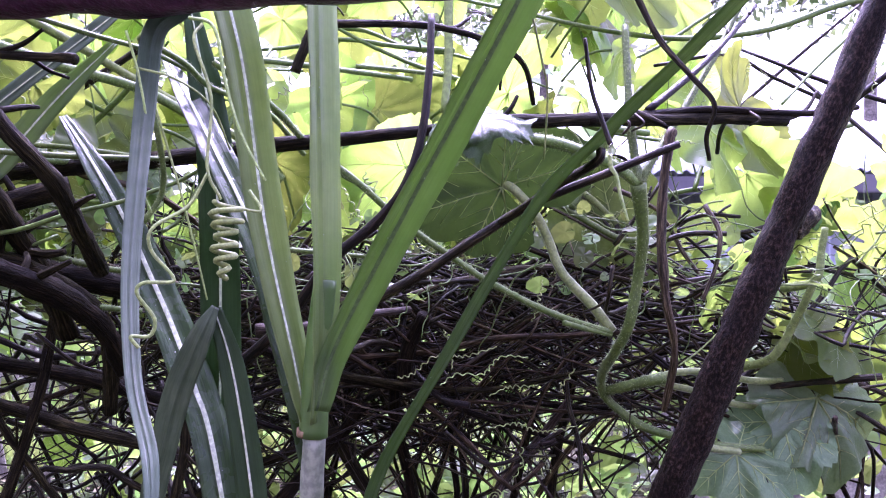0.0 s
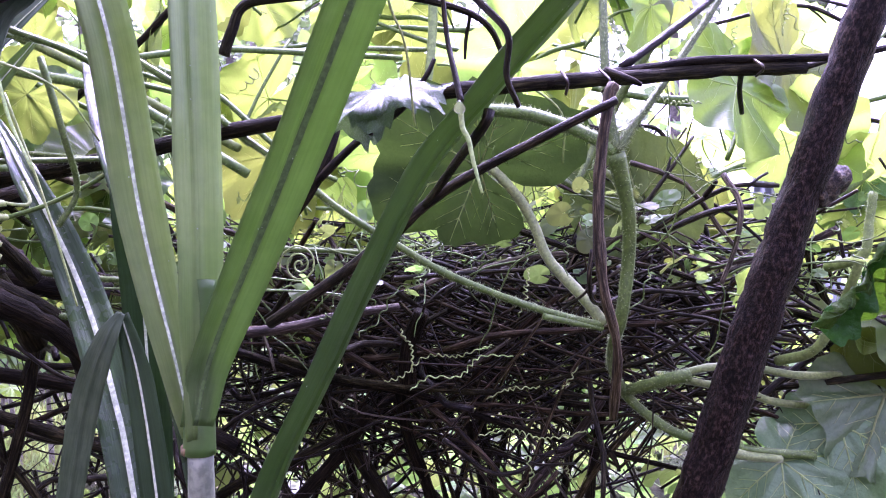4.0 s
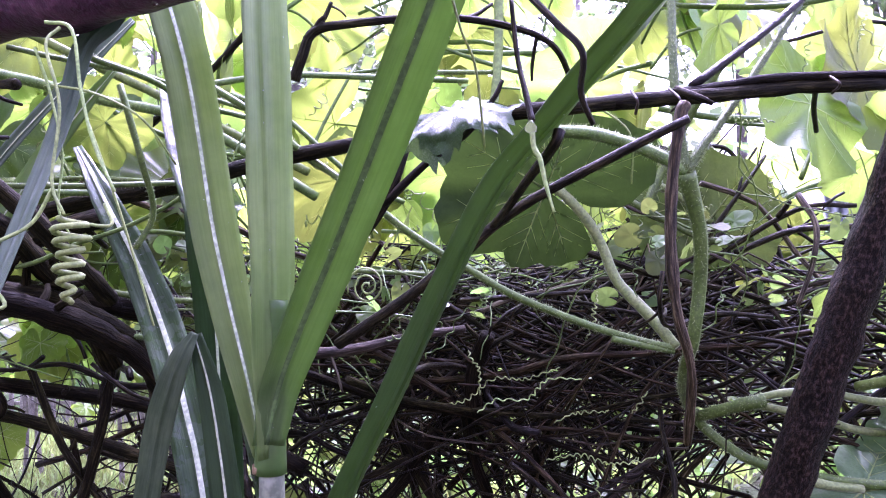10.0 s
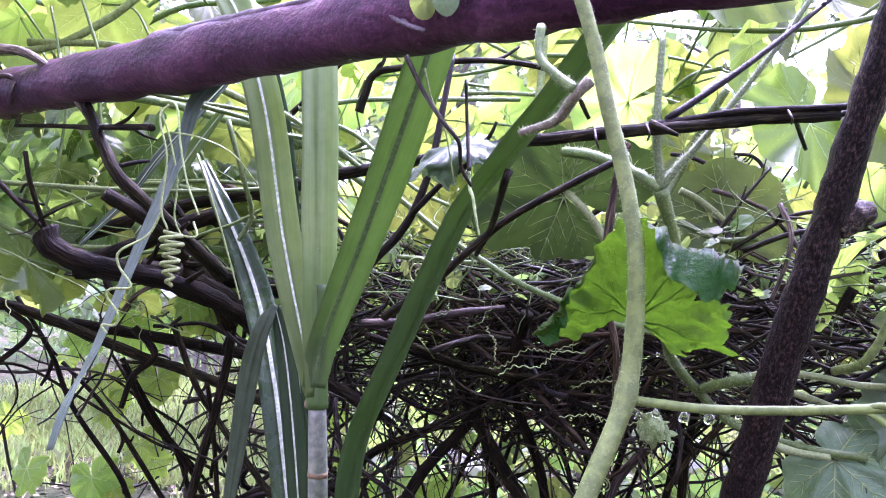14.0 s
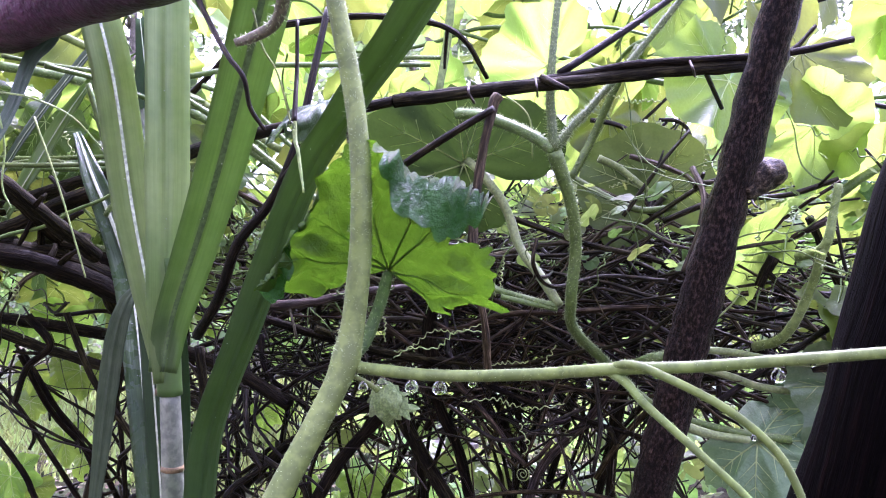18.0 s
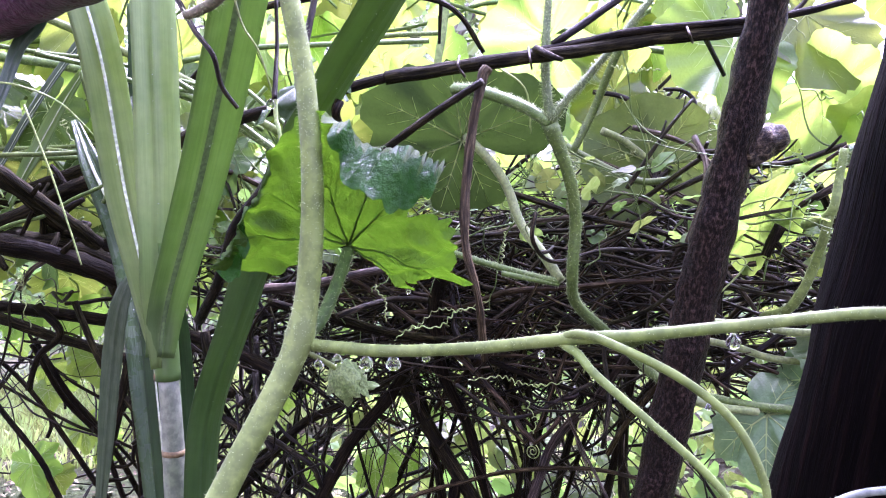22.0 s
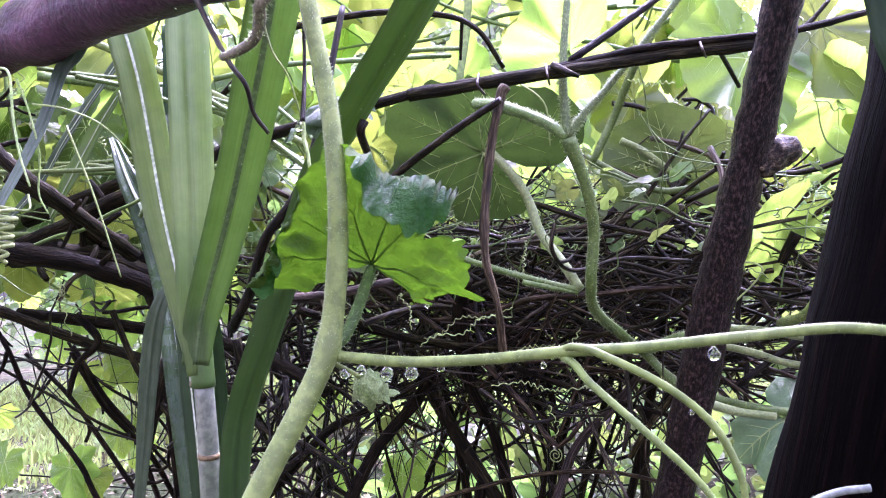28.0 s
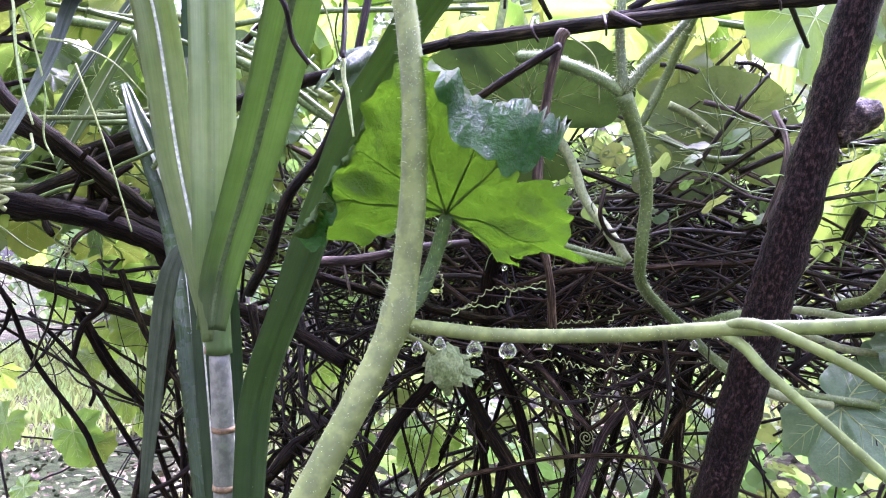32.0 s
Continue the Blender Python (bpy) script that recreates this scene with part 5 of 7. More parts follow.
bud_mesh = bpy.data.meshes.new("flower_bud")
bm.to_mesh(bud_mesh)
bm.free()
bud_mesh.materials.append(M["bud"])
o = part("flower_bud", bud_mesh, gourd, "fuzzy pale green flower bud")
o.matrix_basis = Matrix.Translation(Vector((0.268, 0.361, 1.296)) - gourd.location) @ Matrix.Diagonal((0.0075, 0.0065, 0.0085, 1))
put_leaf(gourd, SEPAL, (0.275, 0.362, 1.293), (0.011, 0.006, 0.002), (0.3, -0.8, 0.4), 0.0075, "small green sepal")
put_leaf(gourd, SEPAL, (0.27, 0.36, 1.292), (-0.001, -0.001, -0.013), (0.3, -0.8, 0.4), 0.0075, "small green sepal")
put_leaf(gourd, SEPAL, (0.267, 0.358, 1.297), (-0.002, -0.008, -0.006), (0.3, -0.8, 0.4), 0.0075, "small green sepal")
put_leaf(gourd, SEPAL, (0.271, 0.364, 1.298), (0.016, -0.008, -0.007), (0.3, -0.8, 0.4), 0.0075, "small green sepal")
drop((0.265, 0.347, 1.304), 0.0022, gourd)
drop((0.274, 0.348, 1.306), 0.0024, gourd)
drop((0.289, 0.347, 1.305), 0.003, gourd)
drop((0.302, 0.347, 1.305), 0.0032, gourd)
drop((0.316, 0.349, 1.307), 0.0018, gourd)
drop((0.366, 0.346, 1.309), 0.0014, gourd)
drop((0.432, 0.353, 1.313), 0.0026, gourd)
drop((0.406, 0.341, 1.287), 0.0012, gourd)
drop((0.424, 0.347, 1.292), 0.0011, gourd)
drop((0.443, 0.355, 1.317), 0.001, gourd)
drop((0.252, 0.444, 1.33), 0.0014, gourd)
stem("withered_shoot", [(0.244, 0.336, 1.486), (0.238, 0.333, 1.479), (0.23, 0.341, 1.475), (0.22, 0.347, 1.468), (0.204, 0.35, 1.465), (0.197, 0.347, 1.463)], 0.0038, 0.0019, "blossom", gourd, "withered fuzzy shoot tip", lumps=0.35, hairs=200, hair=0.003)
stem("withered_shoot", [(0.237, 0.332, 1.481), (0.224, 0.336, 1.492), (0.213, 0.341, 1.505), (0.211, 0.349, 1.525)], 0.003, 0.0025, "vine", gourd, lumps=0.2, hairs=120, hair=0.003)
dry_t = thing("dry_tendril", (0.057, 0.598, 1.423), "dry tendril hanging from the leaf roof with a drop", "tendril")
stem("thread", [(0.027, 0.626, 1.574), (0.031, 0.619, 1.531), (0.038, 0.607, 1.502), (0.043, 0.598, 1.482)], 0.0016, 0.0022, "twig", dry_t, "black dry upper end")
stem("thread", [(0.042, 0.6, 1.486), (0.043, 0.599, 1.466), (0.047, 0.597, 1.457), (0.05, 0.596, 1.441), (0.055, 0.593, 1.422)], 0.0018, 0.0011, "tendril", dry_t, "pale lower end", lumps=0.3)
drop((0.043, 0.593, 1.477), 0.004, dry_t)
tagged(stem("stick", [(0.045, 0.48, 1.56), (0.06, 0.481, 1.53), (0.08, 0.476, 1.503), (0.093, 0.477, 1.486), (0.09, 0.487, 1.468), (0.094, 0.497, 1.454)], 0.0022, 0.0014, "twig", None), "thin black dry tendril", "stick", "trellis sticks")
white_t = thing("frosty_shoot", (0.471, 0.439, 1.246), "whitish hairy shoot beside the black post", "shoot")
stem("shoot", [(0.426, 0.421, 1.224), (0.433, 0.424, 1.23), (0.447, 0.429, 1.238), (0.461, 0.434, 1.244), (0.474, 0.438, 1.246)], 0.0021, 0.0017, "frost", white_t, lumps=0.12, hairs=260, hair=0.0009)

# ---- gourd vines through the trellis ----
vine = thing("gourd_vine", (0.13, 1.2, 1.2), "hairy green gourd vine climbing through the sticks", "vine")
stem("stem", [(0.125, 0.985, 1.498), (0.134, 1.013, 1.439), (0.131, 1.036, 1.386), (0.12, 1.045, 1.326), (0.107, 1.088, 1.287), (0.102, 1.191, 1.249), (0.113, 1.265, 1.211), (0.145, 1.261, 1.181), (0.184, 1.248, 1.16), (0.268, 1.24, 1.142), (0.345, 1.252, 1.133)], 0.0078, 0.0058, "vine", vine, hairs=1500, hair=0.0045, lumps=0.08, per=8, swell=((0.0, 0.05, 0.25),))
stem("stem", [(0.119, 1.037, 1.709), (0.118, 1.011, 1.626), (0.119, 0.994, 1.562), (0.125, 0.985, 1.5)], 0.0042, 0.006, "vine", vine, hairs=900, hair=0.0055, lumps=0.06, per=8)
stem("stem", [(0.125, 0.985, 1.498), (0.144, 1, 1.528), (0.163, 1.021, 1.555), (0.206, 1.064, 1.62), (0.253, 1.108, 1.693), (0.298, 1.15, 1.772)], 0.0049, 0.0038, "vine", vine, hairs=1000, hair=0.0055)
stem("stem", [(0.125, 0.985, 1.498), (0.101, 0.984, 1.517), (0.066, 0.988, 1.536), (0.026, 1.002, 1.553), (-0.017, 1.025, 1.564)], 0.0062, 0.0072, "vine", vine, "thick fuzzy stem", hairs=1000, hair=0.0045)
stem("petiole", [(-0.043, 1.095, 1.516), (-0.021, 1.079, 1.502), (0.006, 1.084, 1.468), (0.023, 1.089, 1.434), (0.038, 1.083, 1.394), (0.076, 1.065, 1.35), (0.101, 1.056, 1.316)], 0.006, 0.0068, "vine_yellow", vine, hairs=240, hair=0.0035)
stem("stem", [(-0.348, 0.823, 1.615), (-0.291, 0.854, 1.572), (-0.261, 0.891, 1.538), (-0.204, 0.901, 1.493), (-0.156, 0.92, 1.449), (-0.101, 0.941, 1.41), (-0.055, 0.959, 1.379), (0.003, 1.009, 1.349), (0.047, 1.037, 1.331), (0.099, 1.055, 1.315)], 0.0036, 0.0043, "vine", vine, hairs=1400, hair=0.0045)
stem("stem", [(0.036, 1.025, 1.329), (0.064, 1.04, 1.321), (0.099, 1.055, 1.312)], 0.0036, 0.0031, "vine", vine, hairs=120, hair=0.0045)
stem("petiole", [(0.182, 1.223, 1.242), (0.225, 1.229, 1.25), (0.276, 1.256, 1.245), (0.335, 1.276, 1.232), (0.39, 1.304, 1.229)], 0.005, 0.0052, "vine_yellow", vine, hairs=120, hair=0.0035)
stem("petiole", [(0.168, 1.241, 1.237), (0.254, 1.265, 1.216), (0.305, 1.283, 1.197), (0.357, 1.301, 1.189)], 0.0051, 0.0052, "vine_yellow", vine)
stem("stem", [(0.111, 1.265, 1.215), (0.138, 1.238, 1.226), (0.175, 1.222, 1.237), (0.196, 1.225, 1.241)], 0.0075, 0.0093, "vine", vine, "fuzzy swollen joint", hairs=400, hair=0.0045)
stem("petiole", [(0.332, 1.423, 1.673), (0.297, 1.372, 1.598), (0.265, 1.321, 1.527)], 0.0042, 0.0035, "vine", vine)
stem("petiole", [(0.392, 1.392, 1.451), (0.433, 1.398, 1.482), (0.473, 1.434, 1.509)], 0.0073, 0.0058, "vine", vine, hairs=120, hair=0.0035)
stem("stem", [(-0.119, 1.227, 1.824), (-0.118, 1.198, 1.711), (-0.123, 1.175, 1.63)], 0.007, 0.0059, "vine_pale", vine)
stem("stem", [(0.171, 1.215, 1.669), (0.135, 1.221, 1.62), (0.095, 1.236, 1.554), (0.064, 1.221, 1.491)], 0.0062, 0.0057, "vine", vine, hairs=400, hair=0.0045)
stem("petiole", [(0.077, 1.317, 1.533), (0.107, 1.334, 1.515), (0.146, 1.344, 1.478)], 0.0061, 0.0051, "vine_yellow", vine, hairs=120, hair=0.0035)
stem("stem", [(0.04, 1.265, 1.509), (0.09, 1.269, 1.476), (0.145, 1.277, 1.448), (0.198, 1.294, 1.449)], 0.0051, 0.0049, "vine", vine, hairs=200, hair=0.0035)
stem("stem", [(-0.755, 0.908, 1.701), (-0.703, 0.97, 1.692), (-0.616, 1.005, 1.664), (-0.493, 1.037, 1.627), (-0.334, 1.068, 1.519)], 0.0075, 0.0063, "vine", vine, hairs=1000, hair=0.0045)
stem("stem", [(-0.752, 0.847, 1.536), (-0.649, 0.924, 1.533), (-0.574, 0.997, 1.535), (-0.489, 1.042, 1.535)], 0.0042, 0.0044, "vine", vine, hairs=400, hair=0.0035)
stem("stem", [(-0.455, 1, 1.663), (-0.377, 1.062, 1.682), (-0.28, 1.147, 1.689), (-0.179, 1.256, 1.699)], 0.0046, 0.0041, "vine", vine, hairs=400, hair=0.0035)
stem("stem", [(-1.053, 0.823, 1.792), (-0.924, 0.892, 1.8), (-0.827, 0.939, 1.848), (-0.756, 0.973, 1.906)], 0.0078, 0.0068, "vine_pale", vine, hairs=400, hair=0.0045)
stem("stem", [(-0.949, 0.877, 1.81), (-0.795, 0.96, 1.799), (-0.643, 1.047, 1.72), (-0.542, 1.105, 1.661), (-0.359, 1.096, 1.558)], 0.0068, 0.0059, "vine_pale", vine, hairs=400, hair=0.0045)
stem("stem", [(0.365, 1.214, 1.371), (0.398, 1.175, 1.382), (0.409, 1.179, 1.423), (0.416, 1.182, 1.457)], 0.0064, 0.0048, "vine_pale", vine, hairs=300, hair=0.0035)
stem("stem", [(0.305, 1.243, 1.254), (0.345, 1.207, 1.271), (0.375, 1.198, 1.321), (0.398, 1.175, 1.382)], 0.0067, 0.0055, "vine_pale", vine, hairs=400, hair=0.0035)
stem("stem", [(0.222, 1.169, 1.158), (0.254, 1.186, 1.146), (0.298, 1.209, 1.137)], 0.0066, 0.0051, "vine_yellow", vine)
LEAF_A = palmate(11, "leaf", deep=0.22, droop=0.2, thick=0.45)
LEAF_B = palmate(12, "leaf", deep=0.3, droop=0.35, ruffle=0.09, thick=0.45)
LEAF_C = palmate(13, "leaf", deep=0.18, droop=0.1, ruffle=0.12, thick=0.45)
LEAF_D = palmate(14, "leaf", deep=0.35, droop=0.5, ruffle=0.07, fold=-0.5, thick=0.45)
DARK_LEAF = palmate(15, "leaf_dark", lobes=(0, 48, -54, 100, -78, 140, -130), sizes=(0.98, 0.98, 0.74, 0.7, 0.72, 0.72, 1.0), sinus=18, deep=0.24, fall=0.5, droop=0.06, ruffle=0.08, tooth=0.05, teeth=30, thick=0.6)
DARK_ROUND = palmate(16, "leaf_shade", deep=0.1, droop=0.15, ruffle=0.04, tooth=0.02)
PALE_LEAF = palmate(17, "leaf_pale", deep=0.28, droop=0.35, ruffle=0.1)
PALE_CURL = palmate(19, "leaf_pale", deep=0.25, droop=0.3, ruffle=0.16, fold=-0.5)
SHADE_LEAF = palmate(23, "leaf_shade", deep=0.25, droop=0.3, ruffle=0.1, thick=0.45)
WET_FLAT = palmate(29, "leaf_wet", deep=0.34, droop=0.3, ruffle=0.1, crumple=0.12, tooth=0.14, teeth=18, curl=((60, 0.4, 70, 0.2), (-70, 0.5, 60, 0.15)), veins=False, angles=110)
PALE_FOLD = palmate(18, "leaf_wet", deep=0.25, droop=0.6, ruffle=0.16, fold=0.6)
put_leaf(vine, heart(7, "leaf"), (0.05, 0.5, 1.612), (0.01, 0.0, -1.0), (0.1, -0.9, 0.3), 0.017, "small yellow-green leaf hanging before the pole")
put_leaf(vine, heart(9, "leaf_pale"), (0.074, 0.494, 1.614), (0.02, 0.0, -1.0), (-0.2, -0.9, 0.3), 0.021, "small grey-green leaf hanging before the pole")
stem("petiole", [(0.05, 0.5, 1.611), (0.054, 0.503, 1.63), (0.066, 0.512, 1.65), (0.09, 0.52, 1.66)], 0.0012, 0.0015, "vine", vine, per=5)
stem("petiole", [(0.074, 0.494, 1.613), (0.078, 0.5, 1.635), (0.088, 0.515, 1.655)], 0.0012, 0.0015, "vine", vine, per=5)
put_leaf(vine, DARK_LEAF, (-0.04, 1.085, 1.508), (-0.109, -0.081, 0.075), (-0.4, 0.85, 0.35), 0.145, "large leaf underside, coloured dark for its shadow")
put_leaf(vine, DARK_ROUND, (0.141, 1.364, 1.481), (-0.024, 0.006, 0.107), (-0.25, 0.9, 0.4), 0.115, "round dark leaf underside")
put_leaf(vine, LEAF_C, (0.279, 1.274, 1.618), (-0.035, -0.072, -0.096), (-0.2, 0.85, 0.5), 0.12, "hanging leaf under the rail")
put_leaf(vine, WET_FLAT, (-0.062, 0.792, 1.542), (-0.07, -0.04, -0.022), (0.02, -0.42, 0.9), 0.08, "curled glossy grey-green leaf")
put_leaf(vine, PALE_LEAF, (0.38, 1.275, 1.169), (0.01, -0.055, -0.084), (-0.1, -0.6, 0.78), 0.105, "drooping wet leaf")
put_leaf(vine, PALE_CURL, (0.441, 1.302, 1.203), (0.058, -0.046, -0.109), (0.1, -0.55, 0.8), 0.14, "grey-green wet leaf")
put_leaf(vine, PALE_LEAF, (0.303, 1.246, 1.127), (0.054, -0.027, -0.035), (0.1, -0.8, 0.5), 0.1, "wet lobed leaf beside the post")
put_leaf(vine, LEAF_D, (0.413, 1.303, 1.301), (-0.008, -0.048, -0.062), (-0.7, -0.5, 0.3), 0.08)
put_leaf(vine, LEAF_C, (0.46, 1.453, 1.482), (0.125, 0.072, 0.015), (-0.2, 0.7, 0.7), 0.15, "broad sunlit leaf behind the post")
put_leaf(vine, PALE_FOLD, (0.456, 1.501, 1.527), (0.065, -0.039, 0.0), (0, -0.4, 0.9), 0.1)
put_leaf(vine, LEAF_B, (0.362, 1.406, 1.677), (-0.114, -0.129, -0.14), (-0.2, 0.9, 0.3), 0.13)
stem("runner", [(-0.899, 0.711, 1.547), (-0.797, 0.763, 1.539), (-0.666, 0.796, 1.527), (-0.533, 0.842, 1.52), (-0.443, 0.943, 1.53)], 0.0041, 0.0032, "vine", vine, hairs=350, hair=0.0035)
stem("runner", [(-1.048, 0.921, 1.489), (-0.884, 0.944, 1.538), (-0.737, 0.96, 1.557), (-0.609, 0.971, 1.534)], 0.0049, 0.0035, "vine", vine, hairs=350, hair=0.0035)
stem("runner", [(-1.032, 0.814, 1.523), (-0.913, 0.879, 1.461), (-0.8, 0.937, 1.449), (-0.701, 0.985, 1.474)], 0.0045, 0.0036, "vine", vine, hairs=350, hair=0.0035)
stem("runner", [(-0.373, 0.692, 1.603), (-0.356, 0.757, 1.597), (-0.348, 0.818, 1.586), (-0.31, 0.894, 1.576), (-0.282, 0.968, 1.537)], 0.0032, 0.0031, "vine", vine, hairs=350, hair=0.0035)
stem("runner", [(-0.411, 0.784, 1.605), (-0.396, 0.798, 1.526), (-0.401, 0.822, 1.478), (-0.419, 0.816, 1.442)], 0.0036, 0.0029, "vine", vine, hairs=350, hair=0.0035)
stem("runner", [(-1.158, 1.051, 1.967), (-1.022, 1.124, 1.92), (-0.931, 1.166, 1.973)], 0.0055, 0.0044, "vine", vine, hairs=350, hair=0.0035)
stem("runner", [(-0.828, 0.956, 1.568), (-0.731, 0.985, 1.563), (-0.589, 0.976, 1.552), (-0.464, 0.962, 1.532)], 0.0039, 0.0029, "vine", vine, hairs=350, hair=0.0035)
stem("runner", [(-0.504, 0.734, 1.642), (-0.46, 0.768, 1.632), (-0.414, 0.814, 1.625), (-0.379, 0.877, 1.613), (-0.324, 0.895, 1.592)], 0.0029, 0.0026, "vine", vine, hairs=350, hair=0.0035)
stem("runner", [(-0.399, 0.974, 1.638), (-0.338, 0.994, 1.608), (-0.259, 1.023, 1.529), (-0.205, 1.041, 1.499)], 0.0036, 0.0029, "vine", vine, hairs=350, hair=0.0035)
stem("runner", [(-0.26, 1.217, 1.711), (-0.199, 1.228, 1.707), (-0.125, 1.19, 1.688)], 0.0039, 0.003, "vine", vine, hairs=350, hair=0.0035)
stem("runner", [(-0.341, 1.115, 1.428), (-0.277, 1.126, 1.422), (-0.207, 1.138, 1.416)], 0.0036, 0.0029, "vine", vine, hairs=350, hair=0.0035)
stem("runner", [(-0.588, 0.944, 1.414), (-0.529, 0.976, 1.398), (-0.47, 1.008, 1.391)], 0.0042, 0.0034, "vine", vine, hairs=350, hair=0.0035)
stem("runner", [(-0.598, 0.939, 1.364), (-0.546, 0.968, 1.352), (-0.495, 0.996, 1.345)], 0.0042, 0.0034, "vine", vine, hairs=350, hair=0.0035)
stem("fine_tendril", [(-0.343, 0.596, 1.58), (-0.335, 0.603, 1.545), (-0.33, 0.61, 1.498), (-0.334, 0.61, 1.457), (-0.328, 0.616, 1.434)], 0.0012, 0.0009, "tendril", vine, lumps=0.03)
stem("fine_tendril", [(-0.344, 0.655, 1.536), (-0.326, 0.671, 1.462), (-0.313, 0.682, 1.4), (-0.306, 0.689, 1.362)], 0.0012, 0.0009, "tendril", vine, lumps=0.03)
stem("fine_tendril", [(-0.015, 0.619, 1.589), (-0.008, 0.623, 1.555), (-0.003, 0.638, 1.532), (-0.005, 0.662, 1.481)], 0.001, 0.0008, "tendril", vine, lumps=0.03)
stem("fine_tendril", [(-0.344, 0.614, 1.555), (-0.314, 0.63, 1.548), (-0.295, 0.663, 1.532), (-0.29, 0.701, 1.5)], 0.0012, 0.0009, "tendril", vine, lumps=0.03)
stem("fine_tendril", [(0.022, 1.035, 1.597), (0.064, 1.059, 1.56), (0.061, 1.081, 1.505)], 0.0014, 0.0011, "tendril", vine, lumps=0.03)
stem("fine_tendril", [(0.248, 1.22, 1.344), (0.29, 1.228, 1.328), (0.253, 1.224, 1.286), (0.216, 1.219, 1.259)], 0.0014, 0.0011, "tendril", vine, lumps=0.03)

# ---- tendrils ----
curl = thing("coiled_tendril", (-0.227, 0.495, 1.381), "pale coiled tendril hanging from the pole", "tendril")
tendril("coil", coil_points((-0.228, 0.501, 1.43), (-0.23, 0.499, 1.378), 6.5, 0.011, 0.005, 14), 0.0021, curl)
stem("thread", [(-0.254, 0.521, 1.56), (-0.256, 0.511, 1.545), (-0.242, 0.507, 1.503), (-0.242, 0.5, 1.454), (-0.232, 0.499, 1.432)], 0.0012, 0.0011, "tendril", curl, lumps=0.03)
stem("thread", [(-0.263, 0.518, 1.564), (-0.246, 0.523, 1.558), (-0.236, 0.519, 1.517), (-0.223, 0.515, 1.479), (-0.205, 0.512, 1.446)], 0.0014, 0.001, "tendril", curl, lumps=0.03)
stem("thread", [(-0.242, 0.501, 1.45), (-0.253, 0.494, 1.427), (-0.269, 0.474, 1.411), (-0.27, 0.475, 1.396), (-0.255, 0.476, 1.377), (-0.271, 0.466, 1.375), (-0.275, 0.465, 1.368), (-0.265, 0.469, 1.352), (-0.268, 0.469, 1.341), (-0.277, 0.461, 1.341), (-0.272, 0.463, 1.333)], 0.0012, 0.0013, "tendril", curl, lumps=0.03)
stem("thread", [(-0.218, 0.519, 1.44), (-0.208, 0.512, 1.425), (-0.225, 0.502, 1.427)], 0.0012, 0.001, "tendril", curl)
spiral = [Vector((-0.252, 1.031, 1.4)) + Vector((math.cos(a), -0.2, math.sin(a))) * (0.002 + 0.0014 * a) for a in np.linspace(0, 16, 60)]
tagged(tendril("spiral_tendril", spiral, 0.0012), "flat pale spiral tendril end", "tendril")
spiral = [Vector((-0.053, 1.299, 1.048)) + Vector((math.cos(a), -0.3, math.sin(a))) * (0.0015 + 0.0008 * a) for a in np.linspace(0, 14, 50)]
tagged(tendril("spiral_tendril", spiral, 0.0009), "flat pale spiral tendril end", "tendril")
tagged(tendril("curled_tendril", coil_points((-0.187, 1.149, 1.249), (-0.052, 1.167, 1.29), 14.4, 0.003, 0.0015, loose=0.12), 0.0008), "thin curled yellow-green tendril", "tendril", "curled tendrils")
tagged(tendril("curled_tendril", coil_points((-0.056, 1.169, 1.224), (0.014, 1.179, 1.237), 8, 0.003, 0.0015, loose=0.12), 0.0008), "thin curled yellow-green tendril", "tendril", "curled tendrils")
tagged(tendril("curled_tendril", coil_points((0.039, 1.152, 1.232), (0.061, 1.154, 1.258), 3.2, 0.0036, 0.0018, loose=0.12), 0.0008), "thin curled yellow-green tendril", "tendril", "curled tendrils")
tagged(tendril("curled_tendril", coil_points((0.0, 1.091, 1.332), (0.016, 1.09, 1.383), 8, 0.003, 0.0015, loose=0.12), 0.0008), "thin curled yellow-green tendril", "tendril", "curled tendrils")
tagged(tendril("curled_tendril", coil_points((0.361, 1.323, 1.74), (0.346, 1.323, 1.694), 8, 0.0036, 0.0018, loose=0.12), 0.0008), "thin curled yellow-green tendril", "tendril", "curled tendrils")
tagged(tendril("curled_tendril", coil_points((0.165, 1.101, 1.575), (0.222, 1.11, 1.565), 9.6, 0.003, 0.0015, loose=0.12), 0.0008), "thin curled yellow-green tendril", "tendril", "curled tendrils")
tagged(tendril("curled_tendril", coil_points((0.013, 1.306, 1.121), (0.033, 1.311, 1.081), 6.4, 0.0036, 0.0018, loose=0.12), 0.0008), "thin curled yellow-green tendril", "tendril", "curled tendrils")
tagged(tendril("curled_tendril", coil_points((-0.118, 1.02, 1.255), (-0.011, 1.076, 1.289), 11.2, 0.003, 0.0015, loose=0.12), 0.0008), "thin curled yellow-green tendril", "tendril", "curled tendrils")
tagged(tendril("curled_tendril", coil_points((-0.057, 1.111, 1.186), (0.06, 1.173, 1.181), 12.8, 0.003, 0.0015, loose=0.12), 0.0008), "thin curled yellow-green tendril", "tendril", "curled tendrils")
tagged(tendril("curled_tendril", coil_points((-0.108, 0.967, 1.324), (-0.098, 0.974, 1.274), 8, 0.0024, 0.0012, loose=0.12), 0.0008), "thin curled yellow-green tendril", "tendril", "curled tendrils")
tagged(tendril("curled_tendril", coil_points((-0.009, 1.195, 1.144), (-0.023, 1.246, 1.085), 4.8, 0.0036, 0.0018, loose=0.12), 0.0008), "thin curled yellow-green tendril", "tendril", "curled tendrils")
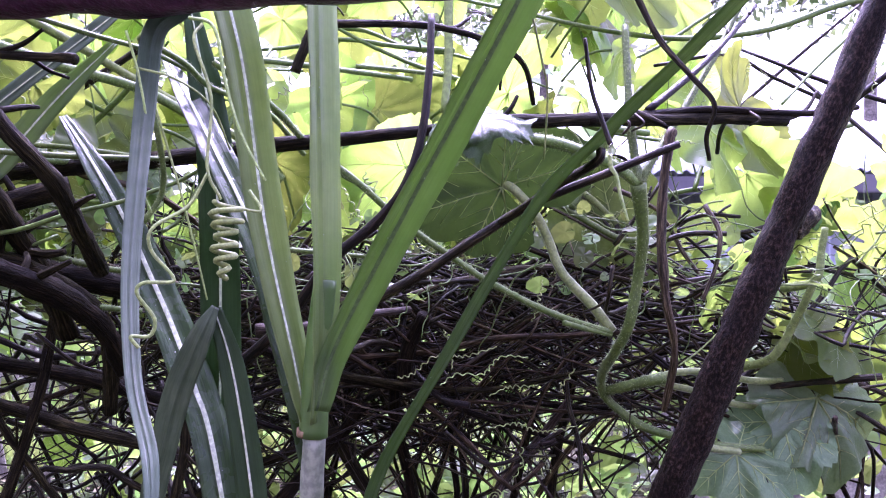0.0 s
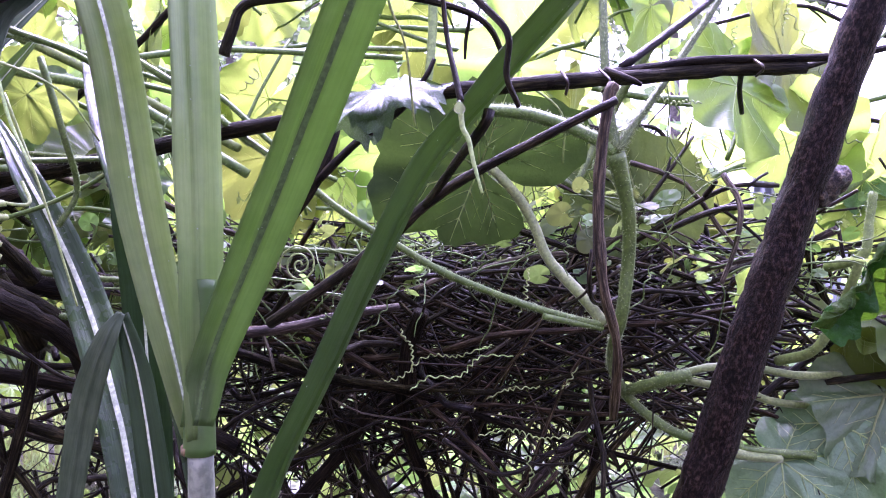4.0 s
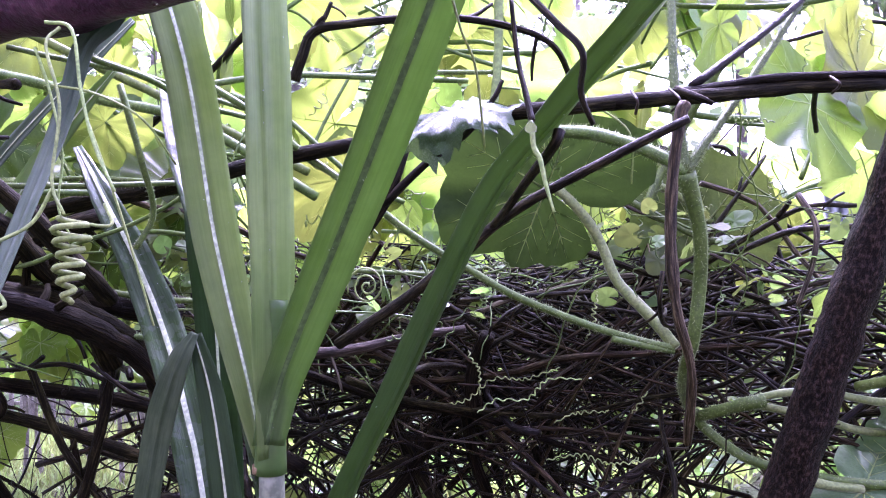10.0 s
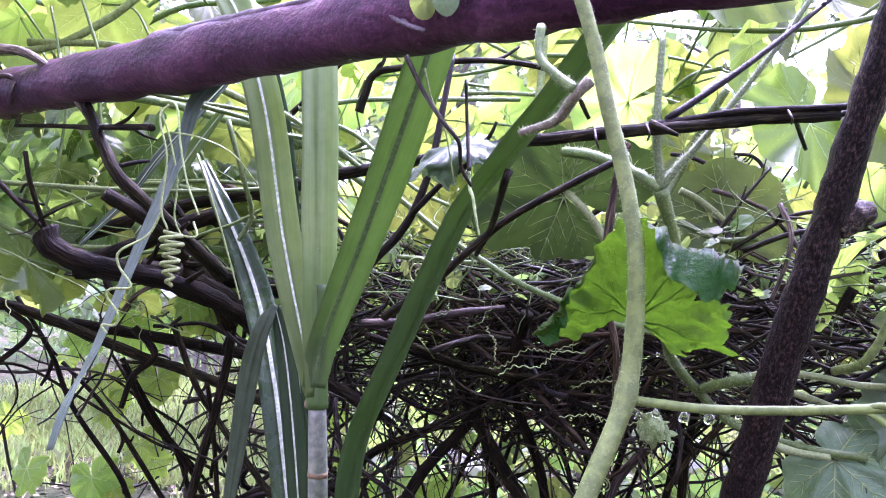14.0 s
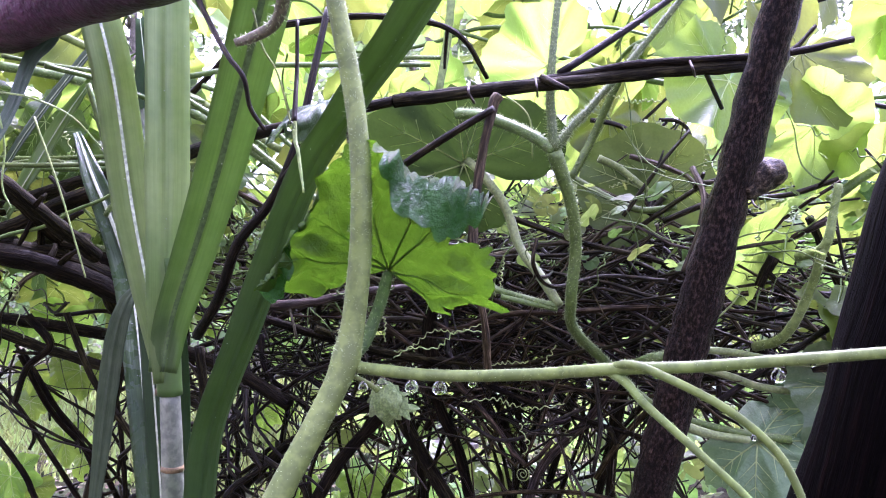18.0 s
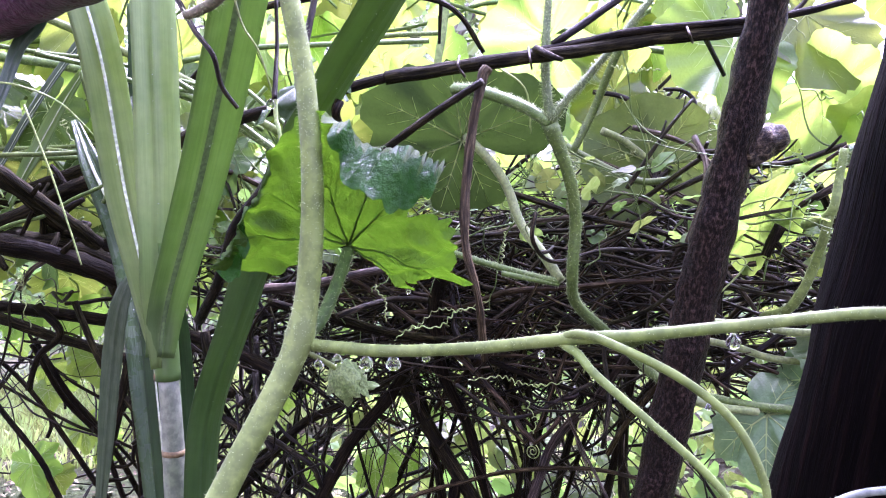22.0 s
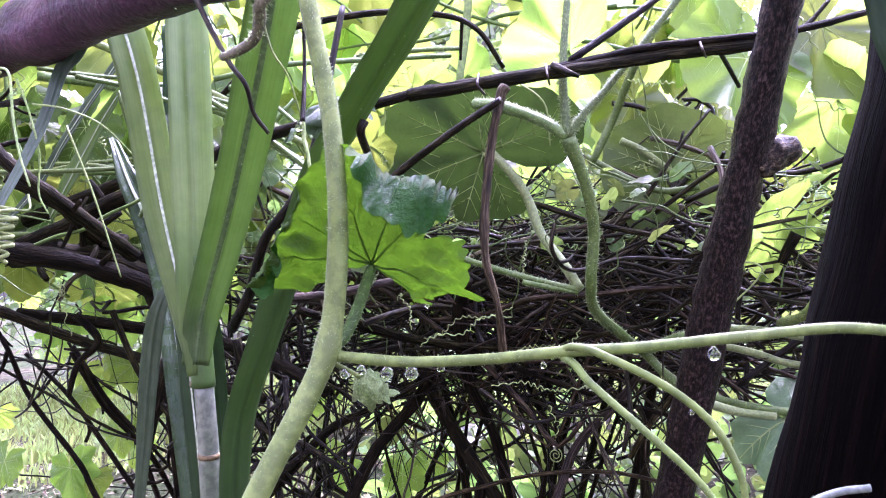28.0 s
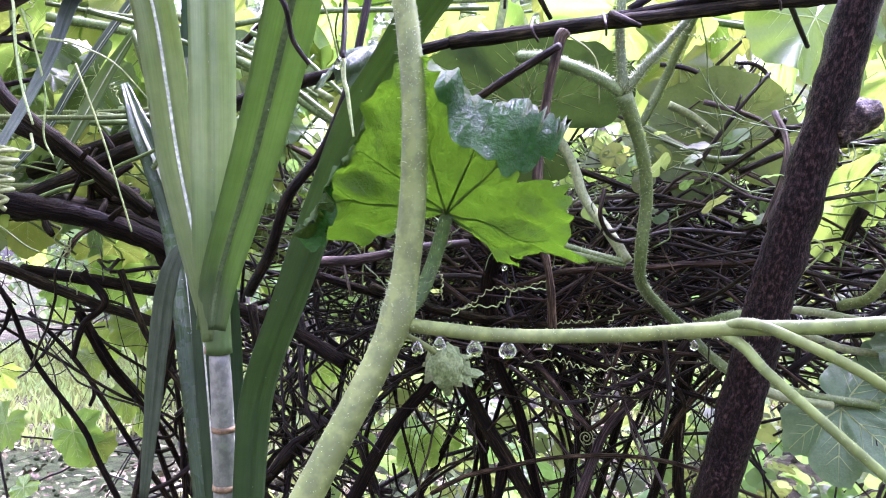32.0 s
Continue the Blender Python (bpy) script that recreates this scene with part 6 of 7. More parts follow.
tagged(tendril("curled_tendril", coil_points((0.283, 1.273, 1.704), (0.252, 1.259, 1.619), 9.6, 0.0036, 0.0018, loose=0.12), 0.0008), "thin curled yellow-green tendril", "tendril", "curled tendrils")
tagged(tendril("curled_tendril", coil_points((-0.587, 0.876, 1.596), (-0.56, 0.891, 1.546), 6.4, 0.0048, 0.0024, loose=0.12), 0.0008), "thin curled yellow-green tendril", "tendril", "curled tendrils")
tagged(tendril("curled_tendril", coil_points((-0.222, 0.902, 1.486), (-0.198, 0.916, 1.442), 6.4, 0.0036, 0.0018, loose=0.12), 0.0008), "thin curled yellow-green tendril", "tendril", "curled tendrils")

# ---- the leaf roof: vines, stalks and leaves over the trellis ----
roof = thing("gourd_vine_roof", (-0.4, 2.0, 1.6), "sunlit gourd leaves roofing the trellis", "vine")
rng = random.Random(21)
LEAVES = [LEAF_A, LEAF_B, LEAF_C, LEAF_D]
spots = []


def roof_leaf(x, y, z, size):
    yaw = rng.uniform(-1, 1)
    back = rng.uniform(0.15, 1.3)
    normal = Vector((rng.uniform(-0.45, 0.45) - 0.25 * back, back, 0.85))
    tip = Vector((math.sin(yaw * 2.6), -0.3 + rng.uniform(-0.7, 0.4), -0.35 - rng.uniform(0, 0.5)))
    base = Vector((x, y, z))
    put_leaf(roof, rng.choice(LEAVES), base, tip, normal, size)
    spots.append((base, size))


def heading(az, el, dist):
    """A place seen from the middle of the walk under an azimuth and an elevation."""
    a, e = radians(az), radians(el)
    return (0.25 + math.sin(a) * dist * math.cos(e), math.cos(a) * dist * math.cos(e), 1.35 + math.sin(e) * dist)


for k in range(250):
    az = -64 + 98 * ((k * 0.618034) % 1.0)
    el = 3.0 + 25 * rng.random() ** 0.85
    dist = rng.uniform(1.45, 3.0)
    if az > 2 and el > 5 and rng.random() < 0.88:
        continue
    x, y, z = heading(az, el, dist)
    roof_leaf(x, y, z, rng.uniform(0.085, 0.145))
# two in three of these carry the shade-coloured leaf
for k in range(150):
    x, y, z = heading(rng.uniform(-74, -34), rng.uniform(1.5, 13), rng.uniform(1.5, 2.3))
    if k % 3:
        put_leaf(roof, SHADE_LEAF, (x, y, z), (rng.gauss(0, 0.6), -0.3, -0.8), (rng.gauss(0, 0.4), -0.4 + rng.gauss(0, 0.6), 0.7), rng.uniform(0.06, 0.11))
    else:
        roof_leaf(x, y, z, rng.uniform(0.07, 0.12))
for k in range(90):
    x, y, z = heading(-66 + 74 * ((k * 0.618034) % 1.0), rng.uniform(4, 27), rng.uniform(2.3, 3.4))
    roof_leaf(x, y, z, rng.uniform(0.15, 0.21))
for k in range(26):
    roof_leaf(rng.uniform(0.25, 1.0), rng.uniform(1.25, 2.0), rng.uniform(1.2, 1.62), rng.uniform(0.07, 0.11))
for k in range(17):
    x, y, z = heading(rng.uniform(2, 34), rng.uniform(-7, 5), rng.uniform(1.5, 2.3))
    roof_leaf(x, y, z, rng.uniform(0.08, 0.13))

for k in range(120):
    x, y, z = heading(rng.uniform(-48, 8), rng.uniform(-2, 6), rng.uniform(2.0, 3.0))
    roof_leaf(x, y, z, rng.uniform(0.08, 0.13))
# the roof goes on unseen over and behind the camera, added to cut light
over = []
src = [v.co.copy() for v in LEAF_A.vertices][:505]
quads = [tuple(p.vertices) for p in LEAF_A.polygons if max(p.vertices) < 505]
for k in range(110):
    p = Vector((rng.uniform(-2.8, -0.15), rng.uniform(-2.6, 0.9), rng.uniform(2.0, 2.45)))
    m = aim(p, (rng.gauss(0, 1), rng.gauss(0, 1), -0.3), (rng.gauss(0, 0.3), rng.gauss(0, 0.3), 1), rng.uniform(0.12, 0.19))
    over.append(([m @ c for c in src], quads))
joined("leaf_mass", over, "leaf", roof, "unseen gourd leaves added overhead for shade")

stalks = []
for base, size in spots:
    foot = base + Vector((rng.uniform(-0.12, 0.12), rng.uniform(0.0, 0.2), -rng.uniform(0.05, 0.16)))
    mid = base.lerp(foot, 0.5) + Vector((rng.uniform(-0.03, 0.03), 0, 0.02))
    line = spline([base, mid, foot], 4)
    stalks.append(tube(line, [0.0024] * len(line), 6))
joined("leaf_stalks", stalks, "vine", roof, "hairy green leaf stalks")
runners = []
for k in range(34):
    x, y, z = heading(rng.uniform(-48, 28), rng.uniform(6, 24), rng.uniform(1.6, 2.8))
    p, way = Vector((x, y, z)), Vector((rng.uniform(-1, 1), rng.uniform(-0.3, 0.3), rng.uniform(-0.25, 0.25))).normalized()
    pts = [p]
    for _ in range(6):
        way = (way + Vector((rng.uniform(-0.3, 0.3), rng.uniform(-0.2, 0.2), rng.uniform(-0.3, 0.3)))).normalized()
        if pts[-1].z < 1.5:
            way.z = abs(way.z) + 0.1
        if pts[-1].y < 1.3:
            way.y = abs(way.y) + 0.2
        pts.append(pts[-1] + way * 0.14)
    line = spline(pts, 4)
    runners.append(tube(line, radius_list(len(line), rng.uniform(0.004, 0.008), 0.003), 7))
for k in range(34):
    x, y, z = heading(rng.uniform(-70, -34), rng.uniform(1.5, 11), rng.uniform(1.15, 1.7))
    way = Vector((rng.choice((-1, 1)), rng.gauss(0.2, 0.3), rng.gauss(0, 0.3))).normalized()
    if k % 3 == 0:
        way = Vector((rng.gauss(0, 0.3), rng.gauss(0.1, 0.2), 1)).normalized()
    pts = [Vector((x, y, z))]
    for _ in range(7):
        way = (way + Vector((rng.gauss(0, 0.18), rng.gauss(0, 0.12), rng.gauss(0, 0.16)))).normalized()
        pts.append(pts[-1] + way * rng.uniform(0.03, 0.07))
    line = spline(pts, 4)
    r = rng.choice((0.0014, 0.002, 0.003, 0.0038))
    runners.append(tube(line, radius_list(len(line), r, r * 0.7), 6))
joined("runners", runners, "vine", roof, "pale green runners")
curls = []
for k in range(60):
    x, y, z = heading(rng.uniform(-58, 26), rng.uniform(0, 20), rng.uniform(1.2, 2.0))
    a = Vector((x, y, z))
    b = a + Vector((rng.uniform(-0.06, 0.06), rng.uniform(-0.03, 0.03), rng.uniform(-0.12, 0.05)))
    pts = coil_points(a, b, rng.uniform(2, 6), rng.uniform(0.003, 0.009), 0.002, 8)
    curls.append(tube(pts, [0.0009] * len(pts), 4))
joined("curled_tendrils", curls, "tendril", roof, "tiny curled tendrils")
sticks = []
for k in range(9):
    x, y, z = heading(rng.uniform(-60, 30), rng.uniform(2, 20), rng.uniform(1.5, 2.8))
    way = Vector((rng.uniform(-1, 1), rng.uniform(-0.5, 0.5), rng.uniform(-0.5, 0.7))).normalized()
    p = Vector((x, y, z))
    pts = [p - way * 0.3, p + Vector((rng.uniform(-0.03, 0.03), 0, rng.uniform(-0.03, 0.03))), p + way * 0.3]
    line = spline(pts, 5)
    radii = radius_list(len(line), 0.007, 0.004)
    sticks.append((*tube(line, radii, 6, 0.2, k), tube_uv(line, radii, 6, k)))
joined("bare_sticks", sticks, "twig_mass", roof, "dark sticks under the leaves")

# ---- the brush: a thick mat of dead vines, thinning below ----
brush = thing("brush_pile", (0.0, 1.5, 0.0), "dense mat of dead black vine stems", "brush")
rng = random.Random(5)


def brush_twig(low):
    if low:
        x, y, z = rng.uniform(-0.5, 0.55), rng.uniform(1.3, 1.9), rng.uniform(0.65, 1.22)
        x -= (y - 1.3) * 0.3
        way = Vector((rng.gauss(0, 0.7), rng.gauss(0, 0.3), rng.choice((-1, 1)) * rng.uniform(0.15, 1.0))).normalized()
        length, bend, steps = rng.uniform(0.25, 0.65), rng.choice((0.14, 0.22, 0.32)), 9
    else:
        x, y, z = rng.uniform(-0.62, 0.75), rng.uniform(1.26, 1.85), 1.4 - 0.24 * rng.random() ** 1.3
        if x > 0.2 and rng.random() < 0.65:
            x -= 0.6
        x -= (y - 1.35) * 0.35
        steep = 0.22 if rng.random() < 0.55 else 0.8
        way = Vector((rng.choice((-1, 1)), rng.gauss(0, 0.3), rng.gauss(0, steep))).normalized()
        length, bend, steps = rng.uniform(0.35, 1.0), rng.choice((0.1, 0.16, 0.24, 0.36)), 10
    pts = [Vector((x, y, z)) - way * length / 2]
    turn = Vector((rng.gauss(0, 0.03), rng.gauss(0, 0.03), rng.gauss(0, 0.06)))
    for _ in range(steps):
        way = (way + turn + Vector((rng.gauss(0, bend), rng.gauss(0, bend * 0.7), rng.gauss(0, bend))) * 0.7).normalized()
        if pts[-1].y < 1.24:
            way.y = abs(way.y) + 0.15
        pts.append(pts[-1] + way * length / steps)
        if not low and pts[-1].z > 1.4:
            way.z = -abs(way.z)
        if not low and pts[-1].z < 1.1:
            way.z = abs(way.z)
    r = rng.choice((0.0011, 0.0014, 0.0018, 0.0022, 0.0028, 0.0038, 0.0055)) * (0.75 if low else 1.0)
    line = spline(pts, 2)
    radii = radius_list(len(line), r, r * 0.7)
    seed = rng.random() * 50
    v, f = tube(line, radii, 5, 0.25, seed)
    return y, (v, f, tube_uv(line, radii, 5, seed))


made = sorted((brush_twig(k % 9 > 6) for k in range(690)), key=lambda b: b[0])
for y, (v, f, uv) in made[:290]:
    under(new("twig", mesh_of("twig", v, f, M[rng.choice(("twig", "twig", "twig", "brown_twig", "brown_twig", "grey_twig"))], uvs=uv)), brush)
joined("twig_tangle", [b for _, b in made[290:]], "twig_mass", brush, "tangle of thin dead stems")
rng2 = random.Random(44)
for k in range(15):
    x, y = rng2.uniform(-0.7, 0.35), rng2.uniform(1.42, 1.8)
    x -= (y - 1.2) * 0.35
    lean = rng2.uniform(-0.35, 0.5)
    z = rng2.uniform(1.1, 1.28)
    pts = [(x, y, -0.03), (x + lean * 0.4 + rng2.gauss(0, 0.04), y + rng2.gauss(0, 0.04), z * 0.45), (x + lean * 0.7 + rng2.gauss(0, 0.05), y, z * 0.75), (x + lean + rng2.gauss(0, 0.05), y, z)]
    r = rng2.uniform(0.004, 0.011)
    stem("old_stem", pts, r * 1.25, r * 0.7, "bark", brush, sides=9, lumps=0.25, freq=25.0)
thick = []
for k in range(160):
    x, y, z = rng.uniform(-0.8, -0.5), rng.uniform(1.18, 1.5), rng.uniform(0.85, 1.36)
    way = Vector((rng.gauss(0, 0.7), rng.gauss(0, 0.3), rng.gauss(0, 0.8))).normalized()
    pts = [Vector((x, y, z))]
    for _ in range(8):
        way = (way + Vector((rng.gauss(0, 0.3), rng.gauss(0, 0.2), rng.gauss(0, 0.3)))).normalized()
        pts.append(pts[-1] + way * 0.03)
    line = spline(pts, 2)
    r = rng.choice((0.001, 0.0014, 0.002, 0.0035, 0.006))
    radii = radius_list(len(line), r, r * 0.7)
    thick.append((*tube(line, radii, 5, 0.25, k * 2.1), tube_uv(line, radii, 5, k * 2.1)))
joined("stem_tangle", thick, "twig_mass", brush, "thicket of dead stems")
old = []
for k in range(30):
    x, y, z = rng.uniform(-1.8, -0.7), rng.uniform(1.25, 2.1), rng.uniform(0.55, 1.45)
    way = Vector((rng.gauss(0, 0.8), rng.gauss(0, 0.3), rng.gauss(0, 0.7))).normalized()
    pts = [Vector((x, y, z))]
    for _ in range(7):
        way = (way + Vector((rng.gauss(0, 0.17), rng.gauss(0, 0.12), rng.gauss(0, 0.17)))).normalized()
        pts.append(pts[-1] + way * rng.uniform(0.05, 0.12))
    line = spline(pts, 3)
    r = rng.choice((0.0012, 0.0016, 0.0024, 0.004, 0.007))
    radii = radius_list(len(line), r, r * 0.6)
    old.append((*tube(line, radii, 6, 0.25, k * 1.7), tube_uv(line, radii, 6, k * 1.7)))
for k in range(48):
    x, y, z = rng.uniform(-1.5, -0.55), rng.uniform(0.95, 1.6), rng.uniform(1.05, 1.42)
    way = Vector((rng.choice((-1, 1)), rng.gauss(0, 0.3), rng.gauss(0, 0.7))).normalized()
    pts = [Vector((x, y, z))]
    for _ in range(8):
        way = (way + Vector((rng.gauss(0, 0.2), rng.gauss(0, 0.15), rng.gauss(0, 0.22)))).normalized()
        pts.append(pts[-1] + way * rng.uniform(0.02, 0.06))
    line = spline(pts, 3)
    r = rng.choice((0.001, 0.0014, 0.002, 0.003))
    radii = radius_list(len(line), r, r * 0.6)
    old.append((*tube(line, radii, 5, 0.25, k * 1.3), tube_uv(line, radii, 5, k * 1.3)))
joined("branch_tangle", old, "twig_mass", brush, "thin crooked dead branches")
shoots = []
for k in range(250):
    x, y, z = rng.uniform(-0.75, 0.9), rng.uniform(1.1, 1.9), rng.uniform(1.36, 1.5)
    x -= (y - 1.2) * 0.35
    way = Vector((rng.choice((-1, 1)), rng.gauss(0, 0.4), rng.gauss(0, 0.4))).normalized()
    turn = Vector((rng.gauss(0, 0.16), rng.gauss(0, 0.1), rng.gauss(0, 0.2)))
    pts = [Vector((x, y, z))]
    for _ in range(9):
        way = (way + turn + Vector((rng.gauss(0, 0.22), rng.gauss(0, 0.2), rng.gauss(0, 0.22)))).normalized()
        pts.append(pts[-1] + way * rng.uniform(0.012, 0.03))
    line = spline(pts, 3)
    shoots.append(tube(line, radius_list(len(line), rng.uniform(0.0008, 0.0021), 0.0007), 5))
for k in range(170):
    x, y, z = rng.uniform(-0.75, 0.8), rng.uniform(1.05, 1.7), rng.uniform(1.33, 1.52)
    a = Vector((x - (y - 1.2) * 0.35, y, z))
    b = a + Vector((rng.uniform(-0.05, 0.05), rng.uniform(-0.02, 0.02), rng.uniform(-0.06, 0.03)))
    pts = coil_points(a, b, rng.uniform(1.5, 4.5), rng.uniform(0.003, 0.01), 0.002, 9, loose=0.2)
    shoots.append(tube(pts, [0.0009] * len(pts), 4))
joined("shoot_tangle", shoots, "vine", brush, "pale green shoots on the dead stems")
small = []
for k in range(2300):
    x, y, z = rng.uniform(-1.0, 1.9), rng.uniform(2.0, 4.2), rng.uniform(0.1, 1.45)
    x -= (y - 1.2) * 0.35
    m = aim(Vector((x, y, z)), (rng.gauss(0, 1), rng.gauss(0, 0.5), rng.gauss(-0.3, 0.6)), (rng.gauss(0, 0.4), rng.gauss(0.3, 0.5), 0.7), rng.uniform(0.03, 0.07))
    small.append(m)
bean = heart(3, "bean")
src = [v.co.copy() for v in bean.vertices]
quads = [tuple(p.vertices) for p in bean.polygons]
joined("creeper_leaves", [([m @ c for c in src], quads) for m in small], "bean_far", brush, "small creeper leaves behind the stems")

# ---- bean creeper with round leaves at the open side ----
fuzz = []
for k in range(420):
    x, y, z = rng.uniform(-0.85, 0.6), rng.uniform(1.12, 1.9), rng.uniform(1.36, 1.5)
    fuzz.append(aim(Vector((x - (y - 1.2) * 0.35, y, z)), (rng.gauss(0, 1), rng.gauss(-0.2, 0.5), rng.gauss(0, 0.7)), (rng.gauss(0, 0.6), rng.gauss(-0.2, 0.6), 0.7), rng.uniform(0.008, 0.026)))
joined("young_leaves", [([m @ c for c in src], quads) for m in fuzz], "bean_far", brush, "tiny young leaves on the shoots")
IVY = [palmate(31 + k, "bean", lobes=(0, 62, -62, 118, -118), deep=0.24 + 0.05 * k, teeth=9, tooth=0.05, droop=0.2, ruffle=0.1, sinus=30, crumple=0.05) for k in range(3)]
creeper = thing("bean_creeper", (-1.3, 1.9, 0.0), "bean creeper with round bright leaves", "creeper")
for k in range(18):
    az, el, dist = rng.uniform(-66, -28), rng.uniform(-19, 0), rng.uniform(2.0, 3.4)
    x, y, z = heading(az, el, dist)
    put_leaf(creeper, rng.choice(IVY), (x, y, max(z, 0.15)), (rng.gauss(0, 0.5), rng.gauss(-0.3, 0.3), -0.8), (rng.gauss(0.2, 0.4), -0.8 + rng.gauss(0, 0.5), 0.5), rng.uniform(0.05, 0.085))
for x, y, z, r in ((-1.46, 1.50, 1.14, 0.06), (-1.53, 1.58, 1.09, 0.065), (-1.31, 1.47, 1.17, 0.05), (-1.31, 1.48, 0.99, 0.065), (-1.35, 1.57, 0.93, 0.055), (-1.33, 1.35, 0.93, 0.075), (-1.29, 1.38, 0.90, 0.06), (-1.08, 1.94, 1.00, 0.055), (-1.10, 2.04, 1.01, 0.05), (-0.87, 1.82, 0.84, 0.06), (-1.89, 1.73, 1.17, 0.05), (-1.83, 1.49, 1.02, 0.06), (-1.42, 1.47, 1.08, 0.06), (-1.23, 1.46, 1.16, 0.065), (-1.43, 1.25, 0.96, 0.07), (-1.08, 1.41, 1.34, 0.06), (-0.63, 1.72, 0.88, 0.06), (-0.68, 1.92, 0.86, 0.06)):
    put_leaf(creeper, rng.choice(IVY), (x, y, z), (rng.gauss(0, 0.4), -0.2, -0.8), (rng.gauss(0.25, 0.2), -0.75, 0.5), r * 1.1)
lines = []
for k in range(14):
    x, y, z = heading(rng.uniform(-66, -28), rng.uniform(-18, 0), rng.uniform(1.9, 3.2))
    way = Vector((rng.gauss(0, 0.5), rng.gauss(0, 0.3), rng.choice((-1, 1)) * rng.uniform(0.3, 1))).normalized()
    pts = [Vector((x, y, max(z, 0.2)))]
    for _ in range(5):
        way = (way + Vector((rng.gauss(0, 0.35), rng.gauss(0, 0.2), rng.gauss(0, 0.3)))).normalized()
        pts.append(pts[-1] + way * 0.12)
    line = spline(pts, 3)
    radii = radius_list(len(line), rng.uniform(0.002, 0.006), 0.0015)
    lines.append((*tube(line, radii, 5), tube_uv(line, radii, 5, k)))
joined("stem_tangle", lines, "twig_mass", creeper, "thin dead stems")

# ---- ground, grass and what stands behind ----
rng = random.Random(9)
verts, faces, n = [], [], 90
for j in range(n + 1):
    for i in range(n + 1):
        u, v = 2 * i / n - 1, 2 * j / n - 1
        x, y = 160 * u * abs(u) ** 1.6 - 1.0, 160 * v * abs(v) ** 1.6 + 5.0
        r = math.hypot(x, y)
        z = 0.05 * noise.noise(Vector((x * 1.3, y * 1.3, 0))) + 0.025 * noise.noise(Vector((x * 5, y * 5, 3))) if r < 14 else 0.0
        verts.append((x, y, z - 0.03))
for j in range(n):
    for i in range(n):
        a = j * (n + 1) + i
        faces.append((a, a + 1, a + n + 2, a + n + 1))
ground = tagged(new("ground", mesh_of("ground", verts, faces, M["ground"])), "muddy garden soil with weeds", "ground", kind="structure")
chunks = []
for k in range(9500):
    x, y = rng.uniform(-11, 3.0), 1.7 + 12.5 * rng.random() ** 1.5
    if noise.noise(Vector((x * 0.5, y * 0.5, 2))) < (0.16 if math.hypot(x, y) < 7.8 else -0.3):
        continue
    for _ in range(5):
        a, h = rng.uniform(0, 6.28), rng.uniform(0.05, 0.2)
        w = rng.uniform(0.006, 0.014)
        p = Vector((x + rng.gauss(0, 0.07), y + rng.gauss(0, 0.07), -0.04))
        s, lean = Vector((math.cos(a), math.sin(a), 0)) * w, Vector((rng.gauss(0, 0.05), rng.gauss(0, 0.05), 0))
        top = p + Vector((0, 0, h)) + lean
        mid = p + Vector((0, 0, h * 0.6)) + lean * 0.3
        chunks.append(([p - s, p + s, mid + s, mid - s, top], [(0, 1, 2, 3), (3, 2, 4)]))
for k in range(7500):
    az, d = radians(rng.uniform(-68, -22)), 5.4 + 8.5 * rng.random() ** 1.3
    x, y = 0.4 + math.sin(az) * d, math.cos(az) * d
    if noise.noise(Vector((x * 0.7, y * 0.7, 6))) < (0.2 if d < 7.8 else -0.4):
        continue
    for _ in range(4):
        a, h = rng.uniform(0, 6.28), rng.uniform(0.05, 0.17)
        p = Vector((x + rng.gauss(0, 0.06), y + rng.gauss(0, 0.06), -0.04))
        side, lean = Vector((math.cos(a), math.sin(a), 0)) * rng.uniform(0.007, 0.016), Vector((rng.gauss(0, 0.05), rng.gauss(0, 0.05), 0))
        chunks.append(([p - side, p + side, p + side + lean * 0.4 + Vector((0, 0, h * 0.6)), p - side + lean * 0.4 + Vector((0, 0, h * 0.6)), p + lean + Vector((0, 0, h))], [(0, 1, 2, 3), (3, 2, 4)]))
joined("grass", chunks, "grass", None, "light green weeds and grass")["category"] = "grass"
clods = []
for k in range(1800):
    x, y = rng.uniform(-6, 1.5), rng.uniform(2.4, 7.5)
    r = rng.uniform(0.008, 0.05) * rng.uniform(0.4, 1)
    v = [Vector((x, y, -0.01)) + Vector(q) * r * rng.uniform(0.7, 1.2) for q in ((1, 0, 0), (-1, 0, 0), (0, 1, 0), (0, -1, 0), (0, 0, 0.8), (0, 0, -1))]
    clods.append((v, [(0, 2, 4), (2, 1, 4), (1, 3, 4), (3, 0, 4), (2, 0, 5), (1, 2, 5), (3, 1, 5), (0, 3, 5)]))
litter = []
for k in range(5200):
    az, d = radians(rng.uniform(-70, -10)), rng.uniform(2.6, 7.5)
    p = Vector((0.4 + math.sin(az) * d, math.cos(az) * d, rng.uniform(0.0, 0.03)))
    u = Vector((rng.gauss(0, 1), rng.gauss(0, 1), rng.gauss(0, 0.25))).normalized()
    w = u.cross(Vector((rng.gauss(0, 0.4), rng.gauss(0, 0.4), 1))).normalized()
    a, b = rng.uniform(0.012, 0.05), rng.uniform(0.003, 0.02)
    litter.append(([p - u * a, p + w * b + Vector((0, 0, b * 0.5)), p + u * a, p - w * b], [(0, 1, 2), (0, 2, 3)]))
M["litter"] = stem_material("dry_litter", [(0.35, (0.07, 0.058, 0.033)), (0.65, (0.3, 0.26, 0.165))], 0.9, 20, 0.3, 0.002, per="Island", vary=0.7, spec=0.1)
joined("leaf_litter", litter, "litter", None, "dry twigs and leaves on the soil")["category"] = "litter"
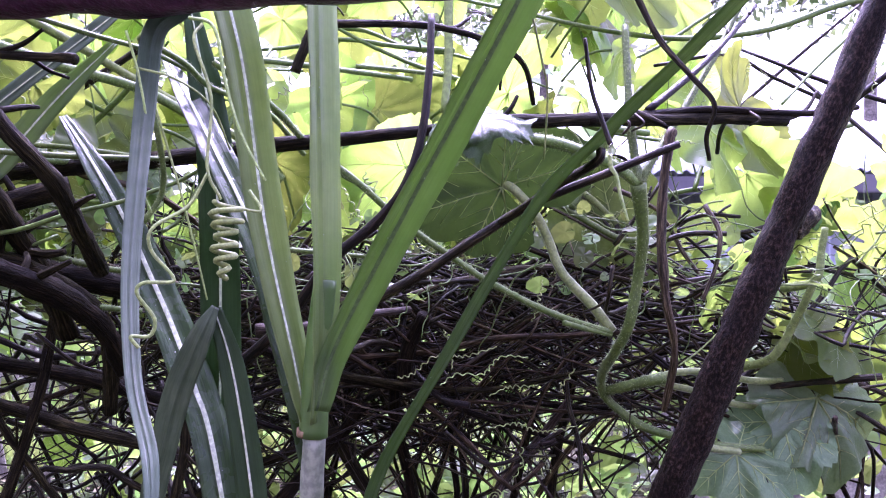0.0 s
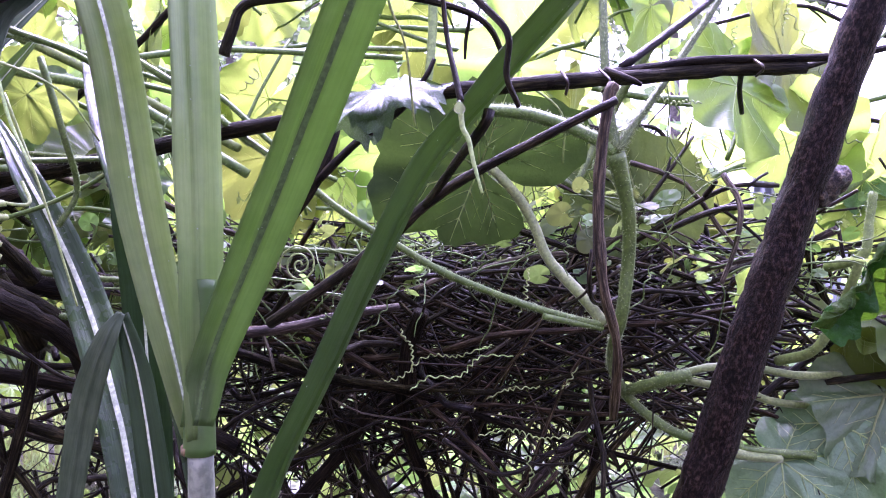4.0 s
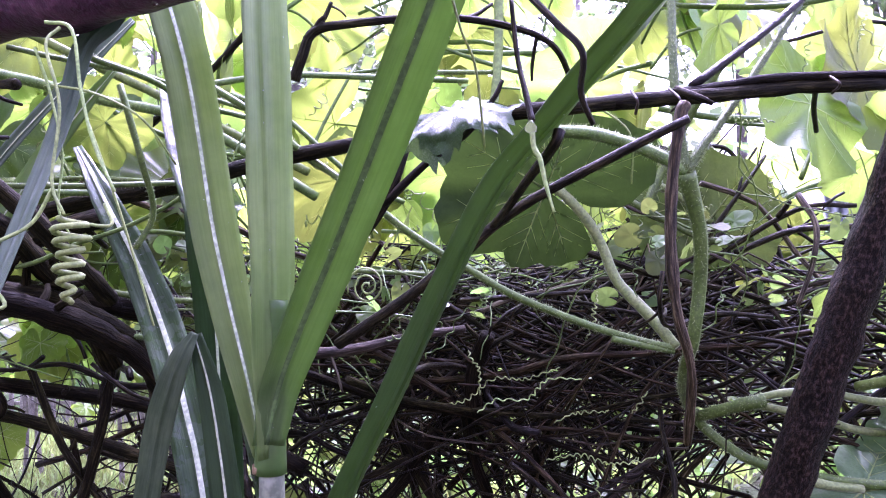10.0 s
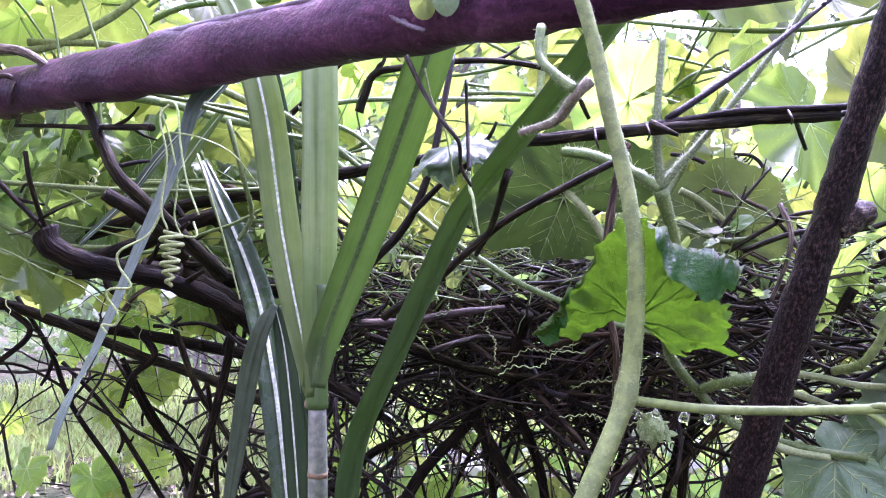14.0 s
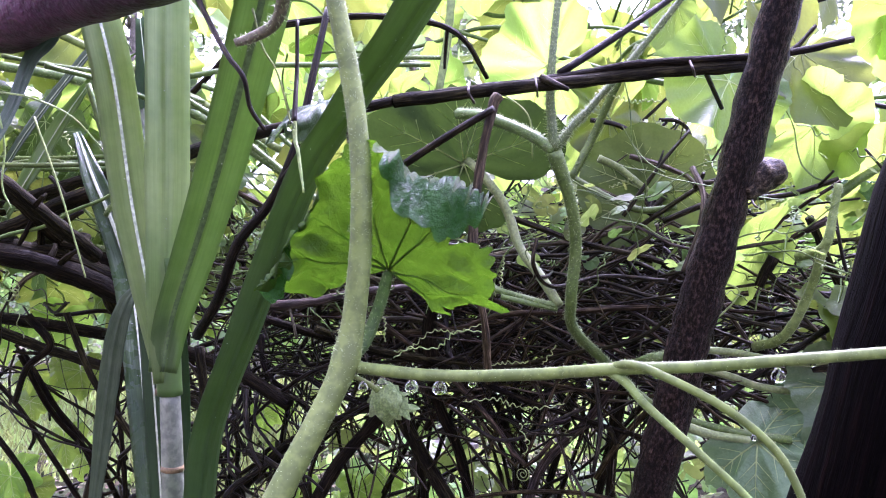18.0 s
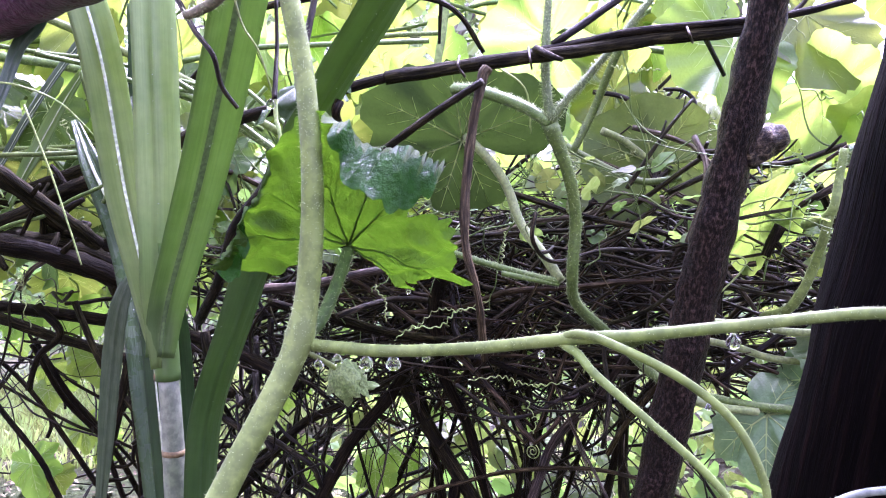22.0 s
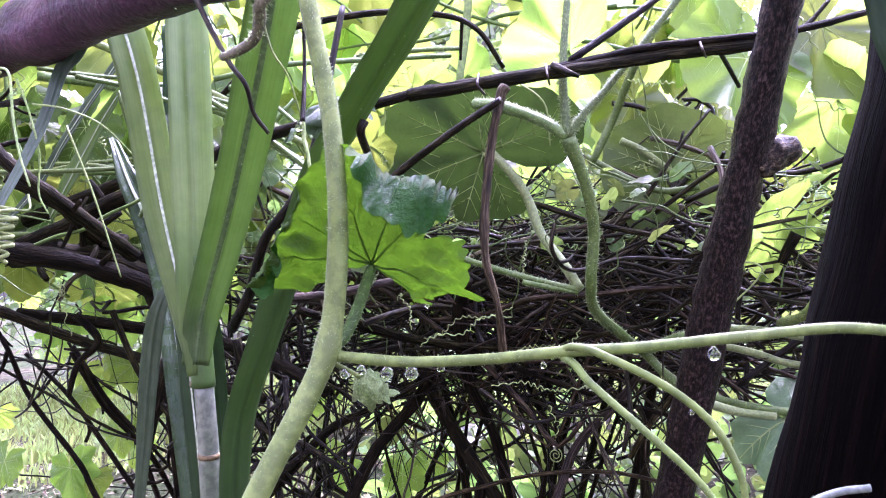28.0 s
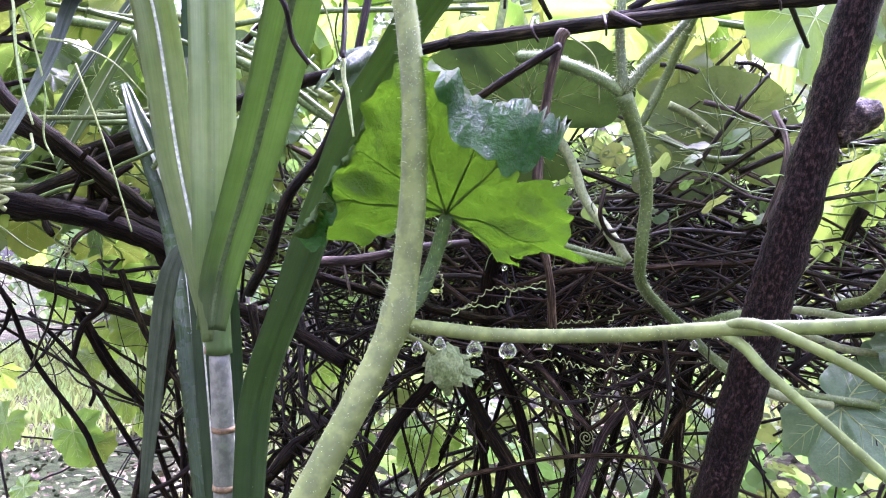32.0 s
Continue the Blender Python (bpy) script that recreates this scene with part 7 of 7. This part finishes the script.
joined("soil_clods", clods, "ground", None, "clods of dark soil")["category"] = "soil"


def box(name, x0, y0, z0, x1, y1, z1, mat, parent=None, label="", bevel=0.006):
    bm = bmesh.new()
    bmesh.ops.create_cube(bm, size=1.0)
    for v in bm.verts:
        v.co = Vector(((x0 + x1) / 2 + v.co.x * (x1 - x0), (y0 + y1) / 2 + v.co.y * (y1 - y0), (z0 + z1) / 2 + v.co.z * (z1 - z0)))
    bmesh.ops.bevel(bm, geom=bm.edges[:], offset=bevel, segments=2, affect="EDGES")
    me = bpy.data.meshes.new(name)
    bm.to_mesh(me)
    bm.free()
    me.materials.append(M[mat])
    ob = new(name, me)
    if label:
        tagged(ob, label)
    return under(ob, parent) if parent else ob


def corrugated(name, x0, x1, a, b, mat, parent, label="", pitch=0.076, deep=0.012):
    """A corrugated sheet from x0 to x1, between two heights or depths a = (y, z) and b = (y, z)."""
    verts, faces = [], []
    n = int((x1 - x0) / pitch * 8)
    a, b = Vector((0, *a)), Vector((0, *b))
    up = Vector((1, 0, 0)).cross((b - a).normalized())
    for k in range(n + 1):
        x = x0 + (x1 - x0) * k / n
        w = up * deep * math.sin(2 * math.pi * (x - x0) / pitch)
        verts += [Vector((x, 0, 0)) + a + w, Vector((x, 0, 0)) + b + w]
    for k in range(n):
        faces.append((2 * k, 2 * k + 2, 2 * k + 3, 2 * k + 1))
    ob = new(name, mesh_of(name, verts, faces, M[mat]))
    sol = ob.modifiers.new("thickness", "SOLIDIFY")
    sol.thickness = 0.002
    if label:
        tagged(ob, label)
    return under(ob, parent)


shed = thing("tin_shed", (2.2, 5.6, 0), "small shed of grey corrugated tin", "shed")
corrugated("wall", 0.95, 4.2, (5.35, 0.45), (5.35, 1.98), "tin", shed, "grey corrugated wall")
box("plinth", 0.93, 5.3, 0.0, 4.2, 5.45, 0.46, "timber", shed, "weathered board plinth")
for x in (0.95, 1.75, 2.55, 3.35, 4.15):
    box("wall_post", x - 0.04, 5.27, 0, x + 0.04, 5.33, 2.0, "timber", shed)
corrugated("wall", 0.95, 4.2, (7.2, 0.0), (7.2, 2.6), "tin", shed)
corrugated("roof", 0.72, 4.5, (5.05, 2.06), (7.4, 2.78), "tin", shed, "pale corrugated roof")
box("eave_board", 0.74, 5.06, 1.93, 4.45, 5.09, 2.035, "tin_dark", shed, "dark eave board")
stump = thing("low_bench", (-2.35, 5.4, 0), "low dark plank bench on the mud", "bench")
box("plank", -2.6, 5.25, 0.2, -2.1, 5.5, 0.24, "timber", stump)
for x in (-2.52, -2.2):
    box("leg", x - 0.03, 5.3, -0.02, x + 0.03, 5.45, 0.198, "bark", stump)

TREE_GROUP = "trees behind the garden"


def tree(x, y, height, spread, seed, lean=0.0):
    rng = random.Random(seed)
    t = thing("tree", (x, y, 0), "tall pale garden tree in the haze", "tree", TREE_GROUP)
    top = Vector((x + lean, y, height))
    stem("trunk", [(x, y, -0.1), (x + lean * 0.3 + rng.uniform(-0.1, 0.1), y, height * 0.4), tuple(top)], 0.11, 0.05, "trunk", t, sides=10, lumps=0.12, freq=4.0)
    chunks = []
    for k in range(7):
        a = rng.uniform(0, 6.28)
        o = Vector((x + lean * 0.6, y, height * rng.uniform(0.5, 0.9)))
        e = o + Vector((math.cos(a) * spread, math.sin(a) * spread * 0.7, rng.uniform(0.3, 1.2)))
        stem("limb", [tuple(o), tuple(o.lerp(e, 0.5) + Vector((0, 0, 0.2))), tuple(e)], 0.04, 0.015, "trunk", t, sides=7)
        for _ in range(230):
            p = o.lerp(e, rng.uniform(0.3, 1.15)) + Vector((rng.gauss(0, 0.35), rng.gauss(0, 0.35), rng.gauss(0, 0.3))) * spread * 0.5
            u = Vector((rng.gauss(0, 1), rng.gauss(0, 1), rng.gauss(0, 0.6))).normalized()
            v = u.orthogonal().normalized()
            s = rng.uniform(0.05, 0.12)
            chunks.append(([p - u * s, p + v * s * 0.5, p + u * s, p - v * s * 0.5], [(0, 1, 2, 3)]))
    joined("crown", chunks, "far_leaf", t, "loose crown of small leaves")


for k, (x, y, h, s) in enumerate(((-9.5, 13, 7, 1.6), (-6.5, 14, 6.5, 1.5), (-4.2, 12.5, 7.5, 1.4), (-7.8, 16, 8, 1.8), (-2.2, 15, 7, 1.6), (0.4, 13, 8, 1.5), (2.6, 12, 9, 1.5), (4.6, 11, 8, 1.6), (-11.5, 11, 7, 1.7), (-5.3, 10.5, 6, 1.3))):
    tree(x, y, h, s, 100 + k, rng.uniform(-0.5, 0.5))
hedge = []
for k in range(5200):
    x = rng.uniform(-17, 1.5)
    y = 13.5 + rng.gauss(0, 0.8) + 0.05 * x
    z = abs(rng.gauss(0.5, 0.7))
    u = Vector((rng.gauss(0, 1), rng.gauss(0, 1), rng.gauss(0, 0.8))).normalized()
    v = u.orthogonal().normalized()
    s = rng.uniform(0.06, 0.16)
    p = Vector((x, y, z))
    hedge.append(([p - u * s, p + v * s * 0.5, p + u * s, p - v * s * 0.5], [(0, 1, 2, 3)]))
joined("hedge", hedge, "far_leaf", None, "pale tangled hedge behind the garden")["category"] = "hedge"
# unseen wall, added to close off light from behind the camera
wall = tagged(box("wall_south", -5, -3.2, -0.05, 5, -3.05, 2.6, "timber"), "unseen weathered board wall added to close the back", "wall", kind="structure")
shrub = thing("shrub", (-3.4, 5.6, 0), "tangled green shrub behind the bean creeper", "shrub")
leafy = []
for k in range(9500):
    x = rng.uniform(-11, 0.55)
    y = 5.9 + rng.gauss(0, 0.5) + 0.25 * abs(x + 2.5)
    z = 1.0 + abs(rng.gauss(0, 1.0)) + 0.25 * noise.noise(Vector((x, y, 0)))
    m = aim(Vector((x, y, z)), (rng.gauss(0, 1), rng.gauss(0, 0.6), -0.6), (rng.gauss(0, 0.5), rng.gauss(-0.2, 0.5), 0.8), rng.uniform(0.07, 0.15))
    leafy.append(([m @ c for c in (Vector((0, 0, 0)), Vector((0.5, 0.5, 0.1)), Vector((0, 1.1, -0.1)), Vector((-0.5, 0.5, 0.1)))], [(0, 1, 2, 3)]))
joined("crown", leafy, "shade_leaf", shrub, "loose green crown")
for k in range(16):
    x = -6.2 + k * 0.35 + rng.uniform(-0.1, 0.1)
    y = 5.9 + 0.25 * abs(x + 2.5)
    stem("trunk", [(x, y, -0.05), (x + rng.uniform(-0.15, 0.15), y, 0.8), (x + rng.uniform(-0.3, 0.3), y, 2.0)], 0.025, 0.01, "trunk", shrub, sides=7)
fence = thing("paling_fence", (-6, 10.5, 0), "grey rough paling fence", "fence")
for k in range(40):
    x = -10.5 + k * 0.2 + rng.uniform(-0.04, 0.04)
    box("paling", x - 0.035, 10.48, -0.02, x + 0.035, 10.52, rng.uniform(0.85, 1.1), "timber", fence)
for z in (0.3, 0.75):
    box("fence_rail", -10.6, 10.525, z, -2.4, 10.56, z + 0.05, "timber", fence)
